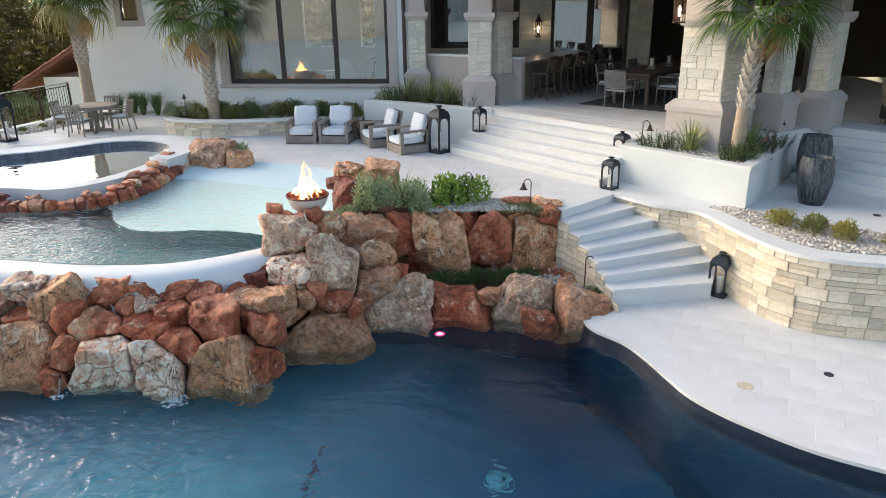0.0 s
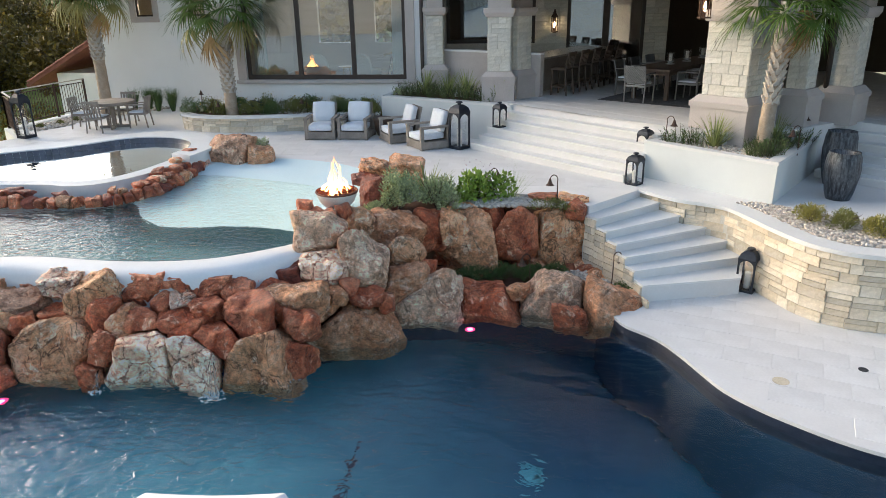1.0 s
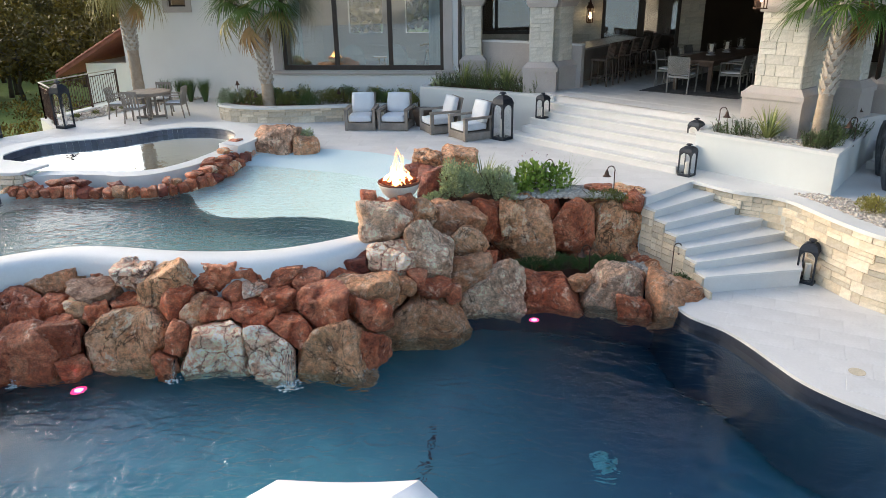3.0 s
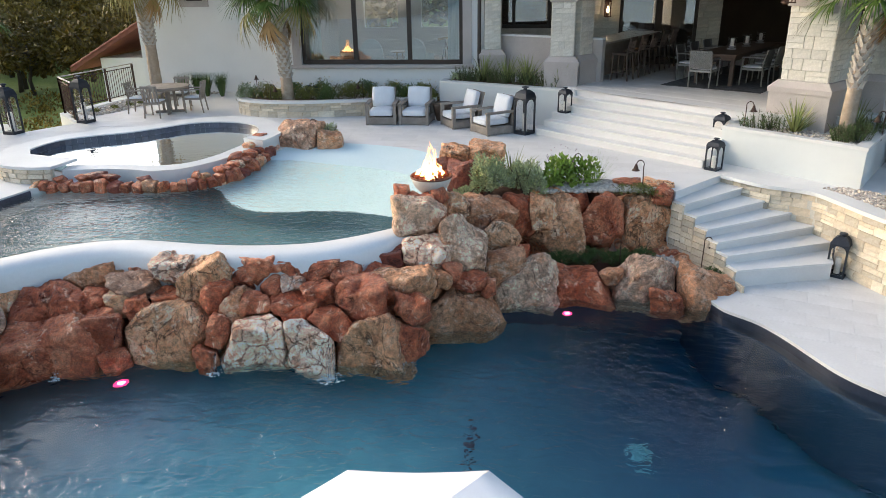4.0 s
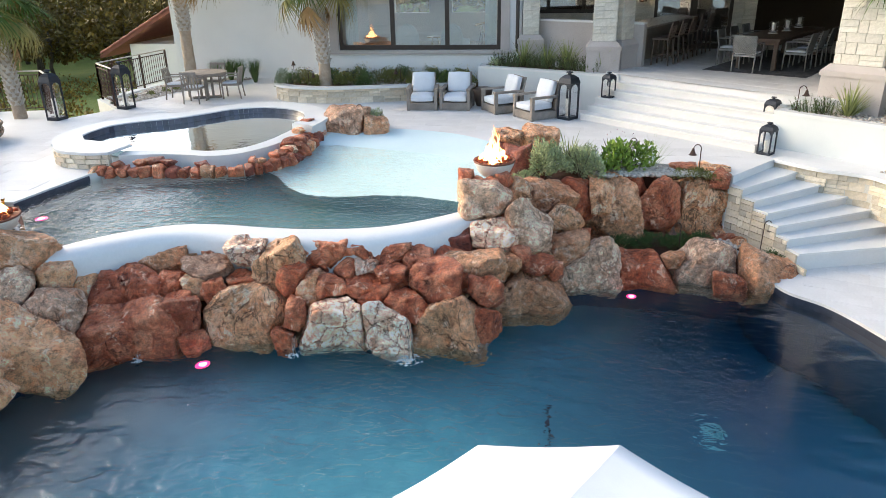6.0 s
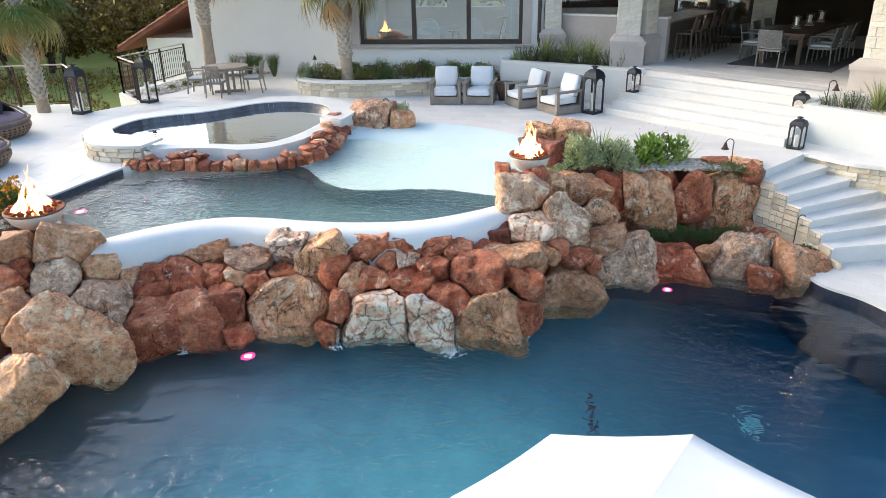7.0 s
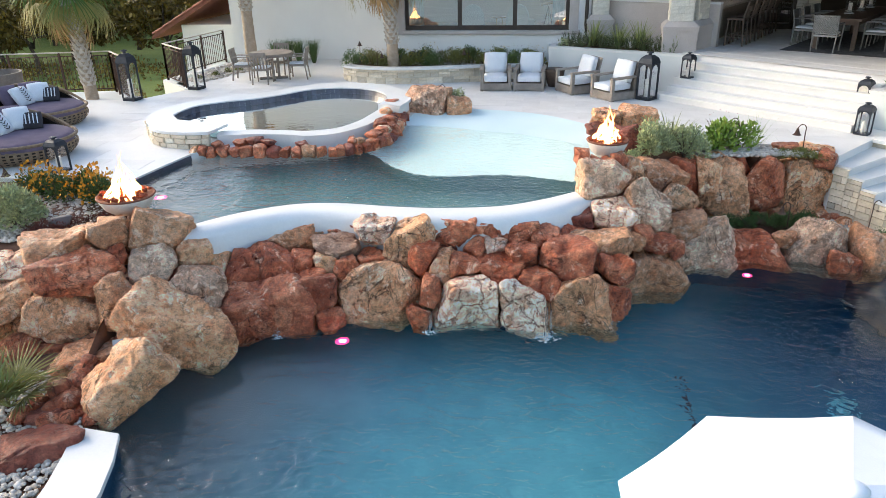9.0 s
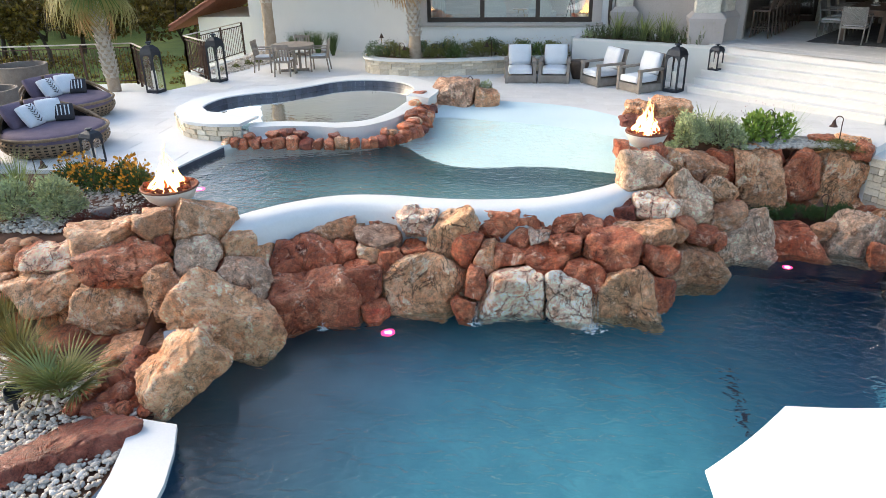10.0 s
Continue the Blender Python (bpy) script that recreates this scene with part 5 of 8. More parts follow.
# ---- planting ----
def leaf_mat(name, c1, c2, rough=0.6, vary=0.3, trans=0.12):
    m = bpy.data.materials.new(name)
    m.use_nodes = True
    nt = m.node_tree
    b = nt.nodes["Principled BSDF"]
    geo = nt.nodes.new("ShaderNodeNewGeometry")
    tc = nt.nodes.new("ShaderNodeTexCoord")
    n1 = node(nt, "ShaderNodeTexNoise", Scale=3.0, Detail=3.0)
    nt.links.new(tc.outputs["Object"], n1.inputs["Vector"])
    col = mixc(nt, n1.outputs[0], c1, c2)
    sh = ramp(nt, geo.outputs["Random Per Island"], [(0.0, (1 - vary,) * 3), (0.6, (1, 1, 1)), (1.0, (1 + vary, 1 + vary, 1 + vary * 0.5))])
    col = mixc(nt, 1.0, col, sh, 'MULTIPLY')
    nt.links.new(col, b.inputs["Base Color"])
    b.inputs["Roughness"].default_value = rough
    b.inputs["Specular IOR Level"].default_value = 0.2
    return m


SAGE = leaf_mat("silver_sage_leaf", (0.30, 0.35, 0.17), (0.50, 0.53, 0.31))
GREEN = leaf_mat("fresh_green_leaf", (0.16, 0.26, 0.04), (0.32, 0.42, 0.09))
DARKGREEN = leaf_mat("dark_green_leaf", (0.065, 0.105, 0.035), (0.13, 0.185, 0.06))
OLIVE = leaf_mat("olive_groundcover_leaf", (0.13, 0.145, 0.04), (0.27, 0.26, 0.085))
YELLOWLEAF = leaf_mat("yellow_green_leaf", (0.26, 0.22, 0.05), (0.36, 0.33, 0.10))
YUCCA = leaf_mat("variegated_yucca_blade", (0.20, 0.25, 0.07), (0.42, 0.42, 0.18))
PALMLEAF = leaf_mat("palm_frond_green", (0.04, 0.085, 0.012), (0.11, 0.16, 0.028))
PALMOLD = leaf_mat("palm_frond_yellowed", (0.22, 0.19, 0.06), (0.34, 0.28, 0.09))
PALMDEAD = leaf_mat("dry_brown_frond", (0.34, 0.19, 0.075), (0.56, 0.36, 0.17))
DARKRED = leaf_mat("wine_red_leaf", (0.12, 0.035, 0.028), (0.2, 0.075, 0.05))
GOLD = leaf_mat("golden_petal", (0.5, 0.33, 0.04), (0.6, 0.42, 0.08))
ORANGE = leaf_mat("orange_petal", (0.55, 0.22, 0.02), (0.65, 0.36, 0.04))
PINK = leaf_mat("pale_pink_petal", (0.45, 0.32, 0.36), (0.6, 0.5, 0.5))
# hillside leaves browned to carry the warm low sun and its glare
TREELEAF = leaf_mat("warm_lit_oak_leaf", (0.085, 0.062, 0.013), (0.165, 0.115, 0.022), vary=0.5)
TREELEAF2 = leaf_mat("warm_lit_cedar_leaf", (0.12, 0.088, 0.016), (0.24, 0.165, 0.03), vary=0.5)
TWIG = surf("brown_twig", (0.09, 0.06, 0.04), (0.15, 0.11, 0.08), 8, 0.9, 0.3, 60)
BARK = surf("palm_bark", (0.34, 0.25, 0.17), (0.5, 0.4, 0.3), 7, 0.95, 0.8, 40, dist=0.02)
BOOT = surf("palm_boot", (0.42, 0.36, 0.29), (0.62, 0.56, 0.48), 6, 0.95, 0.5, 40)


def leaves(bm, n, centre, rx, ry, rz, ln, wd, rng, up=0.35, shell=0.55, dome=True):
    """Small pointed leaves through a lumpy dome."""
    cx, cy, cz = centre
    for _ in range(n):
        u = Vector((rng.gauss(0, 1), rng.gauss(0, 1), rng.gauss(0, 1))).normalized()
        if dome:
            u.z = abs(u.z)
        k = rng.uniform(shell, 1.0) ** 0.6 * (0.82 + 0.3 * noise.noise(u * 2.3 + Vector((cx, cy, cz)) * 3.1))
        p = Vector((cx + u.x * rx * k, cy + u.y * ry * k, cz + u.z * rz * k))
        d = (u + Vector((rng.gauss(0, 0.6), rng.gauss(0, 0.6), rng.gauss(up, 0.5)))).normalized()
        s = d.cross(Vector((rng.gauss(0, 1), rng.gauss(0, 1), rng.gauss(0, 1)))).normalized() * wd * rng.uniform(0.7, 1.2) / 2
        L = ln * rng.uniform(0.7, 1.25)
        a, b, c, e = p, p + d * L * 0.45 + s, p + d * L, p + d * L * 0.45 - s
        bm.faces.new([bm.verts.new(q) for q in (a, b, c, e)])


def blades(bm, n, centre, length, width, rng, spread=0.8, droop=0.35, base=0.05, fold=True):
    cx, cy, cz = centre
    for i in range(n):
        az = rng.uniform(0, 2 * math.pi)
        tilt = rng.uniform(0.08, 1.0) * spread
        L = length * rng.uniform(0.65, 1.1)
        out = Vector((math.cos(az), math.sin(az), 0))
        side = Vector((-math.sin(az), math.cos(az), 0))
        p = Vector((cx, cy, cz)) + out * base * rng.uniform(0, 1)
        pts = []
        for k in range(5):
            t = k / 4
            ang = tilt + droop * t * t * 1.6
            pts.append((p.copy(), width * (1 - t) ** 0.7 * (0.6 + 0.4 * min(1, t * 4))))
            p = p + (out * math.sin(ang) + Vector((0, 0, 1)) * math.cos(ang)) * L / 4
        va = [bm.verts.new(q - side * w / 2) for q, w in pts]
        vb = [bm.verts.new(q + side * w / 2) for q, w in pts]
        for k in range(4):
            bm.faces.new((va[k], va[k + 1], vb[k + 1], vb[k]))


def shrub(x, y, z, r, h, n, ln, wd, mat, seed, label, lumps=5, cat="shrub", group="", flowers=None, name="shrub"):
    rng = random.Random(seed)
    sh = thing(name, pose(x, y, z), label, cat, group)
    bm = bmesh.new()
    for k in range(lumps):
        a = rng.uniform(0, 6.28)
        d = r * 0.55 * rng.uniform(0.2, 1)
        leaves(bm, n // lumps, (d * math.cos(a), d * math.sin(a), h * rng.uniform(0, 0.3)), r * rng.uniform(0.45, 0.65), r * rng.uniform(0.45, 0.65), h * rng.uniform(0.55, 0.85), ln, wd, rng)
    part("foliage", bm, mat, sh)
    bm = bmesh.new()
    for k in range(7):
        a = rng.uniform(0, 6.28)
        tube(bm, [(0, 0, -0.03), (0.3 * r * math.cos(a), 0.3 * r * math.sin(a), h * 0.4), (0.6 * r * math.cos(a), 0.6 * r * math.sin(a), h * 0.75)], 0.008, 5, 0.003)
    part("stem", bm, TWIG, sh)
    if flowers:
        bm = bmesh.new()
        leaves(bm, flowers[1], (0, 0, h * 0.2), r * 1.0, r * 1.0, h * 0.95, flowers[2], flowers[2], rng, shell=0.9)
        tagged(part("flower", bm, flowers[0], sh), kind="stuff")
    return sh


def yucca(x, y, z, length, n, mat, seed, label, width=0.035, spread=1.0, name="yucca"):
    rng = random.Random(seed)
    t = thing(name, pose(x, y, z), label, "plant", "spiky plants")
    bm = bmesh.new()
    blades(bm, n, (0, 0, 0), length, width, rng, spread, 0.3)
    part("foliage", bm, mat, t)
    part("crown_base", lathe(bmesh.new(), [(0.05, -0.03), (0.06, 0.03), (0.02, 0.09)], 8), TWIG, t)
    return t


def fan(bm, m, R, seg, rng, droop, spread=2.5):
    """One palm fan: folded fingers round the end of the stalk."""
    hub = bm.verts.new(m.translation)
    for i in range(seg):
        a = -spread / 2 * 1.15 + spread * 1.15 * i / (seg - 1)
        L = R * (1 - 0.18 * abs(a) / spread) * rng.uniform(0.82, 1.12)
        tip = rng.uniform(0.7, 1.5)
        d0 = Vector((math.cos(a), math.sin(a), 0))
        s = Vector((-math.sin(a), math.cos(a), 0))
        pts = []
        for k in range(5):
            t = k / 4
            w = 0.023 * R / 0.7 * (1.12 - t) * (0.5 + min(t * 2, 1) * 0.6)
            z = -droop * tip * R * t ** 2.2 + rng.uniform(-0.01, 0.01)
            pts.append((d0 * L * t * (1 - 0.12 * droop * t) + Vector((0, 0, z)), w))
        va = [hub] + [bm.verts.new(m @ (p - s * w)) for p, w in pts[1:]]
        vm = [hub] + [bm.verts.new(m @ (p + Vector((0, 0, 0.25 * w)))) for p, w in pts[1:]]
        vb = [hub] + [bm.verts.new(m @ (p + s * w)) for p, w in pts[1:]]
        bm.faces.new((hub, va[1], vm[1]))
        bm.faces.new((hub, vm[1], vb[1]))
        for k in range(1, 4):
            bm.faces.new((va[k], va[k + 1], vm[k + 1], vm[k]))
            bm.faces.new((vm[k], vm[k + 1], vb[k + 1], vb[k]))


def palm(x, y, z, height, r, seed, label, lean=(0.0, 0.0), boots=(0.35, 1.0), R=0.8, nf=20, dead=3, old=4, dry_side=None):
    rng = random.Random(seed)
    pm = thing("palm_tree", pose(x, y, z), label, "palm tree", "palm trees")

    def axis(t):
        return Vector((lean[0] * t * t, lean[1] * t * t, height * t))
    bm = bmesh.new()
    rings = []
    nz, ns = 40, 18
    for i in range(nz + 1):
        t = i / nz
        rr = r * (1.12 - 0.3 * t + 0.12 * math.exp(-t * 14)) * (1 + 0.035 * math.sin(t * height * 42))
        rings.append([bm.verts.new(axis(t) + Vector((math.cos(6.2832 * k / ns), math.sin(6.2832 * k / ns), 0)) * rr * (1 + 0.05 * noise.noise(Vector((k * 1.3, i * 0.7, seed))))) for k in range(ns)])
    for a, b in zip(rings, rings[1:]):
        for k in range(ns):
            bm.faces.new((a[k], a[(k + 1) % ns], b[(k + 1) % ns], b[k]))
    bm.faces.new(rings[-1])
    part("trunk", bm, BARK, pm, "ringed brown trunk", smooth=True)
    # crossed leaf bases
    bm = bmesh.new()
    i = 0
    t = boots[0]
    while t < boots[1]:
        for k in range(6):
            az = 6.2832 * (k + 0.5 * (i % 2)) / 6 + rng.uniform(-.1, .1)
            for sgn in (-1, 1):
                base = axis(t) + Vector((math.cos(az + sgn * 0.36), math.sin(az + sgn * 0.36), 0)) * r * 0.88
                tip = axis(t + 0.17 / height) + Vector((math.cos(az - sgn * 0.10), math.sin(az - sgn * 0.10), 0)) * r * (1.14 + 0.16 * rng.random())
                d = (tip - base).normalized()
                sd = d.cross(Vector((math.cos(az), math.sin(az), 0))).normalized() * 0.04
                o = Vector((math.cos(az), math.sin(az), 0)) * 0.022
                q = [base - sd - o, base + sd - o, tip + sd * 0.5, tip - sd * 0.5]
                q2 = [p + o * 1.3 for p in q]
                v, v2 = [bm.verts.new(p) for p in q], [bm.verts.new(p) for p in q2]
                bm.faces.new(v2)
                for j in range(4):
                    bm.faces.new((v[j], v[(j + 1) % 4], v2[(j + 1) % 4], v2[j]))
        t += 0.105 / height
        i += 1
    bmesh.ops.recalc_face_normals(bm, faces=bm.faces)
    part("leaf_base", bm, BOOT, pm, "grey-brown crossed stubs of old fronds")
    for k in range(nf + old + dead):
        az = 2.4 * k + rng.uniform(-0.25, 0.25)
        if k < nf:
            el, mat, dr = 1.35 - 1.5 * (k / nf), PALMLEAF, 0.2 + 0.3 * k / nf
            name, lab = "frond", ""
        elif k < nf + old:
            el, mat, dr = rng.uniform(-0.5, -0.2), PALMOLD, 0.6
            name, lab = "frond", "yellowed drooping frond"
        else:
            el, mat, dr = rng.uniform(-1.35, -1.05), PALMDEAD, 0.35
            if dry_side is not None:
                az, el = dry_side + rng.uniform(-0.5, 0.5), rng.uniform(-0.15, 0.25)
                dr = 0.9
            name, lab = "frond", "dry brown hanging frond"
        S = axis(1.0) + Vector((math.cos(az) * 0.06, math.sin(az) * 0.06, -0.02))
        L = R * rng.uniform(0.7, 0.95) * (0.45 if k >= nf + old and dry_side is not None else 1.0)
        d = Vector((math.cos(az) * math.cos(el), math.sin(az) * math.cos(el), math.sin(el)))
        E2 = S + d * L + Vector((0, 0, -0.12 * L))
        bm = tube(bmesh.new(), [S, S + d * L * 0.5, E2], 0.016, 5, 0.009)
        hang = 1.5 if k >= nf + old and dry_side is not None else 0.25
        tip = (d + Vector((0, 0, -hang))).normalized()
        side = Vector((0, 0, 1)).cross(tip)
        side = side.normalized() if side.length > 0.05 else Vector((1, 0, 0))
        up2 = tip.cross(side)
        m = Matrix((tip, side, up2)).transposed().to_4x4()
        m.translation = E2
        size = 0.85 if k >= nf + old and dry_side is not None else 1.0
        fan(bm, m, R * size * rng.uniform(0.85, 1.1), 28, rng, dr, 2.9 if k < nf + old else 1.5)
        part(name, bm, mat, pm, lab)
    return pm


palm(-13.44, 21.05, -0.02, 3.75, 0.165, 1, "palm tree with crisscross trunk against the stucco wall", boots=(0.45, 1.0), R=0.85)
palm(-8.52, 19.1, 0.3, 2.85, 0.15, 2, "palm tree in the curved planter before the window", lean=(-0.12, 0.05), boots=(0.22, 1.0), R=0.82, old=4, nf=24)
palm(4.0, 13.5, 0.62, 2.5, 0.12, 3, "palm tree with dry hanging fronds in the white planter", lean=(0.14, 0.02), boots=(0.36, 1.0), R=0.72, dead=5, nf=24, old=1, dry_side=0.0)
palm(-16.25, 16.75, -0.9, 3.6, 0.155, 4, "palm tree beyond the terrace by the iron railing", lean=(-0.15, 0.0), boots=(0.3, 1.0), R=0.85, old=8)

def rosemary(x, y, z, r, h, seed, label):
    """A bushy clump of upright needle-leaved twigs."""
    rng = random.Random(seed)
    t = thing("rosemary", pose(x, y, z), label, "shrub", "rosemary shrubs")
    bm, bs = bmesh.new(), bmesh.new()
    for k in range(46):
        a, q = rng.uniform(0, 6.28), r * math.sqrt(rng.random())
        lean = 0.5 * q / r
        L = h * rng.uniform(0.65, 1.15) * (1 - 0.25 * q / r)
        p0 = Vector((q * math.cos(a), q * math.sin(a), 0))
        d = Vector((math.cos(a) * lean + rng.gauss(0, 0.12), math.sin(a) * lean + rng.gauss(0, 0.12), 1)).normalized()
        tube(bs, [p0 - Vector((0, 0, 0.03)), p0 + d * L * 0.5, p0 + d * L], 0.004, 4, 0.002)
        for j in range(26):
            c = p0 + d * L * (0.15 + 0.85 * j / 25)
            o = Vector((rng.gauss(0, 1), rng.gauss(0, 1), 0.6)).normalized()
            sd = o.cross(d).normalized() * 0.006
            e = c + o * rng.uniform(0.03, 0.055)
            bm.faces.new([bm.verts.new(v) for v in (c - sd, c + sd, e + sd * 0.4, e - sd * 0.4)])
    part("foliage", bm, DARKGREEN, t)
    part("stem", bs, TWIG, t)


# ---- rock garden planting ----
SG = "silver-green sage shrub among the boulders"
shrub(-2.5, 11.62, -0.05, 0.5, 0.78, 4200, 0.06, 0.026, SAGE, 1, SG, group="sage shrubs")
shrub(-1.85, 11.82, -0.05, 0.46, 0.7, 3600, 0.06, 0.026, SAGE, 2, SG, group="sage shrubs")
shrub(-2.8, 11.2, 0.0, 0.3, 0.3, 1100, 0.06, 0.026, SAGE, 3, "low silver-green sage beside the fire bowl", group="sage shrubs")
shrub(-1.2, 12.2, -0.05, 0.42, 0.78, 800, 0.1, 0.06, GREEN, 4, "leafy green shrub with pale blossoms in the rock garden", flowers=(PINK, 60, 0.03))
shrub(-0.8, 12.3, -0.05, 0.32, 0.62, 420, 0.085, 0.05, GREEN, 5, "leafy green shrub in the rock garden")
yucca(-1.4, 12.05, -0.05, 0.5, 160, GREEN, 6, "fine-bladed green grass clump in the rock garden", 0.008, 0.6, "ornamental_grass")
yucca(-2.05, 12.25, -0.05, 0.75, 60, YUCCA, 7, "variegated yucca behind the sage shrubs")
yucca(-0.55, 12.4, -0.05, 0.7, 90, GREEN, 71, "wispy seeding grass beside the terrace", 0.006, 0.9, "ornamental_grass")
for k, x in enumerate((-0.15, 0.15, 0.42)):
    shrub(x, 12.1 - 0.06 * k, -0.06, 0.26, 0.17, 1000, 0.035, 0.015, OLIVE, 800 + k, "low olive-green creeping plant over pebbles", cat="groundcover", group="creeping plants")
for k, (x, y) in enumerate(((-1.15, 11.22), (-0.72, 11.25), (-0.3, 11.35), (0.1, 11.45))):
    shrub(x, y, -1.12, 0.4, 0.3, 2200, 0.032, 0.015, DARKGREEN, 900 + k, "low dark green thyme between the boulders", cat="groundcover", group="thyme cushions")
shrub(1.35, 10.85, -1.15, 0.28, 0.2, 900, 0.03, 0.014, DARKGREEN, 11, "low green creeping plant beside the steps", cat="groundcover")
shrub(-6.25, 15.35, 0.1, 0.24, 0.4, 900, 0.045, 0.015, SAGE, 12, "small silver-green shrub behind the spa boulder")

# ---- curved planter ----
rng = random.Random(9)
GC = "olive-green flowering groundcover in the curved planter"
for k in range(15):
    t = k / 14
    x = -9.55 + 5.0 * t
    y = 18.98 + 0.25 * math.sin(t * 3) + (0.35 if k % 2 else 0.0) + 0.28 * t
    shrub(x, y, 0.33, 0.46, rng.uniform(0.45, 0.62), 1900, 0.05, 0.017, OLIVE if k % 3 else DARKGREEN, 100 + k, GC, cat="groundcover", group="planter groundcover", flowers=(PINK if k % 2 else GOLD, 60, 0.026))
for k, (x, y) in enumerate(((-5.2, 19.45), (-4.55, 19.5))):
    shrub(x, y, 0.33, 0.2, 0.42, 500, 0.07, 0.03, GREEN, 130 + k, "leafy green shrub in the curved planter", group="planter shrubs")
single("planter_soil", prism(bmesh.new(), [tuple(p) for p in offset(ring_line, 0.2)] + [(-4.2, 19.9), (-8.85, 19.9), (-8.85, 21.2)], 0.05, 0.34), SOIL, "dark soil of the curved planter", "soil", kind="structure")
# ---- planter by the steps ----
single("planter_soil", prism(bmesh.new(), [(-4.0, 19.1), (-0.85, 17.6), (-0.6, 17.8), (-1.6, 18.5), (-3.2, 19.9), (-4.0, 19.9)], 0.5, 0.875), SOIL, "dark soil of the white planter", "soil", kind="structure")
for k in range(8):
    t = k / 7
    rosemary(-3.6 + 2.35 * t, 19.2 - 1.1 * t, 0.86, 0.3, 0.42, 150 + k, "dark green rosemary in the white planter")
for k, t in enumerate((0.18, 0.42, 0.62, 0.93)):
    yucca(-3.5 + 2.6 * t, 19.35 - 1.25 * t, 0.88, 0.78, 90, YUCCA, 170 + k, "variegated yellow-edged yucca in the white planter", 0.03)
shrub(-3.75, 19.2, 0.86, 0.24, 0.3, 500, 0.07, 0.016, SAGE, 180, "grey-green lavender in the white planter")
# ---- palm planter ----
single("planter_soil", prism(bmesh.new(), [(2.3, 14.1), (3.85, 12.6), (5.2, 14.8), (4.5, 15.4), (3.3, 14.9)], 0.3, 0.67), SOIL, "soil of the palm planter", "soil", kind="structure")
for k, (x, y, r) in enumerate(((2.65, 14.1, 0.28), (2.95, 13.95, 0.25), (4.15, 13.35, 0.22), (4.45, 13.75, 0.3), (4.75, 14.2, 0.3), (3.75, 12.95, 0.16), (4.0, 13.0, 0.18))):
    rosemary(x, y, 0.66, r * 1.1, 0.36, 190 + k, "dark green rosemary in the palm planter")
yucca(3.2, 13.75, 0.66, 0.72, 90, YUCCA, 200, "variegated yucca in the palm planter", 0.032)
yucca(4.35, 14.0, 0.66, 0.68, 70, YUCCA, 201, "variegated yucca behind the palm trunk", 0.032)
# ---- bed on the curved wall ----
for k, (x, y) in enumerate(((4.15, 11.25), (4.55, 10.95), (4.95, 10.6), (5.5, 10.35), (6.15, 10.2))):
    shrub(x, y, 0.03, 0.32, 0.32, 1600, 0.04, 0.016, YELLOWLEAF if k != 1 else OLIVE, 210 + k, "low yellow-green shrub on river pebbles", group="pebble bed shrubs")
# ---- beside the west wall ----
for k, (x, y) in enumerate(((-12.9, 21.7), (-12.2, 21.9), (-11.7, 21.9), (-12.6, 22.1))):
    yucca(x, y, -0.02, 0.8, 420, DARKGREEN, 220 + k, "upright dark green rosemary against the wall", 0.014, 0.35, "rosemary")
for k, (x, y) in enumerate(((-13.6, 20.3), (-13.3, 20.9), (-13.95, 19.4), (-14.2, 18.9), (-13.75, 19.9))):
    shrub(x, y, -0.02, 0.2, 0.2, 500, 0.04, 0.015, OLIVE, 230 + k, "small olive-green mound plant in gravel", group="gravel bed shrubs")
# ---- left garden ----
shrub(-11.95, 7.95, -0.2, 0.55, 0.75, 4200, 0.065, 0.028, SAGE, 240, "silver-green sage shrub in the garden bed", group="sage shrubs")
shrub(-12.7, 7.9, -0.2, 0.5, 0.7, 3200, 0.065, 0.028, SAGE, 241, "silver-green sage shrub in the garden bed", group="sage shrubs")
for k, (x, y, r) in enumerate(((-11.95, 8.9, 0.4), (-11.45, 9.15, 0.36), (-12.4, 9.2, 0.4), (-11.2, 8.85, 0.25))):
    shrub(x, y, -0.12, r * 1.15, 0.5, 2000, 0.06, 0.022, DARKGREEN, 250 + k, "green coneflower clump with orange blossoms", group="orange flowers", flowers=(ORANGE, 170, 0.055))
for k, (x, y, r) in enumerate(((-11.1, 7.85, 0.3), (-10.7, 8.1, 0.3), (-11.4, 7.6, 0.3), (-10.4, 8.35, 0.22))):
    shrub(x, y, -0.22, r * 1.2, 0.26, 1700, 0.035, 0.016, DARKRED, 260 + k, "low wine-red groundcover by the fire bowl", group="red groundcover")
for k, (x, y, s) in enumerate(((-13.0, 8.6, 0.8), (-12.0, 6.5, 0.75), (-11.35, 5.9, 0.75), (-10.9, 5.55, 0.6))):
    yucca(x, y, -0.15 if k == 0 else -1.2, s, 190, YUCCA if k == 0 else PALMOLD, 270 + k, "grassy clump of arching blades in the garden bed", 0.016, 1.0, "ornamental_grass")
rng = random.Random(5)
pt = thing("dwarf_palmetto", pose(-10.35, 5.25, -1.28), "green dwarf palmetto with stiff fan leaves", "plant")
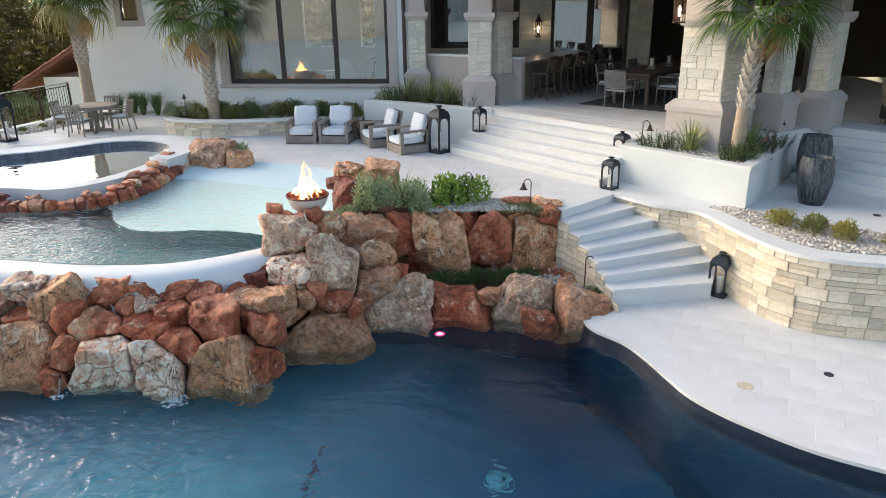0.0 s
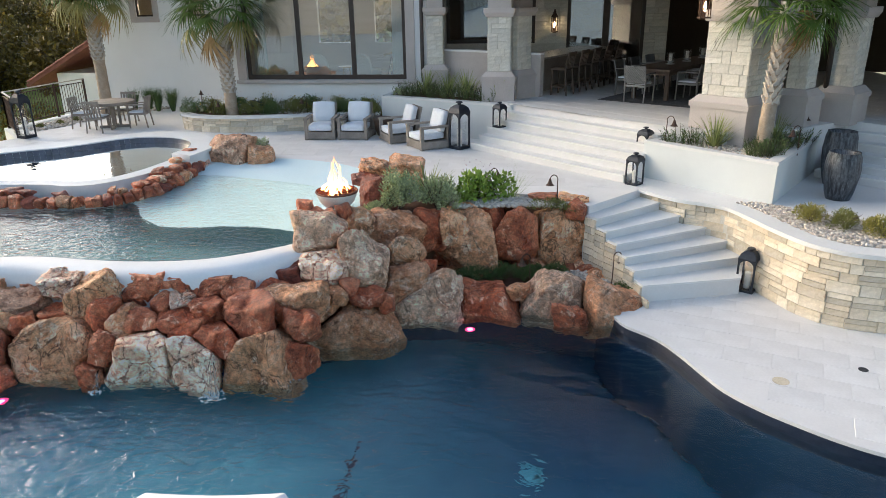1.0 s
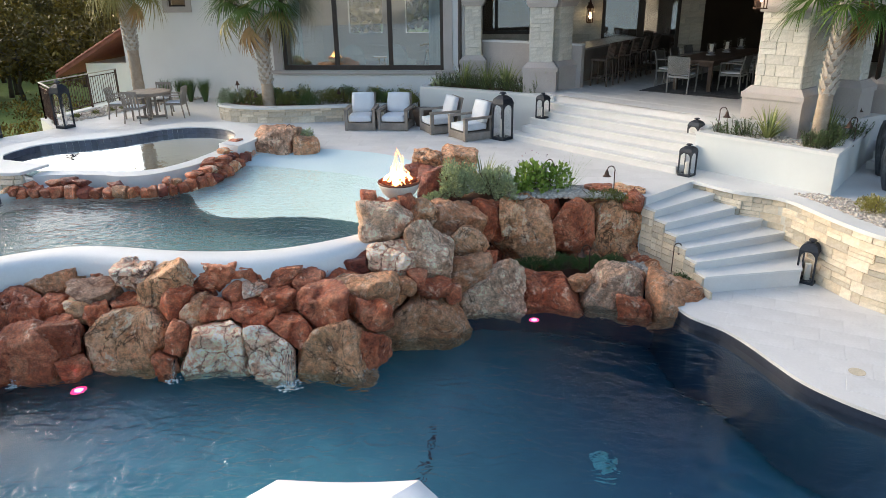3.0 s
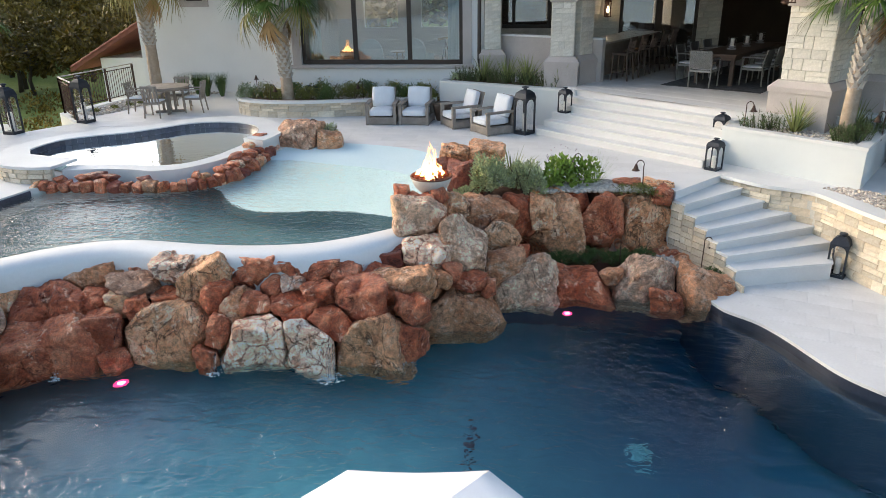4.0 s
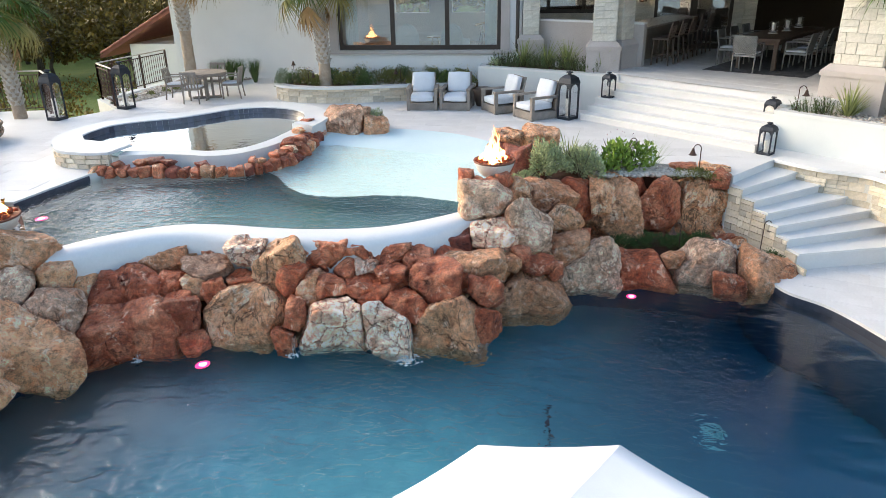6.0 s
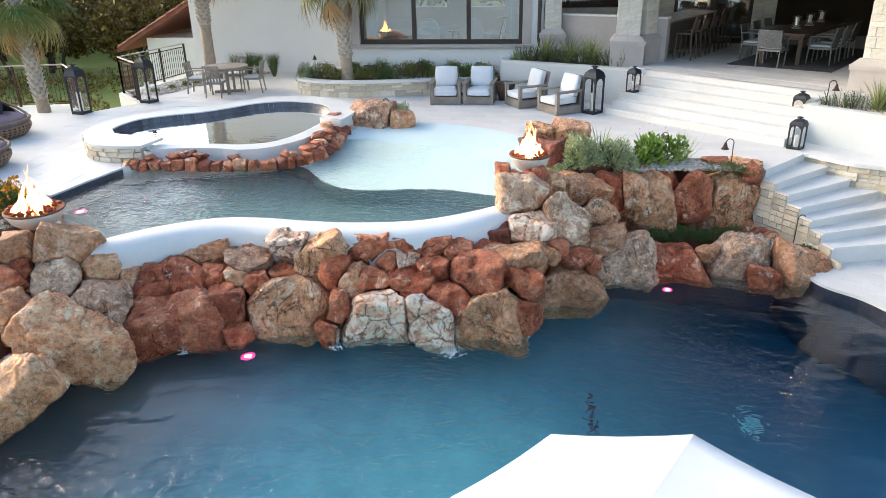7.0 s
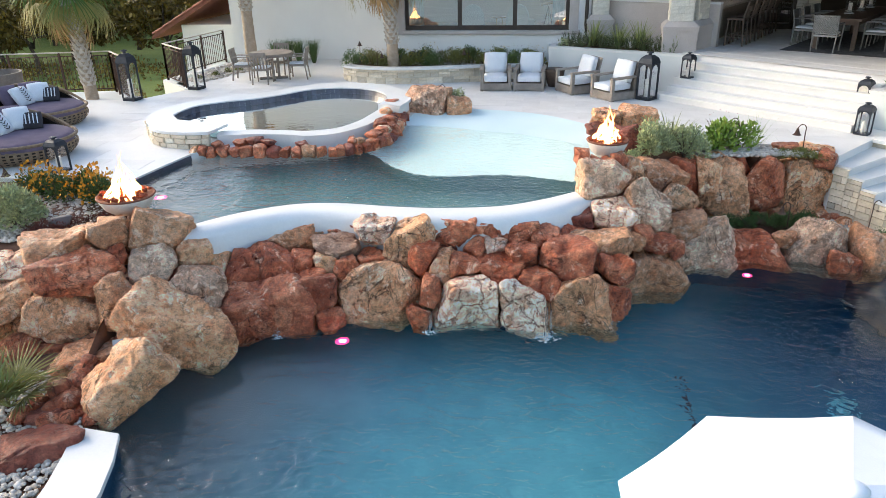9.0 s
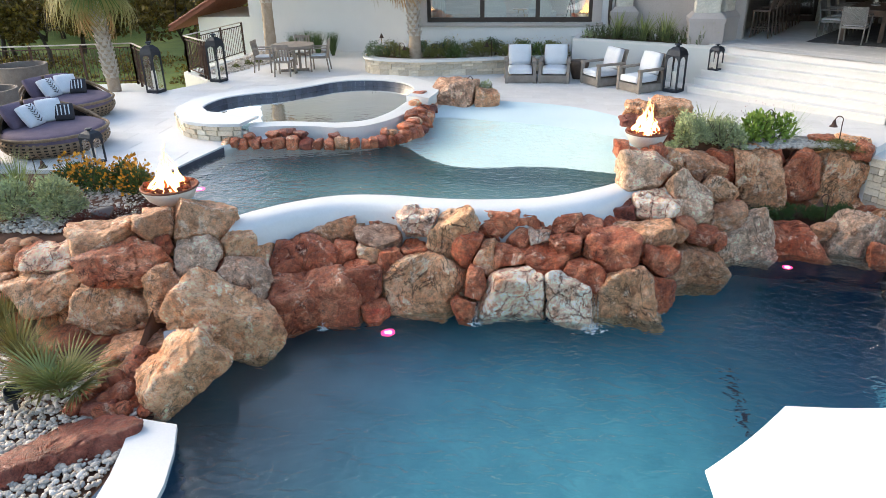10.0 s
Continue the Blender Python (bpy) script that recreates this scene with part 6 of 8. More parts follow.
for k in range(13):
    az, el = rng.uniform(0, 6.28), rng.uniform(0.35, 1.2)
    d = Vector((math.cos(az) * math.cos(el), math.sin(az) * math.cos(el), math.sin(el)))
    bm = tube(bmesh.new(), [(0, 0, 0), d * 0.3], 0.008, 5)
    side = Vector((0, 0, 1)).cross(d).normalized()
    m = Matrix((d, side, d.cross(side))).transposed().to_4x4()
    m.translation = d * 0.3
    fan(bm, m, 0.55, 20, rng, 0.12, 2.4)
    part("frond", bm, YUCCA if k % 2 else PALMOLD, pt)

# ---- pebbles ----
def pebbles(name, poly, z, n, seed, label, size=(0.025, 0.055), zf=None):
    rng = random.Random(seed)
    P = [Vector(p) for p in poly]
    x0, x1 = min(p.x for p in P), max(p.x for p in P)
    y0, y1 = min(p.y for p in P), max(p.y for p in P)

    def inside(x, y):
        c = False
        for a, b in zip(P, P[1:] + P[:1]):
            if (a.y > y) != (b.y > y) and x < (b.x - a.x) * (y - a.y) / (b.y - a.y) + a.x:
                c = not c
        return c
    verts, faces = [], []
    ico = bmesh.new()
    bmesh.ops.create_icosphere(ico, subdivisions=1, radius=1.0)
    tv = [v.co.copy() for v in ico.verts]
    tf = [[v.index for v in f.verts] for f in ico.faces]
    ico.free()
    k = 0
    while k < n:
        x, y = rng.uniform(x0, x1), rng.uniform(y0, y1)
        if not inside(x, y):
            continue
        s = rng.uniform(*size)
        e = Euler((rng.uniform(-.5, .5), rng.uniform(-.5, .5), rng.uniform(0, 6.28))).to_matrix()
        sc = Vector((s * rng.uniform(0.8, 1.5), s, s * rng.uniform(0.5, 0.8)))
        zz = (zf(x, y) if zf else z) + rng.uniform(0, 0.03)
        b0 = len(verts)
        for v in tv:
            verts.append(tuple(e @ Vector((v.x * sc.x, v.y * sc.y, v.z * sc.z)) + Vector((x, y, zz))))
        faces += [[b0 + i for i in f] for f in tf]
        k += 1
    me = bpy.data.meshes.new(name)
    me.from_pydata(verts, [], faces)
    me.materials.append(GRAVEL)
    for p in me.polygons:
        p.use_smooth = True
    return tagged(new(name, me), label, "pebbles", kind="stuff")


pebbles("pebbles", [tuple(p) for p in offset(wall_line, 0.36)[14:52]] + [(7.5, 10.1), (5.6, 11.0), (4.6, 11.6), (3.7, 12.3), (3.4, 12.3)], 0.0, 5200, 1, "grey river pebbles along the curved wall", size=(0.015, 0.034))
pebbles("pebbles", [(2.4, 14.05), (3.85, 12.65), (5.0, 14.5), (4.3, 14.9), (3.3, 14.6)], 0.67, 1700, 2, "grey river pebbles in the palm planter", size=(0.014, 0.034))
pebbles("pebbles", [(-1.5, 11.75), (-0.5, 11.9), (0.5, 12.0), (0.7, 12.05), (-0.5, 12.5), (-2.0, 12.55)], -0.015, 2400, 3, "pale river pebbles in the rock garden")
pebbles("pebbles", [(0.3, 11.2), (1.3, 10.6), (1.5, 10.75), (0.75, 11.75), (0.2, 11.6)], -1.13, 420, 4, "pale river pebbles beside the steps")
pebbles("pebbles", [(-12.8, 7.5), (-10.1, 7.5), (-10.0, 8.2), (-10.9, 9.4), (-12.8, 9.5)], -0.15, 3200, 5, "grey river pebbles of the garden bed", size=(0.018, 0.042), zf=lambda x, y: -0.24 + 0.09 * (y - 7.5))
pebbles("pebbles", [(-11.8, 3.4), (-9.1, 3.4), (-9.15, 4.5), (-9.35, 5.2), (-10.0, 5.9), (-11.8, 6.2)], -1.28, 3600, 6, "grey river pebbles above the pool coping", size=(0.018, 0.042))
pebbles("pebbles", [(-14.6, 18.6), (-13.9, 18.3), (-13.0, 21.0), (-12.0, 22.6), (-14.4, 22.6)], 0.005, 1200, 7, "tan gravel bed beside the terrace")
pebbles("pebbles", [(-9.5, 19.5), (-4.4, 19.3), (-4.4, 19.9), (-8.8, 19.9)], 0.34, 500, 8, "grey pebbles in the curved planter")

# ---- fire bowls ----
CERAMIC = surf("white_concrete_bowl", (0.60, 0.56, 0.50), (0.68, 0.65, 0.59), 3, 0.6, 0.1, 50)
RUSTRIM = surf("rusty_steel_rim", (0.16, 0.06, 0.035), (0.24, 0.1, 0.06), 9, 0.7, 0.2, 60, metal=0.3)
LAVA = surf("lava_rock", (0.12, 0.03, 0.015), (0.3, 0.07, 0.03), 12, 0.9, 0.5, 50, vary=0.4, island=True)


def flame_mat():
    m = bpy.data.materials.new("gas_flame")
    m.use_nodes = True
    nt = m.node_tree
    b = nt.nodes["Principled BSDF"]
    tc = nt.nodes.new("ShaderNodeTexCoord")
    sp = nt.nodes.new("ShaderNodeSeparateXYZ")
    nt.links.new(tc.outputs["Object"], sp.inputs[0])
    c = ramp(nt, sp.outputs[2], [(0.0, (1.0, 0.36, 0.07)), (0.3, (1.0, 0.6, 0.22)), (0.6, (1.0, 0.42, 0.1)), (0.9, (1.0, 0.25, 0.05))])
    nt.links.new(c, b.inputs["Emission Color"])
    b.inputs["Emission Strength"].default_value = 2.6
    b.inputs["Base Color"].default_value = (0.8, 0.4, 0.1, 1)
    return m


FLAME = flame_mat()


def fire_bowl(x, y, zr, r, h, seed, fh, label):
    rng = random.Random(seed)
    fb = thing("fire_bowl", pose(x, y, zr - h), label, "fire bowl", "fire bowls")
    part("bowl", lathe(bmesh.new(), [(0.0, 0), (r * 0.55, 0.0), (r * 0.8, h * 0.3), (r * 0.95, h * 0.72), (r, h * 0.93), (r * 0.97, h * 0.95), (r * 0.9, h * 0.8), (0.0, h * 0.72)], 40), CERAMIC, fb, smooth=True)
    part("rim", lathe(bmesh.new(), [(r * 1.0, h * 0.88), (r * 1.025, h * 0.94), (r * 1.0, h), (r * 0.94, h * 0.98), (r * 0.93, h * 0.86), (r * 0.9, h * 0.8)], 40), RUSTRIM, fb, "rust-coloured steel rim", smooth=True)
    bm = bmesh.new()
    for k in range(90):
        a, q = rng.uniform(0, 6.28), r * 0.88 * math.sqrt(rng.random())
        bmesh.ops.create_icosphere(bm, subdivisions=1, radius=rng.uniform(0.02, 0.04), matrix=pose(q * math.cos(a), q * math.sin(a), h * 0.86 + rng.uniform(0, 0.05), rng.uniform(0, 90), 0, rng.uniform(0, 90)) @ Matrix.Diagonal((1.2, 0.9, 0.8, 1)))
    part("lava_rock", bm, LAVA, fb, "glowing red-brown lava rocks")
    for k in range(38):
        bm = bmesh.new()
        a, q = rng.uniform(0, 6.28), r * 0.8 * math.sqrt(rng.random())
        L = fh * (1 - 0.85 * (q / r)) * rng.uniform(0.25, 1.1)
        bx, by = q * math.cos(a), q * math.sin(a)
        ph = rng.uniform(0, 6)
        rr = rng.uniform(0.014, 0.04) * r / 0.35
        rings = []
        for i in range(9):
            t = i / 8
            w = rr * (math.sin(math.pi * min(1, t * 0.9 + 0.13)) ** 0.8) * (1 - t * 0.6)
            cx = bx * (1 - 0.55 * t) + 0.05 * math.sin(ph + t * 6) * t
            cy = by * (1 - 0.55 * t) + 0.04 * math.cos(ph * 1.7 + t * 5) * t
            rings.append([bm.verts.new((cx + w * math.cos(6.283 * j / 7), cy + w * math.sin(6.283 * j / 7), h * 0.85 + L * t)) for j in range(7)])
        for p, q2 in zip(rings, rings[1:]):
            for j in range(7):
                bm.faces.new((p[j], p[(j + 1) % 7], q2[(j + 1) % 7], q2[j]))
        bm.faces.new(rings[-1])
        part("flame", bm, FLAME, fb, smooth=True)


fire_bowl(-3.31, 10.72, 0.555, 0.335, 0.27, 1, 0.75, "white fire bowl burning on the boulders above the weir")
fire_bowl(-10.1, 7.9, 0.40, 0.385, 0.25, 2, 0.72, "white fire bowl burning beside the garden bed")

# ---- umbrella ----
FABRIC = surf("white_umbrella_canvas", (0.78, 0.79, 0.80), (0.84, 0.85, 0.86), 2.5, 0.9, 0.15, 200, dist=0.004)
um = thing("umbrella", pose(-2.30, 2.78, -2.54, 0, -4.5, 0), "open white eight-sided pool umbrella", "umbrella")
R, zr, zp = 1.40, 2.65, 3.12
for k in range(8):
    a0, a1 = radians(22.5 + 45 * k), radians(67.5 + 45 * k)
    A, B, C = Vector((R * math.cos(a0), R * math.sin(a0), zr)), Vector((R * math.cos(a1), R * math.sin(a1), zr)), Vector((0, 0, zp))
    bm = bmesh.new()
    rows = []
    for i in range(7):
        t = i / 6
        p, q = A.lerp(C, t), B.lerp(C, t)
        row = []
        for j in range(7):
            s = j / 6
            v = p.lerp(q, s)
            sag = 0.03 * (1 - t) * math.sin(math.pi * s)
            row.append(bm.verts.new(v + Vector((0, 0, -sag * 0.4)) - Vector((v.x, v.y, 0)).normalized() * sag * 0.5))
        rows.append(row)
    for r0, r1 in zip(rows, rows[1:]):
        for j in range(6):
            bm.faces.new((r0[j], r0[j + 1], r1[j + 1], r1[j]))
    lip = [bm.verts.new(v.co + Vector((0, 0, -0.012))) for v in rows[0]]
    for j in range(6):
        bm.faces.new((rows[0][j + 1], rows[0][j], lip[j], lip[j + 1]))
    part("canopy_panel", bm, FABRIC, um, smooth=True)
    part("rib", tube(bmesh.new(), [A * 0.98 + Vector((0, 0, 0.01)), C + Vector((0, 0, -0.05))], 0.012, 6), IRON, um)
part("pole", tube(bmesh.new(), [(0, 0, 0), (0, 0, zp)], 0.025, 12), PLASTER, um)
part("cap", lathe(bmesh.new(), [(0.1, zp - 0.035), (0.06, zp - 0.005), (0.02, zp + 0.012), (0.0, zp + 0.014)], 16), FABRIC, um, smooth=True)
part("base", lathe(bmesh.new(), [(0.3, 0.0), (0.3, 0.06), (0.06, 0.1), (0.05, 0.3)], 20), IRON, um)

# ---- lanterns ----
def lantern(x, y, z, w, h, yaw, label, cols=2):
    ln = thing("lantern", pose(x, y, z, 0, 0, yaw), label, "lantern", "lanterns")
    b = 0.1 * w
    hb = h * 0.76
    part("base", bbox(-w / 2, -w / 2, 0, w / 2, w / 2, 0.06 * h, 0.006), IRON, ln)
    for sx in (-1, 1):
        for sy in (-1, 1):
            part("post", bbox(sx * w / 2 - (b if sx > 0 else 0), sy * w / 2 - (b if sy > 0 else 0), 0.06 * h, sx * w / 2 + (0 if sx > 0 else b), sy * w / 2 + (0 if sy > 0 else b), hb), IRON, ln)
    # arched heads of the four openings
    for k in range(4):
        bm = bmesh.new()
        m = Matrix.Rotation(k * math.pi / 2, 4, 'Z')
        ww = w / 2 - b
        top = hb - 0.01
        pts = []
        for i in range(9):
            a = math.pi * i / 8
            pts.append((ww * math.cos(a), hb - ww * 1.15 + ww * 0.95 * math.sin(a)))
        for (xa, za), (xb, zb) in zip(pts, pts[1:]):
            for yy in (-w / 2 + 0.002, -w / 2 + b * 0.8):
                bm.faces.new([bm.verts.new(m @ Vector(p)) for p in ((xa, yy, za), (xb, yy, zb), (xb, yy, top), (xa, yy, top))])
            bm.faces.new([bm.verts.new(m @ Vector(p)) for p in ((xa, -w / 2 + 0.002, za), (xb, -w / 2 + 0.002, zb), (xb, -w / 2 + b * 0.8, zb), (xa, -w / 2 + b * 0.8, za))])
        part("arch", bm, IRON, ln)
        g = part("pane", bbox(-ww, -w / 2 + b * 0.5, 0.06 * h, ww, -w / 2 + b * 0.5 + 0.004, hb - 0.02), CLEAR, ln)
        g.matrix_local = m
        g.visible_shadow = False
    bm = bmesh.new()
    s = math.sqrt(2)
    prof = [(w * 0.5 * s, hb - 0.02), (w * 0.52 * s, hb), (w * 0.5 * s, hb + 0.02 * h), (w * 0.42 * s, h * 0.86), (w * 0.24 * s, h * 0.91), (w * 0.2 * s, h * 0.92)]
    lathe(bm, prof, 4, Matrix.Rotation(math.pi / 4, 4, 'Z'))
    part("roof", bm, IRON, ln)
    bm = bmesh.new()
    lathe(bm, [(w * 0.12, h * 0.91), (w * 0.12, h * 0.955), (w * 0.24, h * 0.96), (w * 0.2, h * 0.985), (w * 0.03, h * 0.995), (0, h)], 12)
    part("vent_cap", bm, IRON, ln)
    part("candle", lathe(bmesh.new(), [(w * 0.17, 0.06 * h), (w * 0.17, h * 0.42), (w * 0.14, h * 0.425), (0, h * 0.415)], 18), CANDLE, ln, "cream pillar candle", smooth=False)


LL = "black metal lantern with pillar candle"
lantern(-1.9, 16.62, 0, 0.36, 1.12, -40, "tall " + LL + " beside the armchairs")
lp = sn(-12.18, 11.66)
lantern(lp.x, lp.y, 0.47, 0.24, 0.6, -42, "small " + LL + " on the patio steps")
lantern(1.74, 13.5, 0.0, 0.25, 0.62, -40, "small " + LL + " above the steps")
lp = sn(-8.35, 11.95)
lantern(lp.x, lp.y, 0.315, 0.24, 0.62, -42, "small " + LL + " behind the white planter")
lantern(3.32, 11.22, LOW, 0.28, 0.75, -35, LL + " beside the curved wall")
lantern(-13.62, 17.45, 0, 0.34, 1.25, -15, "tall " + LL + " beside the iron railing")
lantern(-14.62, 15.95, 0, 0.34, 1.25, -10, "tall " + LL + " at the terrace edge")
lantern(-12.62, 10.05, 0, 0.26, 0.62, -10, "small " + LL + " beside the round lounger")

# ---- lounge armchairs ----
def cushion(bm, m, w, d, h, puff=0.03):
    r = bmesh.ops.create_cube(bm, size=1.0)
    bmesh.ops.subdivide_edges(bm, edges=[e for e in bm.edges], cuts=5, use_grid_fill=True)
    for v in bm.verts:
        x, y, z = v.co * 2
        k = (1 - x * x * x * x) * (1 - y * y * y * y)
        kk = 1 - 0.06 * abs(x * y)
        c = Vector((x * w / 2 * kk, y * d / 2 * kk, z * (h / 2 - 0.02) + (1 if z > 0 else -1) * puff * k * abs(z)))
        if abs(z) > 0.95 and (abs(x) > 0.95 or abs(y) > 0.95):
            c.x *= 0.975
            c.y *= 0.975
        v.co = m @ c
    return bm


def armchair(m, label):
    ch = thing("armchair", m, label, "armchair", "lounge chairs")
    w, d = 0.78, 0.8
    for sx in (-1, 1):
        x0, x1 = sx * w / 2, sx * (w / 2 - 0.075)
        xa, xb = min(x0, x1), max(x0, x1)
        part("leg", bbox(xa, -d / 2, 0, xb, -d / 2 + 0.085, 0.5, 0.006), TEAK, ch)
        part("leg", bbox(xa, d / 2 - 0.085, 0, xb, d / 2, 0.5, 0.006), TEAK, ch)
        part("armrest", bbox(xa - 0.012, -d / 2 - 0.01, 0.5, xb + 0.012, d / 2, 0.55, 0.006), TEAK, ch)
        part("side_rail", bbox(xa + 0.01, -d / 2 + 0.085, 0.02, xb - 0.01, d / 2 - 0.085, 0.19, 0.004), TEAK, ch)
    part("front_rail", bbox(-w / 2 + 0.075, -d / 2 + 0.01, 0.02, w / 2 - 0.075, -d / 2 + 0.06, 0.2, 0.004), TEAK, ch)
    part("seat_base", bbox(-w / 2 + 0.075, -d / 2 + 0.06, 0.15, w / 2 - 0.075, d / 2, 0.2), TEAK, ch)
    bm = bmesh.new()
    obox(bm, pose(0, d / 2 + 0.02, 0.5, -14, 0, 0), w - 0.16, 0.04, 0.7, 0.006)
    part("back_frame", bm, TEAK, ch)
    part("seat_cushion", cushion(bmesh.new(), pose(0, -0.06, 0.3), w - 0.17, d - 0.12, 0.17), CUSHION, ch, smooth=True)
    part("back_cushion", cushion(bmesh.new(), pose(0, d / 2 - 0.11, 0.62, 74, 0, 0), w - 0.19, 0.52, 0.16), CUSHION, ch, smooth=True)
    return ch


a1 = armchair(pose(-5.57, 17.83, 0, 0, 0, 4), "weathered teak armchair with white cushions on the terrace")
copy_thing(a1, pose(-4.68, 17.86, 0, 0, 0, -4))
copy_thing(a1, pose(-3.5, 17.5, 0, 0, 0, -60))
copy_thing(a1, pose(-2.66, 16.75, 0, 0, 0, -54))
st = thing("side_table", pose(-5.13, 18.08, 0), "small weathered teak side table between armchairs", "side table")
part("top", bbox(-0.16, -0.2, 0.4, 0.16, 0.2, 0.44, 0.005), TEAK, st)
for sx in (-1, 1):
    for sy in (-1, 1):
        part("leg", bbox(sx * 0.14 - 0.02, sy * 0.18 - 0.02, 0, sx * 0.14 + 0.02, sy * 0.18 + 0.02, 0.4), TEAK, st)
part("shelf", bbox(-0.14, -0.18, 0.15, 0.14, 0.18, 0.17), TEAK, st)
single("stool", lathe(bmesh.new(), [(0.16, 0), (0.2, 0.12), (0.25, 0.35), (0.27, 0.44), (0.25, 0.46), (0, 0.46)], 24), DARKWOOD, "dark brown tapered drum stool beside armchair", "stool", smooth=True, m=pose(-4.05, 18.2, 0))

# ---- round dining set ----
def patio_chair(m):
    ch = thing("dining_chair", m, "weathered teak slatted dining chair with pale seat cushion", "chair", "chairs round the terrace table")
    for sx in (-1, 1):
        part("leg", tube(bmesh.new(), [(sx * 0.22, -0.22, 0), (sx * 0.23, -0.23, 0.65)], 0.022, 6), TEAK, ch)
        part("leg", tube(bmesh.new(), [(sx * 0.22, 0.28, 0), (sx * 0.21, 0.22, 0.44), (sx * 0.21, 0.30, 0.86)], 0.022, 6), TEAK, ch)
        part("armrest", bbox(sx * 0.23 - 0.03, -0.27, 0.64, sx * 0.23 + 0.03, 0.26, 0.67, 0.005), TEAK, ch)
    bm = bmesh.new()
    box(bm, -0.22, -0.25, 0.37, 0.22, 0.25, 0.42)
    part("seat", bm, TEAK, ch)
    part("seat_cushion", cushion(bmesh.new(), pose(0, 0, 0.445), 0.43, 0.46, 0.07, 0.012), CUSHION, ch, smooth=True)
    part("top_rail", bbox(-0.23, 0.27, 0.8, 0.23, 0.31, 0.87, 0.005), TEAK, ch)
    for k in range(4):
        xx = -0.13 + 0.087 * k
        bm = bmesh.new()
        obox(bm, pose(xx, 0.265, 0.62, -10, 0, 0), 0.045, 0.016, 0.4)
        part("slat", bm, TEAK, ch)
    return ch


tc_ = (-12.02, 19.02)
p1 = patio_chair(pose(tc_[0] - 0.05, tc_[1] - 0.68, 0, 0, 0, 183))
for a, dx, dy in ((95, -0.82, -0.12), (-82, 0.72, 0.12), (0, -0.05, 0.72)):
    copy_thing(p1, pose(tc_[0] + dx, tc_[1] + dy, 0, 0, 0, a))
tb = thing("dining_table", pose(*tc_, 0), "round weathered teak table on pedestal base", "table")
for k in range(9):
    x0 = -0.6 + 0.1333 * k
    x1 = x0 + 0.128
    bm = bmesh.new()
    pts = []
    for xx in (x0, x0 + 0.043, x0 + 0.086, x1):
        pts.append((xx, -math.sqrt(max(0.36 - xx * xx, 0.0004))))
    for xx in (x1, x0 + 0.086, x0 + 0.043, x0):
        pts.append((xx, math.sqrt(max(0.36 - xx * xx, 0.0004))))
    prism(bm, pts, 0.715, 0.75)
    part("plank", bm, TEAK, tb)
part("apron", lathe(bmesh.new(), [(0.55, 0.66), (0.57, 0.66), (0.6, 0.715), (0.0, 0.715)], 28), TEAK, tb)
for k in range(4):
    m = Matrix.Rotation(k * math.pi / 2 + 0.4, 4, 'Z')
    bm = bmesh.new()
    obox(bm, m @ pose(0.16, 0, 0.36), 0.07, 0.07, 0.62, 0.006)
    obox(bm, m @ pose(0.2, 0, 0.035), 0.4, 0.08, 0.07, 0.006)
    part("leg", bm, TEAK, tb)

# ---- round wicker loungers ----
WICKER = surf("brown_wicker", (0.16, 0.10, 0.055), (0.30, 0.21, 0.13), 14, 0.75, 0.6, 60, dist=0.01)
WICKDARK = surf("dark_wicker_and_gap_shade", (0.02, 0.013, 0.009), (0.035, 0.025, 0.018), 10, 0.9, 0.2, 60)
BLACKPAT = surf("black_patterned_fabric", (0.03, 0.028, 0.032), (0.05, 0.045, 0.05), 9, 0.95, 0.2, 200)


def pillow(parent, m, w, mat, label, name="pillow"):
    ob = part(name, cushion(bmesh.new(), Matrix(), w, w, 0.12, 0.06), mat, parent, label, smooth=True)
    ob.matrix_local = m
    return ob


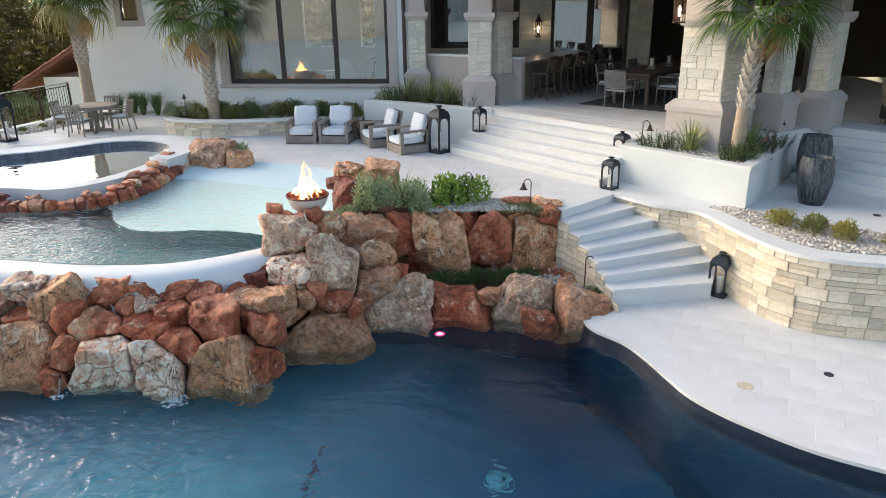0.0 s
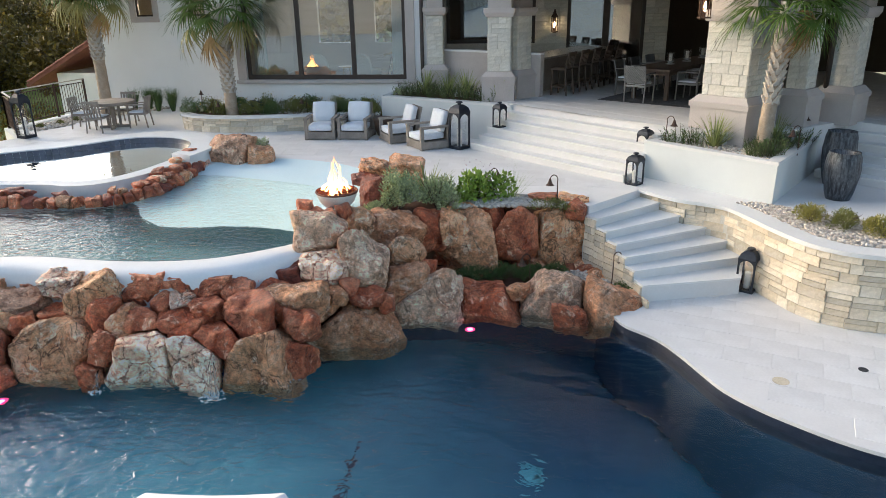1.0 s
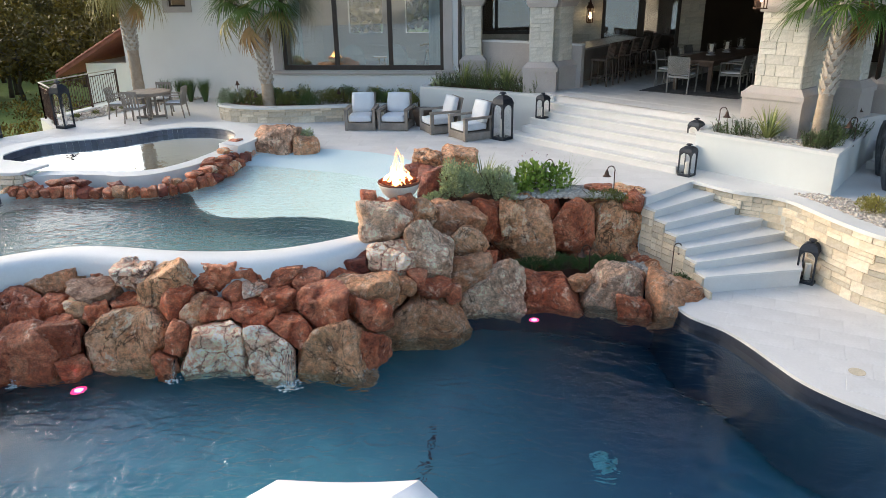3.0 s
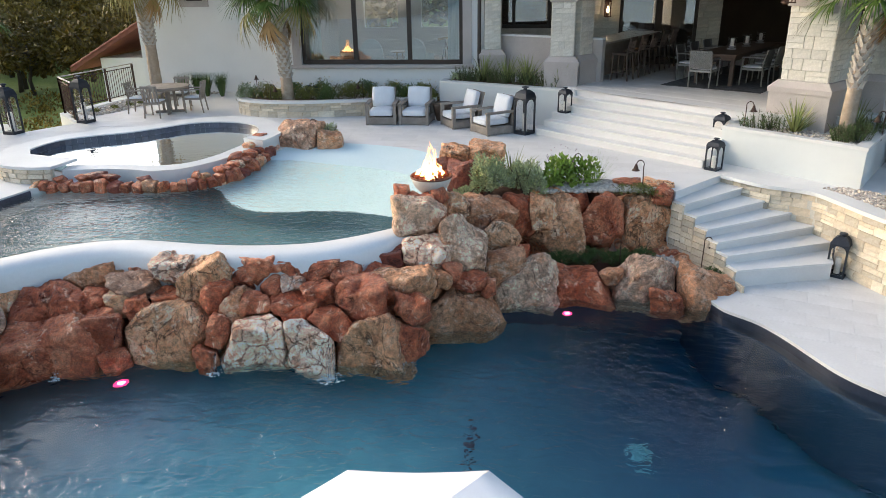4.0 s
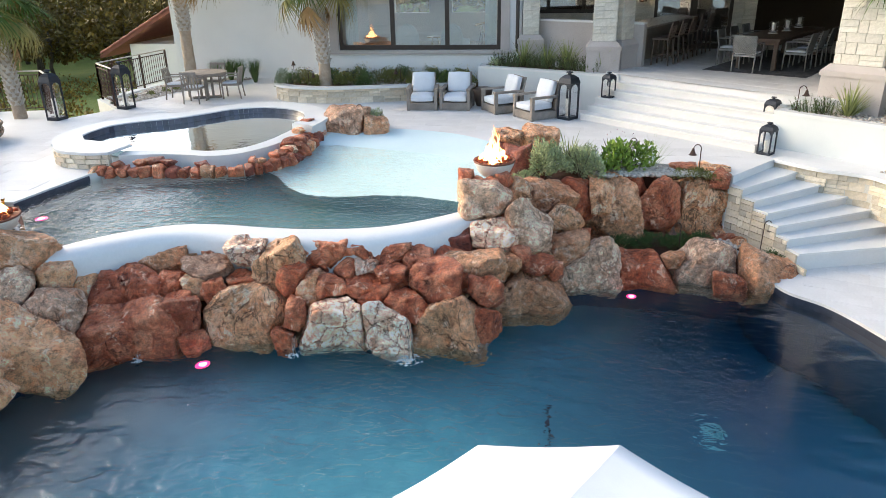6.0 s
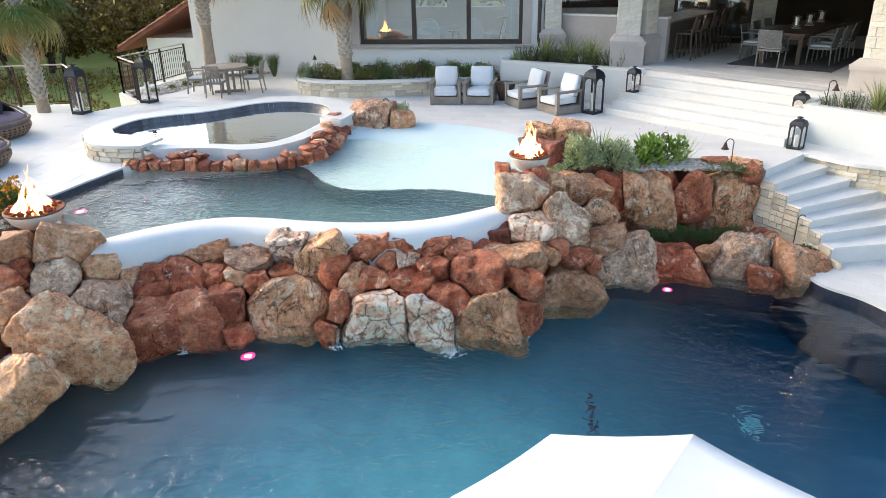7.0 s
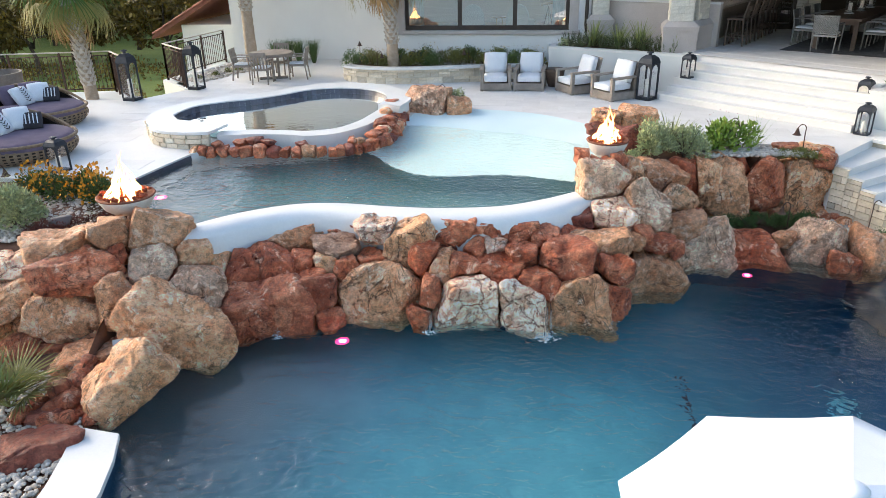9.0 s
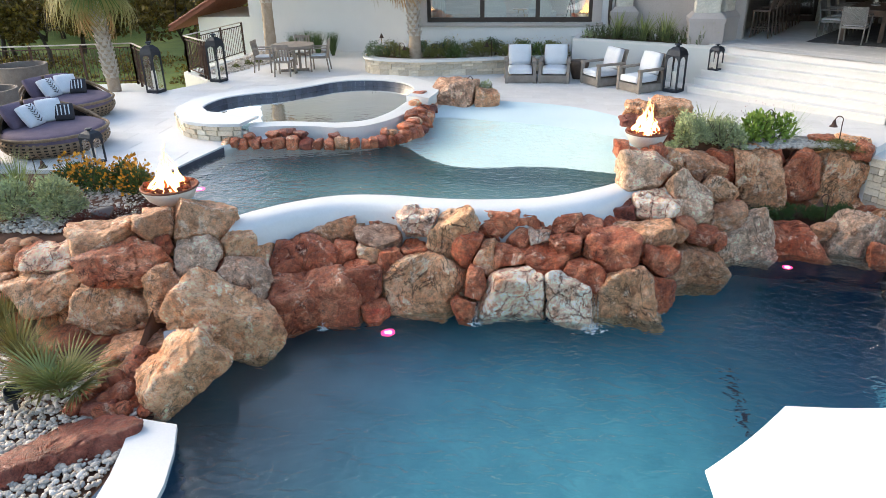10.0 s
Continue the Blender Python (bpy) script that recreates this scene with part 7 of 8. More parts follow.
def lounger(x, y, yaw, label):
    lg = thing("round_lounger", pose(x, y, 0, 0, 0, yaw), label, "lounger", "round loungers")
    # woven shell, low in front and high behind
    def rad(a):
        return 0.92 + 0.03 * math.cos(2 * a)

    def top(a):
        return 0.36 + 0.42 * max(0.0, math.sin(a)) ** 1.3
    bm = bmesh.new()
    N = 96
    rings = []
    for k in range(13):
        t = k / 12
        rings.append([])
        for i in range(N):
            a = 6.28319 * i / N
            r = rad(a) * (0.80 + 0.2 * math.sin(math.pi * min(1, t * 0.75 + 0.08)))
            rings[-1].append(bm.verts.new((r * math.cos(a), r * math.sin(a), 0.02 + (top(a) - 0.02) * t)))
    for k in range(12):
        for i in range(N):
            hole = 1 <= k <= 10 and (i % 2 == 0) and (k % 2 == 1)
            if not hole:
                bm.faces.new((rings[k][i], rings[k][(i + 1) % N], rings[k + 1][(i + 1) % N], rings[k + 1][i]))
    part("woven_shell", bm, WICKER, lg, smooth=True)
    # near-black sheet behind the weave stands in for the shade in its holes
    bm = bmesh.new()
    inner = []
    for k in range(5):
        t = k / 4
        inner.append([bm.verts.new((0.955 * rad(6.28319 * i / 48) * (0.80 + 0.2 * math.sin(math.pi * min(1, t * 0.75 + 0.08))) * math.cos(6.28319 * i / 48), 0.955 * rad(6.28319 * i / 48) * (0.80 + 0.2 * math.sin(math.pi * min(1, t * 0.75 + 0.08))) * math.sin(6.28319 * i / 48), 0.03 + (top(6.28319 * i / 48) - 0.04) * t)) for i in range(48)])
    for a, b in zip(inner, inner[1:]):
        for i in range(48):
            bm.faces.new((a[i], a[(i + 1) % 48], b[(i + 1) % 48], b[i]))
    part("inner_lining", bm, WICKDARK, lg, smooth=True)
    bm = bmesh.new()
    tube(bm, [(rad(a) * 0.985 * math.cos(a), rad(a) * 0.985 * math.sin(a), top(a)) for a in [6.28319 * i / 48 for i in range(49)]], 0.03, 8)
    part("rim", bm, WICKER, lg, smooth=True)
    bm = bmesh.new()
    lathe(bm, [(0.0, 0.24), (0.86, 0.24), (0.9, 0.3), (0.88, 0.38), (0.8, 0.42), (0.0, 0.43)], 40)
    part("mattress", bm, PURPLE, lg, "plum-coloured round mattress", smooth=True)
    pillow(lg, pose(-0.38, 0.52, 0.6, 62, 0, 25), 0.5, PURPLE, "plum back pillow")
    pillow(lg, pose(0.12, 0.62, 0.6, 62, 0, -8), 0.5, PURPLE, "plum back pillow")
    pw = pillow(lg, pose(-0.2, 0.34, 0.6, 58, 0, 30), 0.44, CUSHION, "white textured pillow")
    for j in range(6):
        bm = bmesh.new()
        for sg in (-1, 1):
            obox(bm, pose(sg * 0.035, -0.15 + 0.06 * j, 0.118, 0, 0, sg * 35), 0.085, 0.012, 0.006)
        part("stitch_pattern", bm, BLACKPAT, pw)
    pillow(lg, pose(0.2, 0.45, 0.62, 58, 0, -12), 0.44, CUSHION, "white textured pillow")
    pb = pillow(lg, pose(0.38, 0.28, 0.56, 55, 0, -30), 0.34, BLACKPAT, "black and white patterned pillow")
    for j in range(4):
        part("stripe", obox(bmesh.new(), pose(-0.1 + 0.065 * j, 0, 0.116), 0.02, 0.2, 0.006), CUSHION, pb)
    return lg


lounger(-13.9, 10.9, 60, "round brown wicker lounger with plum mattress and pillows")
lounger(-15.25, 13.35, 55, "round brown wicker lounger with plum mattress beside planters")

# ---- pots ----
CLAY = surf("grey_brown_fibrestone", (0.15, 0.12, 0.10), (0.24, 0.20, 0.165), 5, 0.85, 0.3, 50)
GLAZE = surf("dark_streaked_glaze", (0.035, 0.042, 0.05), (0.13, 0.145, 0.16), 16, 0.45, 0.5, 40)


def streak(m, dark):
    """Vertical runs of dark glaze."""
    nt = m.node_tree
    sock = nt.nodes["Principled BSDF"].inputs["Base Color"]
    col = sock.links[0].from_socket
    tc, mp = nt.nodes.new("ShaderNodeTexCoord"), nt.nodes.new("ShaderNodeMapping")
    mp.inputs["Scale"].default_value = (22, 22, 1.6)
    nt.links.new(tc.outputs["Object"], mp.inputs["Vector"])
    n = node(nt, "ShaderNodeTexNoise", Scale=1.0, Detail=6.0, Roughness=0.7)
    nt.links.new(mp.outputs[0], n.inputs["Vector"])
    run = ramp(nt, n.outputs[0], [(0.42, (1, 1, 1)), (0.55, (0, 0, 0))])
    nt.links.new(mixc(nt, run, col, dark), sock)


streak(GLAZE, (0.012, 0.014, 0.02))


def drum(x, y, z, r, h, label):
    single("planter_pot", lathe(bmesh.new(), [(r * 0.82, 0), (r * 0.9, h * 0.3), (r, h * 0.97), (r, h), (r * 0.92, h), (r * 0.88, h * 0.75), (0, h * 0.74)], 36), CLAY, label, "pot", "brown drum pots", smooth=False, m=pose(x, y, z))


drum(-16.9, 14.3, 0, 0.55, 0.95, "large empty grey-brown drum planter on terrace")
drum(-15.95, 12.0, 0, 0.52, 0.85, "large empty grey-brown drum planter on terrace")
drum(-14.6, 9.6, 0, 0.5, 0.75, "large empty grey-brown drum planter by the garden bed")


def urn(x, y, z, r, h, label):
    prof = [(r * 0.66, 0), (r * 0.8, h * 0.15), (r * 0.97, h * 0.5), (r, h * 0.68), (r * 0.93, h * 0.9), (r * 0.84, h * 0.985), (r * 0.86, h), (r * 0.8, h * 1.0), (r * 0.72, h * 0.97), (r * 0.68, h * 0.8), (0, h * 0.78)]
    single("tall_pot", lathe(bmesh.new(), prof, 40), GLAZE, label, "pot", "dark glazed pots", smooth=True, m=pose(x, y, z))


urn(5.12, 12.72, 0, 0.29, 0.83, "dark streaked glazed tall pot on terrace")
urn(5.45, 13.75, 0, 0.29, 1.0, "taller dark streaked glazed pot behind another")

# ---- path lights ----
def path_light(x, y, z, h, yaw, label="bronze shepherd-hook path light with flower-shaped shade", straight=False):
    pl = thing("path_light", pose(x, y, z, 0, 0, yaw), label, "garden light", "path lights")
    if straight:
        pts = [(0, 0, -0.05), (0, 0, h)]
        hx, hz = 0, h
    else:
        pts = [(0, 0, -0.05), (0.01, 0, h * 0.75)] + [(0.07 - 0.07 * math.cos(a), 0, h * 0.78 + 0.1 * math.sin(a)) for a in [0.35 * i for i in range(1, 9)]]
        hx, hz = 0.14, h * 0.78
    part("stem", tube(bmesh.new(), pts, 0.009, 6), RUST, pl)
    bm = bmesh.new()
    lathe(bm, [(0.015, hz + 0.03), (0.025, hz), (0.045, hz - 0.06), (0.075, hz - 0.09), (0.07, hz - 0.09), (0.02, hz - 0.03), (0.0, hz - 0.03)], 10, Matrix.Translation((hx, 0, 0)))
    part("shade", bm, RUST, pl)


for x, y, z, h, yaw, s in ((-0.95, 12.55, -0.03, 0.55, 10, 0), (0.25, 12.2, -0.05, 0.55, 170, 0), (-0.2, 11.0, -1.12, 0.6, 190, 0), (1.15, 11.15, -1.12, 0.62, 10, 0),
                           (-9.55, 19.5, 0.33, 0.62, 200, 1), (-8.9, 18.75, 0.33, 0.5, 20, 0), (-6.4, 19.25, 0.36, 0.5, 180, 0), (-6.55, 15.2, 0.05, 0.55, 200, 0),
                           (2.35, 14.05, 0.68, 0.55, -10, 0), (4.55, 13.3, 0.68, 0.5, 190, 0), (4.95, 14.5, 0.68, 0.6, 20, 0), (-1.35, 17.95, 0.88, 0.5, 0, 1), (-13.05, 9.1, -0.1, 0.5, 10, 0)):
    path_light(x, y, z, h, yaw, straight=bool(s))

# ---- spotlights and floodlights ----
def spot(x, y, z, yaw, pitch=35, s=1.0):
    sp = thing("spotlight", pose(x, y, z, 0, 0, yaw), "black garden spotlight on a stake", "spotlight", "garden spotlights")
    part("stake", tube(bmesh.new(), [(0, 0, -0.04), (0, 0, 0.12 * s)], 0.02 * s, 8), IRON, sp)
    part("head", lathe(bmesh.new(), [(0.03 * s, -0.1 * s), (0.07 * s, -0.06 * s), (0.085 * s, 0.1 * s), (0.075 * s, 0.1 * s), (0.06 * s, 0.04 * s), (0, 0.03 * s)], 18, Matrix.Translation((0, 0, 0.2 * s)) @ pose(0, 0, 0, pitch, 0, 0)), IRON, sp, smooth=True)


spot(5.42, 10.1, 0.02, 20, 60, 1.2)
spot(-8.05, 19.55, 0.35, 0, 10, 1.1)
spot(-7.83, 19.55, 0.35, 0, 10, 1.1)
spot(-10.7, 4.95, -1.27, 60, 40, 1.1)
spot(-9.5, 19.05, 0.34, 0, 50, 0.8)
ALU = surf("grey_painted_aluminium", (0.34, 0.35, 0.37), (0.42, 0.43, 0.45), 6, 0.4, 0.05, 60, metal=0.3)


def flood(x, y, z, yaw, label):
    fl = thing("floodlight", pose(x, y, z, 0, 0, yaw), label, "floodlight", "grey floodlights")
    bm = bmesh.new()
    obox(bm, pose(0, 0, 0.1, -25, 0, 0), 0.2, 0.13, 0.11, 0.01)
    part("housing", bm, ALU, fl)
    part("bracket", bbox(-0.02, -0.02, -0.06, 0.02, 0.02, 0.06), IRON, fl)


flood(-9.30, 6.00, -0.92, 20, "grey floodlight wedged among boulders")
flood(-11.5, 9.1, -0.1, 0, "pale grey floodlight box in the garden bed")
single("garden_speaker", rock_bm(0.34, 0.24, 0.16, 77, 3, (), 0.0), surf("brown_plastic", (0.10, 0.075, 0.06), (0.14, 0.1, 0.085), 4, 0.35, 0.02, 40), "smooth brown domed garden speaker among pebbles", "garden speaker", smooth=True, m=pose(-11.2, 7.9, -0.05))

# ---- pool fittings ----
PINKLIGHT = glow("magenta_pool_lamp", (1.0, 0.05, 0.22), 0.7)
PINKCORE = glow("pink_lamp_lens", (1.0, 0.22, 0.45), 2.2)


def pool_lamp(x, y, z, r, label):
    pl = thing("pool_light", pose(x, y, z), label, "pool light", "pool lights")
    part("bezel", lathe(bmesh.new(), [(r * 0.95, -0.012), (r * 0.95, 0.004), (r * 0.6, 0.008), (r * 0.6, -0.012)], 20), PINKLIGHT, pl)
    part("lens", lathe(bmesh.new(), [(r * 0.58, -0.01), (r * 0.55, 0.01), (r * 0.3, 0.016), (0, 0.018)], 20), PINKCORE, pl, "bright pink lens", smooth=True)


PW = "glowing magenta light just under the pool water"
pool_lamp(-1.1, 9.78, WLOW - 0.06, 0.08, PW)
pool_lamp(-6.95, 7.2, WLOW - 0.06, 0.1, PW)
pool_lamp(-6.58, 14.68, -0.07, 0.06, "glowing magenta light at the beach edge")
pool_lamp(-10.1, 14.2, 0.12, 0.1, "glowing magenta light in the spa")
pool_lamp(-10.36, 9.2, -0.16, 0.1, "glowing magenta light in the upper pool")
DRAIN = surf("teal_plastic", (0.10, 0.42, 0.50), (0.14, 0.5, 0.58), 5, 0.5, 0.05, 40)
for x, y in ((-0.17, 8.03),):
    dr = thing("pool_drain", pose(x, y, floor_z(x, y) + 0.01), "round teal drain cover on the pool floor", "drain")
    part("ring", lathe(bmesh.new(), [(0.21, 0), (0.21, 0.04), (0.18, 0.05), (0.165, 0.02), (0.15, 0.0)], 28), DRAIN, dr)
    part("cover", lathe(bmesh.new(), [(0.12, 0), (0.12, 0.05), (0.08, 0.07), (0, 0.07)], 24), DRAIN, dr)
TANLID = surf("tan_plastic_lid", (0.55, 0.47, 0.33), (0.6, 0.52, 0.38), 5, 0.5, 0.03, 40)
lid = thing("skimmer_lid", pose(2.94, 8.28, LOW + 0.006), "round tan skimmer lid set in the deck", "skimmer lid")
part("cover", lathe(bmesh.new(), [(0.1, 0), (0.1, 0.006), (0, 0.007)], 24), TANLID, lid)
part("ring", lathe(bmesh.new(), [(0.125, 0), (0.125, 0.004), (0.105, 0.004), (0.105, 0.0)], 24), WHITE_STONE, lid)
for x, y, z in ((4.08, 8.67, LOW + 0.006), (5.9, 12.01, 0.006)):
    single("deck_drain", lathe(bmesh.new(), [(0.06, 0), (0.06, 0.006), (0.045, 0.007), (0.0, 0.004)], 18), IRON, "small dark round drain in the stone deck", "drain", "deck drains", m=pose(x, y, z))

# ---- rocks round the foot of the spa ----
foot_line = spline([(-10.95, 11.3), (-9.95, 11.42), (-8.7, 11.45), (-7.9, 11.65), (-7.4, 12.15), (-7.2, 12.95), (-7.25, 13.8), (-7.3, 14.7)], 8)
rng = random.Random(8)
s_ = 0.0
seg = [(b - a).length for a, b in zip(foot_line, foot_line[1:])]
total = sum(seg)


def on_line(s):
    for a, b, l in zip(foot_line, foot_line[1:], seg):
        if s <= l:
            return a + (b - a) * (s / l), (b - a).normalized()
        s -= l
    return foot_line[-1], (foot_line[-1] - foot_line[-2]).normalized()


STONE = "small rust-brown stone at the foot of the spa"
small = []
while s_ < total:
    w = rng.uniform(0.16, 0.32)
    p, t = on_line(min(s_ + w / 2, total))
    nrm = Vector((-t.y, t.x))
    turn = math.degrees(math.atan2(t.y, t.x))
    rise = min(1.0, max(0.0, (s_ / total - 0.45) / 0.25))
    z = WUP - 0.03
    for row in range(1 + (rng.random() < 0.5) + (rise > 0.35)):
        h = rng.uniform(0.19, 0.27) if row == 0 else rng.uniform(0.14, 0.2)
        c = p + nrm * (0.14 + 0.13 * row) + t * (0.1 * row + rng.uniform(-0.03, 0.03))
        pick = rng.random()
        mat = ROCK_TAN if pick < 0.1 else (ROCK_DARK if pick < 0.28 else (ROCK_WHITE if pick < 0.33 else ROCK_RED))
        small.append((c.x, c.y, z + h / 2, w, 0.3, h, turn + rng.uniform(-12, 12), rng.uniform(-15, 15), mat, 300 + len(small)))
        z += h * 0.7
    s_ += w * 0.95
for (x, y, z, w, d, h, yaw, tilt, mat, seed), cuts in zip(small, bedded(small)):
    single("boulder", rock_bm(w, d, h, seed, 4, cuts), mat, STONE, "stone", "spa foot stones", smooth=True, m=pose(x, y, z, 0, -tilt, yaw))

# ---- fountain sheets and foam ----
FOAM = surf("white_water_foam", (0.55, 0.66, 0.70), (0.7, 0.78, 0.8), 12, 0.4, 0.5, 50)
rng = random.Random(31)
STREAM = glass_mat("running_water", (0.9, 0.95, 0.97), 0.12)
FALLS = ((-4.22, 7.52, 60, 0.17, 0.42), (-3.42, 7.92, 34, 0.11, 0.3), (-3.3, 8.1, 26, 0.09, 0.4), (-7.2, 7.5, 34, 0.11, 0.4), (-7.85, 7.18, 24, 0.1, 0.3), (-5.8, 7.5, 26, 0.11, 0.25))
for x, y, n, r, drop in FALLS:
    bm = bmesh.new()
    for _ in range(n):
        a, q = rng.uniform(0, 6.28), r * rng.random() ** 0.7
        s = rng.uniform(0.006, 0.016)
        bmesh.ops.create_icosphere(bm, subdivisions=1, radius=1, matrix=Matrix.LocRotScale((x + q * math.cos(a), y + q * math.sin(a), WLOW + 0.004), None, (s * 1.5, s * 1.2, s * 0.5)))
    for _ in range(n):
        a, q = rng.uniform(0, 6.28), r * 0.45 * rng.random()
        s = rng.uniform(0.003, 0.007)
        bmesh.ops.create_icosphere(bm, subdivisions=1, radius=s, matrix=Matrix.Translation((x + q * math.cos(a), y + q * math.sin(a), WLOW + 0.1 * rng.random() ** 2)))
    single("water_splash", bm, FOAM, "small white splash where water runs off the boulders", "water splash", kind="stuff", smooth=True)
    bm = bmesh.new()
    for _ in range(9):
        dx = rng.uniform(-0.5, 0.5) * r
        top = drop * rng.uniform(0.7, 1.1)
        tube(bm, [(x + dx * 0.8, y + 0.1, WLOW + top), (x + dx * 0.9, y + 0.05, WLOW + top * 0.8), (x + dx, y + 0.03, WLOW + top * 0.4), (x + dx * 1.1, y + 0.02, WLOW)], rng.uniform(0.003, 0.007), 5, 0.004)
    single("trickle", bm, STREAM, "thin strands of water running off a boulder", "trickle", "trickles of the rock wall", kind="stuff", smooth=True)

# ---- railings ----
RAILTOP = surf("pale_rail_cap", (0.42, 0.37, 0.30), (0.5, 0.45, 0.38), 8, 0.5, 0.1, 60)


def railing(pts, z, h, label, step=0.11):
    rl = thing("railing", Matrix(), label, "railing", "iron railings")
    P = [Vector(p) for p in pts]
    for a, b in zip(P, P[1:]):
        t = (b - a).normalized()
        L = (b - a).length
        yaw = math.atan2(t.y, t.x)
        mid = (a + b) / 2
        part("top_rail", obox(bmesh.new(), Matrix.LocRotScale((mid.x, mid.y, z + h), Euler((0, 0, yaw)), None), L + 0.05, 0.05, 0.03, 0.005), RAILTOP, rl)
        for hz in (0.1, h - 0.1):
            part("rail", obox(bmesh.new(), Matrix.LocRotScale((mid.x, mid.y, z + hz), Euler((0, 0, yaw)), None), L, 0.025, 0.025), RUST, rl)
        n = int(L / step)
        for k in range(n + 1):
            p = a + t * L * k / n
            if k % 12 == 0 or k == n:
                part("post", bbox(p.x - 0.025, p.y - 0.025, z - 0.02, p.x + 0.025, p.y + 0.025, z + h), RUST, rl)
            else:
                part("baluster", tube(bmesh.new(), [(p.x, p.y, z + 0.1), (p.x, p.y, z + h - 0.1)], 0.009, 5), RUST, rl)


railing([(-14.75, 22.05), (-15.1, 18.75), (-13.98, 17.62)], 0.0, 1.02, "dark iron railing with pale cap beside the terrace")
railing([(-14.95, 16.45), (-16.15, 17.75), (-22.5, 16.2)], -0.15, 1.1, "dark iron railing beyond the loungers")
single("kerb_wall", prism(bmesh.new(), [(-15.28, 18.75), (-13.95, 17.4), (-13.75, 17.55), (-14.95, 18.8), (-14.6, 22.1), (-14.9, 22.1)], -1.6, 0.0), PLASTER, "white plastered kerb wall under the railing", "kerb wall", kind="structure")
single("kerb_wall", prism(bmesh.new(), [(-14.6, 16.15), (-14.85, 16.5), (-16.15, 17.95), (-23, 16.4), (-23, 15.6), (-16.3, 15.7)], -1.6, -0.16), PLASTER, "pale kerb under the railing beyond the loungers", "kerb wall", kind="structure")

# ---- low tiled roof behind the house corner ----
TERRA = surf("terracotta_roof_tile", (0.20, 0.065, 0.04), (0.32, 0.12, 0.075), 5, 0.85, 0.3, 40, vary=0.25)
rf = thing("outbuilding_roof", Matrix(), "low roof of terracotta tiles behind the house corner", "roof")
A, B = Vector((-18.6, 24.5, 0.55)), Vector((-14.8, 24.5, 2.6))
bm = bmesh.new()
q = [A, B, B + Vector((0, 5, 0)), A + Vector((0, 5, 0))]
lo = [p - Vector((0, 0, 0.12)) for p in q]
v, v2 = [bm.verts.new(p) for p in q], [bm.verts.new(p) for p in lo]
bm.faces.new(v)
bm.faces.new(v2[::-1])
for k in range(4):
    bm.faces.new((v2[k], v2[(k + 1) % 4], v[(k + 1) % 4], v[k]))
bmesh.ops.recalc_face_normals(bm, faces=bm.faces)
part("deck", bm, TERRA, rf)
d = (B - A) / 9
for k in range(9):
    for j in range(4):
        m = Matrix.Translation(A + d * k + Vector((0, 0.12 + 0.24 * j, 0.02)))
        bm = bmesh.new()
        n = 6
        ra = [bm.verts.new(m @ (Vector((0, 0.1 * math.cos(math.pi * i / n), 0.09 * math.sin(math.pi * i / n) + 0.02)))) for i in range(n + 1)]
        rb = [bm.verts.new(m @ (d * 1.08 + Vector((0, 0.1 * math.cos(math.pi * i / n), 0.09 * math.sin(math.pi * i / n))))) for i in range(n + 1)]
        for i in range(n):
            bm.faces.new((ra[i], ra[i + 1], rb[i + 1], rb[i]))
        part("roof_tile", bm, TERRA, rf)
part("wall", bbox(-17.6, 24.9, -2.5, -14.8, 29, 0.9), STUCCO, rf)

# ---- covered patio: bar, stools, dining ----
GRANITE = surf("pale_granite_top", (0.36, 0.31, 0.27), (0.48, 0.42, 0.37), 12, 0.3, 0.05, 60)
BRICKDARK = surf("dark_stone_bar", (0.26, 0.22, 0.18), (0.34, 0.29, 0.24), 5, 0.8, 0.2, 50)
bar_dir = Vector((0.47, 0.88)).normalized()
bar_o = Vector((0.02, 18.9))
bc = thing("bar_counter", Matrix(), "stone bar counter with polished granite top", "bar counter")
q = [bar_o, bar_o + bar_dir * 4.2]
part("body", ribbon(bmesh.new(), q, 0.75, -0.3, LAND, 1.82), BRICKDARK, bc)
part("top", ribbon(bmesh.new(), q, 0.85, 0.08, 1.84, 1.89), GRANITE, bc)


def bar_stool(m):
    b = thing("bar_stool", m, "brown slat-back wooden bar stool at the counter", "bar stool", "bar stools")
    for sx in (-1, 1):
        part("leg", tube(bmesh.new(), [(sx * 0.22, -0.2, 0), (sx * 0.2, -0.18, 0.66)], 0.022, 6), DARKWOOD, b)
        part("leg", tube(bmesh.new(), [(sx * 0.22, 0.24, 0), (sx * 0.2, 0.18, 0.66), (sx * 0.2, 0.27, 1.08)], 0.022, 6), DARKWOOD, b)
        part("stretcher", tube(bmesh.new(), [(sx * 0.215, -0.19, 0.22), (sx * 0.215, 0.22, 0.22)], 0.015, 5), DARKWOOD, b)
    part("footrest", tube(bmesh.new(), [(-0.215, -0.19, 0.26), (0.215, -0.19, 0.26)], 0.018, 5), DARKWOOD, b)
    part("seat", bbox(-0.23, -0.22, 0.64, 0.23, 0.21, 0.69, 0.01), DARKWOOD, b)
    part("top_rail", obox(bmesh.new(), pose(0, 0.27, 1.04, -10, 0, 0), 0.44, 0.025, 0.1, 0.005), DARKWOOD, b)
    for k in range(4):
        part("slat", obox(bmesh.new(), pose(-0.12 + 0.08 * k, 0.23, 0.85, -12, 0, 0), 0.04, 0.015, 0.34), DARKWOOD, b)
    return b


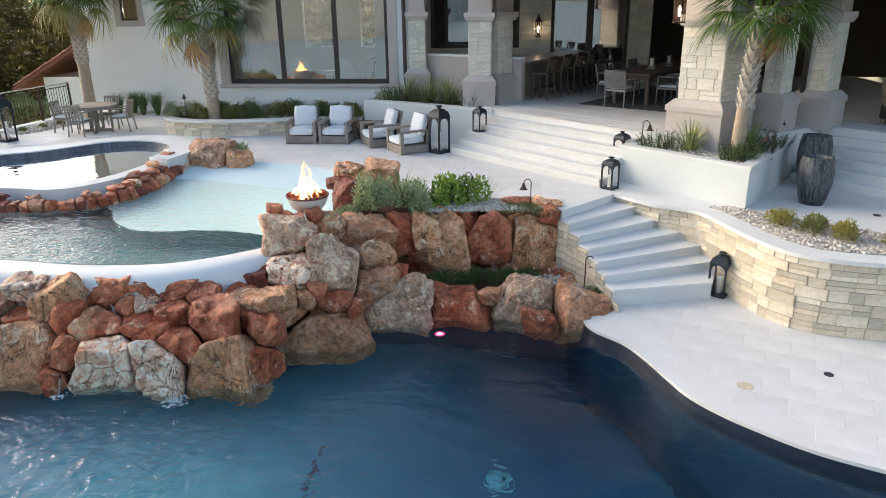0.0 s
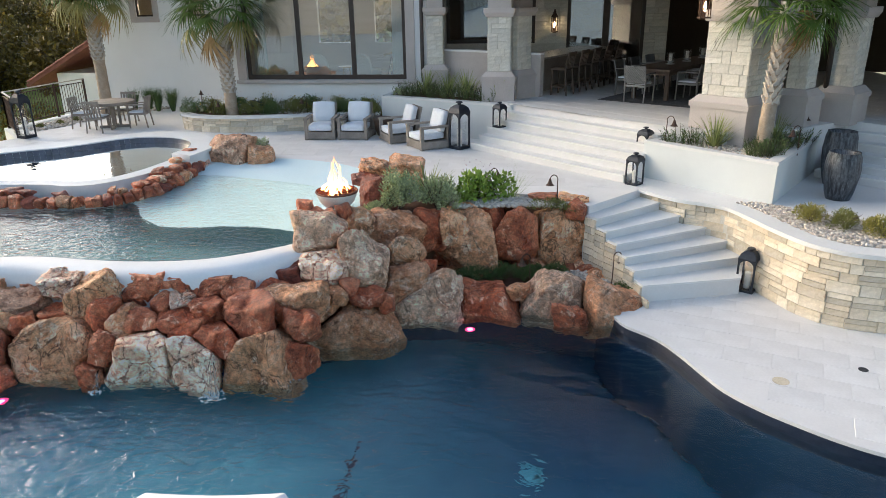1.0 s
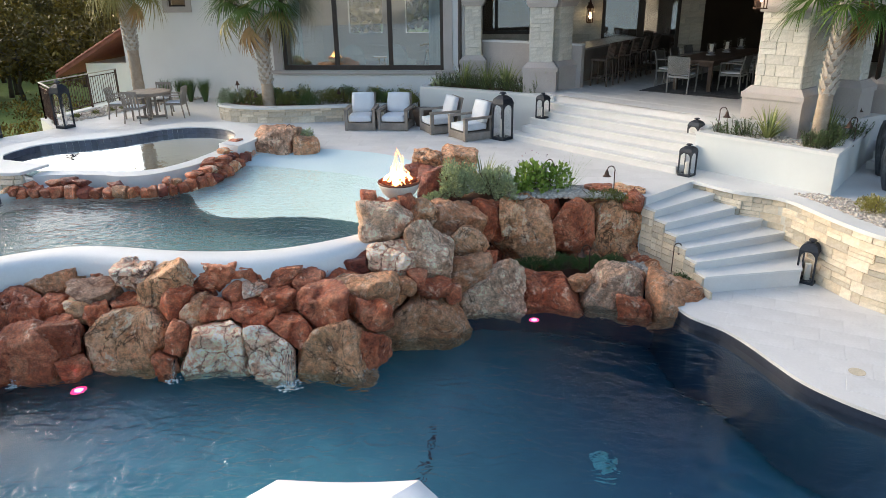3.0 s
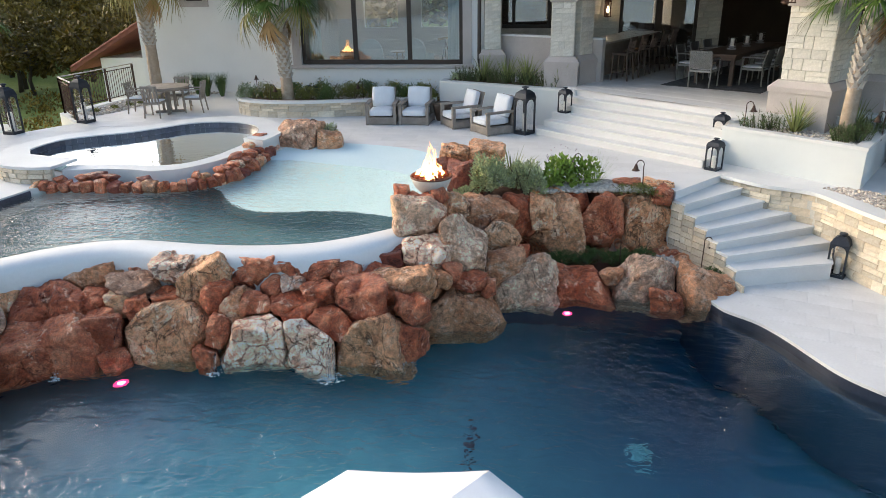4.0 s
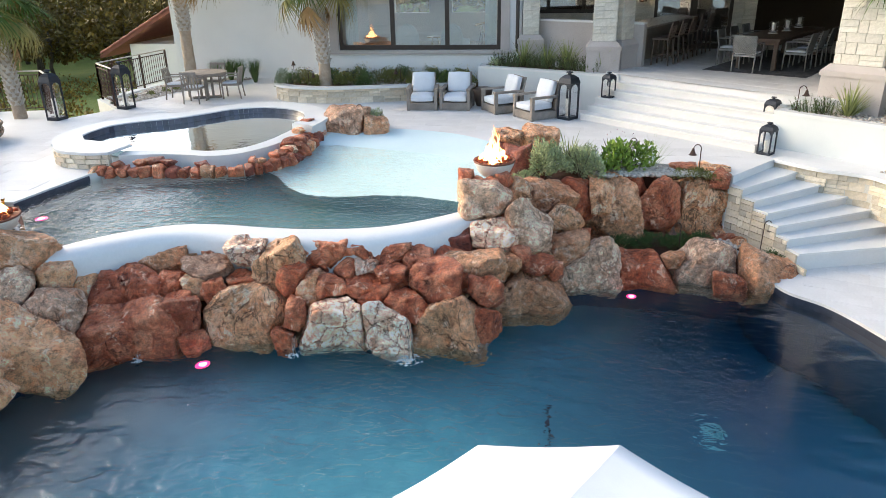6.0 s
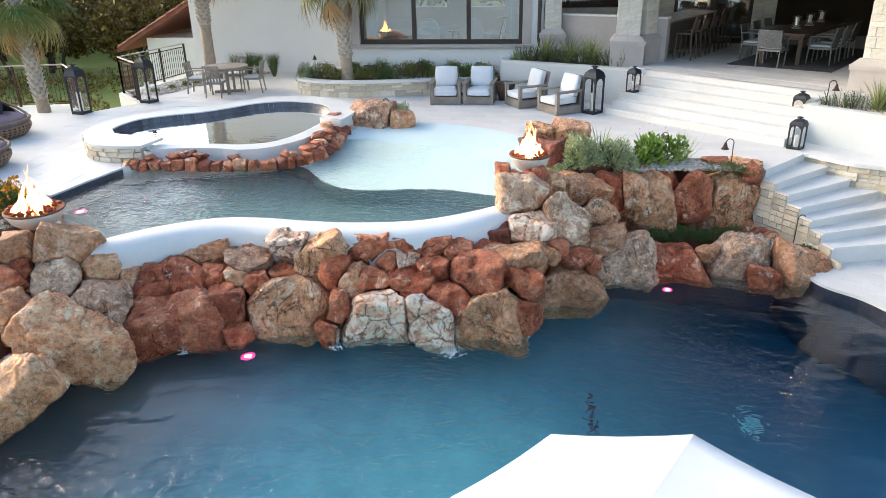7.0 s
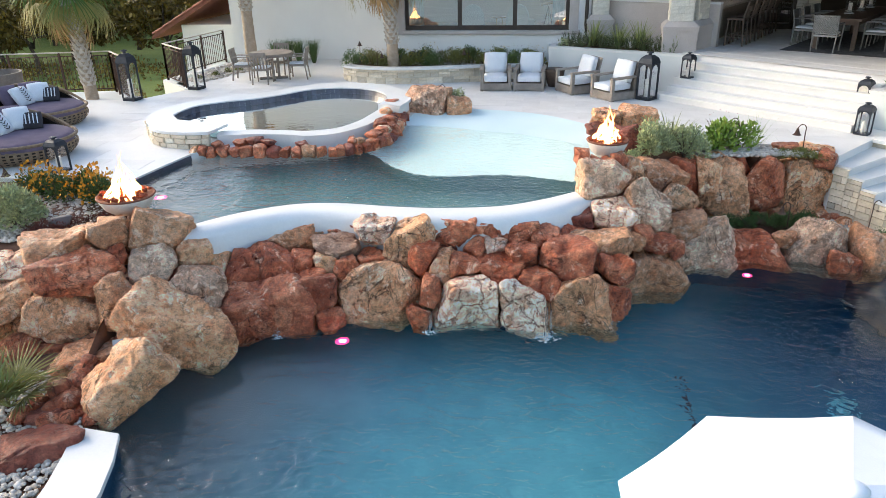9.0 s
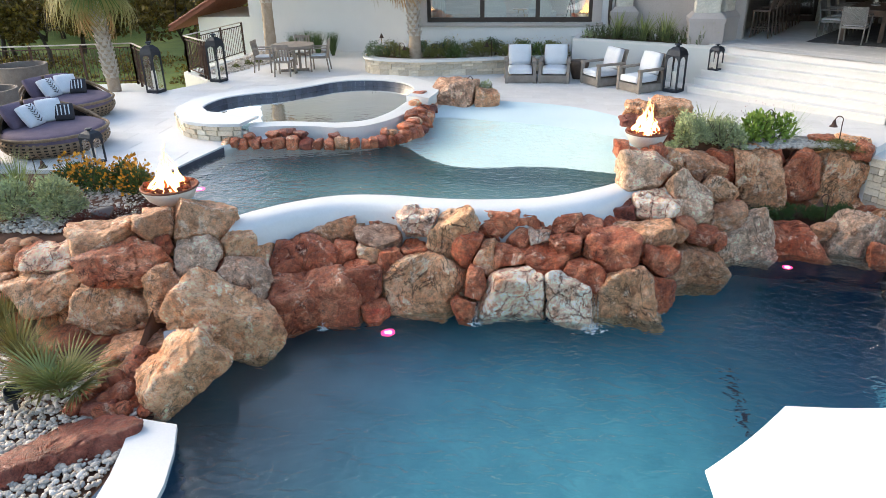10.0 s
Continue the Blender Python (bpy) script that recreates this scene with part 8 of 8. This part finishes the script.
yaw_bar = math.degrees(math.atan2(bar_dir.y, bar_dir.x))
side = Vector((bar_dir.y, -bar_dir.x))
p = bar_o + bar_dir * 0.35 + side * 0.42
b0 = bar_stool(pose(p.x, p.y, LAND, 0, 0, yaw_bar + 180))
for k in range(1, 5):
    p = bar_o + bar_dir * (0.35 + 0.82 * k) + side * 0.42
    copy_thing(b0, pose(p.x, p.y, LAND, 0, 0, yaw_bar + 180))

RUG = surf("dark_patterned_rug", (0.04, 0.042, 0.045), (0.14, 0.14, 0.14), 9, 0.95, 0.3, 80)
dd = Vector((0.55, 0.835)).normalized()
dn = Vector((dd.y, -dd.x))
t0 = Vector((2.2, 18.4))


def tp(a, b):
    return t0 + dd * a + dn * b


single("rug", prism(bmesh.new(), [tp(-0.7, -0.5), tp(-0.7, 1.9), tp(4.2, 1.9), tp(4.2, -0.5)], LAND + 0.002, LAND + 0.012), RUG, "dark grey patterned rug under the dining table", "rug")
tb = thing("dining_table", Matrix(), "long dark wood dining table on the patio", "table")
part("tabletop", prism(bmesh.new(), [tp(-0.1, 0.0), tp(-0.1, 1.05), tp(3.8, 1.05), tp(3.8, 0.0)], LAND + 0.70, LAND + 0.75), DARKWOOD, tb)
for a in (0.0, 3.6):
    for b in (0.06, 0.9):
        part("leg", prism(bmesh.new(), [tp(a, b), tp(a, b + 0.09), tp(a + 0.09, b + 0.09), tp(a + 0.09, b)], LAND, LAND + 0.70), DARKWOOD, tb)
part("apron", prism(bmesh.new(), [tp(0.0, 0.08), tp(0.0, 0.98), tp(3.65, 0.98), tp(3.65, 0.08)], LAND + 0.6, LAND + 0.7), DARKWOOD, tb)
WOVEN = surf("grey_woven_rope", (0.20, 0.20, 0.19), (0.32, 0.32, 0.30), 8, 0.85, 0.6, 90, dist=0.006)
GREYMETAL = surf("grey_painted_metal", (0.16, 0.15, 0.14), (0.22, 0.21, 0.20), 8, 0.5, 0.1, 60)


def rope_chair(m):
    c = thing("dining_chair", m, "grey woven dining armchair with pale seat cushion", "chair", "chairs round the patio table")
    for sx in (-1, 1):
        part("leg", tube(bmesh.new(), [(sx * 0.25, -0.26, 0), (sx * 0.27, -0.24, 0.66)], 0.018, 6), GREYMETAL, c)
        part("leg", tube(bmesh.new(), [(sx * 0.25, 0.26, 0), (sx * 0.26, 0.24, 0.5), (sx * 0.26, 0.32, 0.86)], 0.018, 6), GREYMETAL, c)
        part("armrest", tube(bmesh.new(), [(sx * 0.27, -0.24, 0.66), (sx * 0.275, 0.0, 0.67), (sx * 0.26, 0.29, 0.66)], 0.018, 6), GREYMETAL, c)
    part("seat", bbox(-0.25, -0.25, 0.36, 0.25, 0.25, 0.41), WOVEN, c)
    part("seat_cushion", cushion(bmesh.new(), pose(0, -0.01, 0.44), 0.48, 0.48, 0.08, 0.015), CUSHION, c, smooth=True)
    bm = bmesh.new()
    rows = []
    for k in range(45):
        z = 0.44 + 0.42 * k / 44
        ripple = 0.007 * (1 if k % 4 < 2 else -1)
        rows.append([bm.verts.new((-0.25 + 0.5 * i / 20, 0.255 + 0.18 * (z - 0.46) + 0.035 * math.sin(math.pi * i / 20) + ripple * (1 if i % 2 else -1), z)) for i in range(21)])
    for r0_, r1_ in zip(rows, rows[1:]):
        for i in range(20):
            bm.faces.new((r0_[i], r0_[i + 1], r1_[i + 1], r1_[i]))
    bmesh.ops.solidify(bm, geom=bm.faces[:], thickness=0.02)
    part("woven_back", bm, WOVEN, c)
    return c


ang = math.degrees(math.atan2(dd.y, dd.x))
p = tp(-0.42, 0.45)
r0 = rope_chair(pose(p.x, p.y, LAND + 0.012, 0, 0, ang + 90))
for k in range(3):
    p = tp(0.55 + 0.9 * k, -0.28)
    copy_thing(r0, pose(p.x, p.y, LAND + 0.012, 0, 0, ang))
    p = tp(0.55 + 0.9 * k, 1.33)
    copy_thing(r0, pose(p.x, p.y, LAND + 0.012, 0, 0, ang + 180))
for k, (a, b) in enumerate(((1.26, 0.46), (2.19, 0.52), (3.33, 0.5))):
    p = tp(a, b)
    h = thing("hurricane_candle", pose(p.x, p.y, LAND + 0.75), "white candle in glass hurricane on the table", "candle holder", "table candles")
    part("foot", lathe(bmesh.new(), [(0.11, 0), (0.11, 0.02), (0.05, 0.04), (0.1, 0.08), (0.0, 0.08)], 18), ALU, h)
    g = part("glass", lathe(bmesh.new(), [(0.105, 0.08), (0.11, 0.3), (0.106, 0.3), (0.1, 0.085)], 18), CLEAR, h)
    g.visible_shadow = False
    part("candle", lathe(bmesh.new(), [(0.045, 0.08), (0.045, 0.26), (0, 0.262)], 14), CANDLE, h)

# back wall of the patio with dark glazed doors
# near-black brown puts the unlit room's dimness into the wall colour
DARKIN = surf("unlit_room_darkened_wall", (0.045, 0.03, 0.02), (0.07, 0.05, 0.035), 1, 0.9, 0.05, 30)
BACKY = 22.6
back = thing("patio_doors", Matrix(), "tall dark bronze glazed doors behind the bar", "door", kind="structure")
for xa, xb in ((0.8, 1.95), (1.95, 3.08)):
    bm = bmesh.new()
    box(bm, xa, BACKY, LAND, xa + 0.1, BACKY + 0.08, 4.2)
    box(bm, xb - 0.1, BACKY, LAND, xb, BACKY + 0.08, 4.2)
    box(bm, xa, BACKY, LAND, xb, BACKY + 0.08, LAND + 0.15)
    part("door_frame", bm, BRONZE, back)
    g = part("pane", bbox(xa + 0.1, BACKY + 0.03, LAND + 0.15, xb - 0.1, BACKY + 0.04, 4.2), COATED, back)
    g.visible_shadow = False
for xa, xb in ((-3.0, -2.85), (-0.15, 0.8), (3.08, 3.75)):
    pier = wall("wall_patio_pier", xa, BACKY, 0.9, xb, BACKY + 0.3, 4.6, MORTAR, "limestone block wall at the back of the patio")
    coursed(pier, [(xa, BACKY), (min(xb, xa + 3.0), BACKY)], LAND, 4.2, 0.2, (0.25, 0.5), ASHLAR, 90 + int(xa * 3), 0.035)
wall("wall_inside_dim", -3.0, 24.6, 0.9, 11.5, 24.7, 5.0, DARKIN, "brown interior wall, coloured dark as an unlit room")
# windows over the bar
bw = thing("window_4", Matrix(), "dark bronze window behind the bar", "window", kind="structure")
bm = bmesh.new()
for xa in (-2.85, -2.42, -1.35, -0.25):
    box(bm, xa, BACKY, 2.1, xa + 0.1, BACKY + 0.08, 4.2)
box(bm, -2.85, BACKY, 2.0, -0.15, BACKY + 0.08, 2.1)
part("frame", bm, BRONZE, bw)
g = part("pane", bbox(-2.8, BACKY + 0.03, 2.1, -0.2, BACKY + 0.04, 4.2), COATED, bw)
g.visible_shadow = False
wall("wall_under_bar_window", -2.85, BACKY, 0.9, -0.15, BACKY + 0.3, 2.0, ASHLAR, "limestone wall under the bar window")
GLOWLAMP = glow("candle_bulb", (1.0, 0.75, 0.45), 14.0)


def sconce(x, y, z, label):
    s = thing("wall_lantern", pose(x, y, z), label, "wall lantern", "patio wall lanterns")
    part("back_plate", bbox(-0.05, -0.02, -0.25, 0.05, 0.0, 0.35), RUST, s)
    bm = bmesh.new()
    for sx in (-1, 1):
        for sy in (0, 1):
            box(bm, sx * 0.085 - 0.008, -0.08 - sy * 0.17, -0.2, sx * 0.085 + 0.008, -0.065 - sy * 0.17, 0.2)
    box(bm, -0.1, -0.27, -0.22, 0.1, -0.05, -0.2)
    part("cage", bm, RUST, s)
    part("roof", lathe(bmesh.new(), [(0.15, 0.2), (0.1, 0.27), (0.05, 0.33), (0.03, 0.42), (0, 0.44)], 4, Matrix.Translation((0, -0.16, 0)) @ Matrix.Rotation(math.pi / 4, 4, 'Z')), RUST, s)
    part("bulb", lathe(bmesh.new(), [(0.015, -0.1), (0.025, 0.0), (0.015, 0.06), (0, 0.08)], 10, Matrix.Translation((0, -0.16, 0))), GLOWLAMP, s, "lit candle bulb", smooth=True)


sconce(0.42, BACKY - 0.035, 2.55, "lit iron wall lantern on the stone pier")
hl = sn(-13.3, 12.55)
for x, y, z in ((hl.x, hl.y, 3.2), (sn(-7.65, 12.4).x, sn(-7.65, 12.4).y, 3.2)):
    sconce(x, y, z, "lit iron lantern on the column")

# lounge chairs on the right patio
w0 = sn(-4.9, 16.6)
ac = thing("armchair", pose(w0.x, w0.y, LAND, 0, 0, 60), "dark wicker armchair with pale cushion on the patio", "armchair")
part("shell", bbox(-0.4, -0.35, 0.12, 0.4, 0.4, 0.4, 0.03), WICKDARK, ac)
part("back", obox(bmesh.new(), pose(0, 0.36, 0.55, -12, 0, 0), 0.8, 0.1, 0.6, 0.03), WICKER, ac)
for sx in (-1, 1):
    part("armrest", bbox(sx * 0.36 - 0.05, -0.35, 0.4, sx * 0.36 + 0.05, 0.36, 0.58, 0.02), WICKER, ac)
    for yy in (-0.3, 0.34):
        part("leg", bbox(sx * 0.36 - 0.03, yy - 0.03, 0, sx * 0.36 + 0.03, yy + 0.03, 0.12), WICKER, ac)
part("seat_cushion", cushion(bmesh.new(), pose(0, 0, 0.46), 0.62, 0.66, 0.16), CUSHION, ac, smooth=True)
w1 = sn(-3.9, 16.9)
rt = thing("side_table", pose(w1.x, w1.y, LAND), "dark round pedestal table on the patio", "table")
part("top", lathe(bmesh.new(), [(0.35, 0.6), (0.36, 0.63), (0, 0.64)], 24), DARKWOOD, rt)
part("pedestal", lathe(bmesh.new(), [(0.22, 0), (0.2, 0.04), (0.05, 0.1), (0.04, 0.6)], 16), DARKWOOD, rt)

# downspouts
def downspout(pts, label):
    single("downspout", tube(bmesh.new(), pts, 0.05, 10), BRONZE, label, "downspout", "downspouts", smooth=True)


downspout([(-3.22, 19.86, 4.9), (-3.22, 19.86, 1.35), (-3.2, 19.84, 1.2), (-3.0, 19.72, 1.05), (-2.95, 19.7, 0.8)], "dark bronze downspout beside the picture window")
q = sn(-6.28, 14.95)
downspout([(q.x, q.y, 4.5), (q.x, q.y, 0.95)], "dark bronze downspout between stone columns")

# ---- room behind the window ----
VELVET = surf("pale_aqua_upholstery", (0.52, 0.60, 0.56), (0.6, 0.67, 0.63), 4, 0.85, 0.1, 150)


def slipper(x, y, yaw):
    c = thing("parlour_chair", pose(x, y, 0.95, 0, 0, yaw), "pale round-backed upholstered chair in the room", "chair", "parlour chairs")
    part("seat", cushion(bmesh.new(), pose(0, 0, 0.38), 0.6, 0.6, 0.2, 0.03), VELVET, c, smooth=True)
    bm = bmesh.new()
    pts = [(0.34 * math.cos(a), 0.5 + 0.42 * math.sin(a)) for a in [math.pi * i / 14 for i in range(15)]] + [(-0.34, 0.3), (0.34, 0.3)]
    lo = [bm.verts.new((px_, 0.3, pz_)) for px_, pz_ in pts]
    hi = [bm.verts.new((px_, 0.38, pz_)) for px_, pz_ in pts]
    bm.faces.new(lo)
    bm.faces.new(hi[::-1])
    for i in range(len(pts)):
        bm.faces.new((lo[i], hi[i], hi[(i + 1) % len(pts)], lo[(i + 1) % len(pts)]))
    bmesh.ops.recalc_face_normals(bm, faces=bm.faces)
    part("back", bm, VELVET, c)
    pillow(c, pose(0, 0.18, 0.66, 65, 0, 0), 0.42, CUSHION, "white pillow")
    for sx in (-1, 1):
        for sy in (-1, 1):
            part("leg", bbox(sx * 0.25 - 0.025, sy * 0.25 - 0.025, 0, sx * 0.25 + 0.025, sy * 0.25 + 0.025, 0.3), DARKWOOD, c)


slipper(-6.45, 20.95, 185)
slipper(-5.0, 20.95, 160)
stb = thing("side_table", pose(-5.7, 21.1, 0.95), "small gilt side table between parlour chairs", "side table")
GILT = surf("aged_brass", (0.30, 0.2, 0.08), (0.42, 0.3, 0.14), 8, 0.4, 0.05, 60, metal=0.8)
part("top", lathe(bmesh.new(), [(0.22, 0.5), (0.22, 0.53), (0, 0.535)], 20), GILT, stb)
for k in range(3):
    a = 2.1 * k
    part("leg", tube(bmesh.new(), [(0.18 * math.cos(a), 0.18 * math.sin(a), 0), (0.1 * math.cos(a), 0.1 * math.sin(a), 0.5)], 0.012, 5), GILT, stb)
ts = thing("telescope", pose(-4.25, 20.75, 0.95), "small telescope on tripod in the window", "telescope")
for k in range(3):
    a = 2.1 * k + 0.5
    part("leg", tube(bmesh.new(), [(0.22 * math.cos(a), 0.22 * math.sin(a), 0), (0, 0, 0.85)], 0.014, 5), DARKWOOD, ts)
part("barrel", tube(bmesh.new(), [(-0.22, 0, 0.88), (0.05, 0, 0.93), (0.24, 0, 0.97)], 0.035, 10), GILT, ts)

# ---- trees on the hillside ----
BARKT = surf("rough_grey_brown_bark", (0.05, 0.038, 0.028), (0.1, 0.08, 0.06), 5, 0.95, 0.8, 30, dist=0.03)


def tree(x, y, h, r, seed, mat, label):
    rng = random.Random(seed)
    z = ground_z(x, y) - 0.2
    t = thing("tree", pose(x, y, z), label, "tree", "hillside trees")
    bm = bmesh.new()
    th = h * 0.42
    tube(bm, [(0, 0, 0), (rng.uniform(-.2, .2), 0, th * 0.5), (rng.uniform(-.4, .4), rng.uniform(-.3, .3), th), (0, 0, h * 0.75)], 0.055 * h * 0.5, 9, 0.03)
    limbs = []
    for k in range(9):
        a = 2.4 * k + rng.uniform(-.3, .3)
        zz = th * rng.uniform(0.7, 1.3)
        e = Vector((math.cos(a) * r * rng.uniform(0.5, 0.85), math.sin(a) * r * rng.uniform(0.5, 0.85), h * rng.uniform(0.5, 0.92)))
        limbs.append(e)
        tube(bm, [(0, 0, zz), (e.x * 0.4, e.y * 0.4, zz + (e.z - zz) * 0.35), e], 0.05, 6, 0.015)
    part("trunk", bm, BARKT, t, smooth=True)
    bm = bmesh.new()
    for e in limbs + [Vector((0, 0, h * 0.85))] + [Vector((rng.uniform(-.6, .6) * r, rng.uniform(-.6, .6) * r, h * rng.uniform(0.35, 0.8))) for _ in range(7)]:
        q = r * rng.uniform(0.3, 0.5)
        leaves(bm, 170, e, q, q, q * 0.75, 0.26, 0.17, rng, up=0.1, shell=0.3, dome=False)
    part("crown", bm, mat, t)


rng = random.Random(12)
spots = []
tries = 0
while len(spots) < 44 and tries < 4000:
    tries += 1
    y = rng.uniform(30, 66)
    x = -0.62 * y + rng.uniform(-24, 16)
    if x > -14 - (y - 28) * 0.12:
        continue
    if all((x - a) ** 2 + (y - b) ** 2 > 15 for a, b in spots):
        spots.append((x, y))
for k, (x, y) in enumerate(spots):
    tree(x, y, min(rng.uniform(4.5, 8.0), 0.15 * math.hypot(x + 9, y - 14) + 0.6), rng.uniform(1.8, 2.8), 500 + k, TREELEAF if k % 3 else TREELEAF2, "dark green oak on the wooded hillside" if k % 3 else "olive-green cedar on the wooded hillside")
# far woods cover the rising ground
bm = bmesh.new()
rng = random.Random(13)
for k in range(520):
    a = radians(rng.uniform(84, 168))
    d = rng.uniform(62, 120)
    x, y = -5 + d * math.cos(a), d * math.sin(a)
    q = rng.uniform(1.6, 3.0)
    leaves(bm, 46, (x, y, ground_z(x, y) + q * 0.8), q, q, q * 1.2, 0.95, 0.7, rng, up=0.1, shell=0.4)
single("far_woods", bm, TREELEAF, "dense dark woods on the far hillside", "woods", kind="stuff")
bm = bmesh.new()
for k in range(260):
    x, y = rng.uniform(-40, -15.5), rng.uniform(22, 34)
    if x > -0.5 * y - 5.5 + 2:
        continue
    q = rng.uniform(0.3, 0.8)
    leaves(bm, 40, (x, y, ground_z(x, y)), q, q, q * 0.9, 0.14, 0.08, rng)
single("undergrowth", bm, TREELEAF2, "brown-green brush at the edge of the woods", "brush", kind="stuff")

# ---- house roof and beam above view, added to darken the patio and pool reflections ----
ROOFTILE = surf("dark_reflected_roof", (0.08, 0.055, 0.04), (0.13, 0.09, 0.065), 4, 0.85, 0.4, 30)
bm = bmesh.new()
e = [bm.verts.new(p) for p in ((-3.6, 19.6, 5.2), (-1.4, 17.7, 5.2), (2.9, 13.9, 5.2), (6.2, 15.6, 5.2), (12.3, 15.0, 5.2), (12.3, 28.5, 5.2), (-3.6, 28.5, 5.2))]
r = [bm.verts.new(p) for p in ((1.0, 22.0, 11.5), (9.0, 22.0, 11.5))]
for f in ((e[0], e[1], r[0]), (e[1], e[2], r[0]), (e[2], e[3], r[1], r[0]), (e[3], e[4], r[1]), (e[4], e[5], r[1]), (e[5], e[6], r[0], r[1]), (e[6], e[0], r[0]), tuple(e[::-1])):
    bm.faces.new(f)
bmesh.ops.recalc_face_normals(bm, faces=bm.faces)
single("roof", bm, ROOFTILE, "unseen brown hipped roof, added for dark pool reflections", "roof", kind="structure")
# hung down to 3.4, just above view, to block sky light
single("eaves_beam", ribbon(bmesh.new(), [Vector((-1.2, 18.3)), sn(-7.6, 12.75), sn(-6.0, 13.6), sn(-5.3, 15.3), sn(0.5, 15.6)], 0.3, 0.12, 3.4, 5.2), CAST, "low cast stone beam added to shade the patio", "beam", kind="structure")

# ---- paving slabs ----
def inside(P, x, y):
    c = False
    for a, b in zip(P, P[1:] + P[:1]):
        if (a[1] > y) != (b[1] > y) and x < (b[0] - a[0]) * (y - a[1]) / (b[1] - a[1]) + a[0]:
            c = not c
    return c


def paving(parent, P, z, w, d, yaw, limit, ox=0.0, oy=0.0, keep=None):
    bm = bmesh.new()
    top = [bm.verts.new((sx * (w / 2 - 0.004), sy * (d / 2 - 0.004), 0.004)) for sx, sy in ((-1, -1), (1, -1), (1, 1), (-1, 1))]
    low = [bm.verts.new((sx * (w / 2 - 0.001), sy * (d / 2 - 0.001), -0.002)) for sx, sy in ((-1, -1), (1, -1), (1, 1), (-1, 1))]
    bm.faces.new(top)
    for k in range(4):
        bm.faces.new((low[k], low[(k + 1) % 4], top[(k + 1) % 4], top[k]))
    me = bpy.data.meshes.new("paving_slab")
    bm.to_mesh(me)
    bm.free()
    me.materials.append(PAVER)
    c, s = math.cos(yaw), math.sin(yaw)
    P = [(p[0], p[1]) for p in P]
    n = 0
    for j in range(-60, 61):
        for i in range(-60, 61):
            u, v = (i + 0.5 * (j % 2)) * w, j * d
            x, y = ox + c * u - s * v, oy + s * u + c * v
            if n >= limit or (keep and not keep(x, y)):
                continue
            if all(inside(P, x + c * a - s * b, y + s * a + c * b) for a, b in ((-w / 2, -d / 2), (w / 2, -d / 2), (w / 2, d / 2), (-w / 2, d / 2))):
                ob = new("paving_slab", me)
                ob.parent = parent
                ob.matrix_local = Matrix.LocRotScale((x, y, z), Euler((0, 0, yaw)), None)
                n += 1


PAVER = surf("honed_limestone_slab", (0.60, 0.59, 0.565), (0.72, 0.71, 0.69), 1.6, 0.55, 0.05, 25, vary=0.05, grain=0.15)
paving(bpy.data.objects["lower_deck"], low, LOW, 0.61, 0.41, radians(-20), 300, 4.0, 8.0, keep=lambda x, y: x < 8)
paving(bpy.data.objects["terrace"], terrace, 0.0, 0.81, 0.61, 0.0, 300, -4.0, 16.0,
       keep=lambda x, y: -14 < x < 6.5 and 9.7 < y < 19 and not (-12.9 < x < -6.9 and 11 < y < 17.2) and (x * NV.x + y * NV.y < 10.6 or x < -2.3))
paving(bpy.data.objects["patio_floor"], [(p[0], p[1]) for p in patio], LAND, 0.81, 0.61, radians(-43), 200, 1.0, 17.0, keep=lambda x, y: y < 21.5)
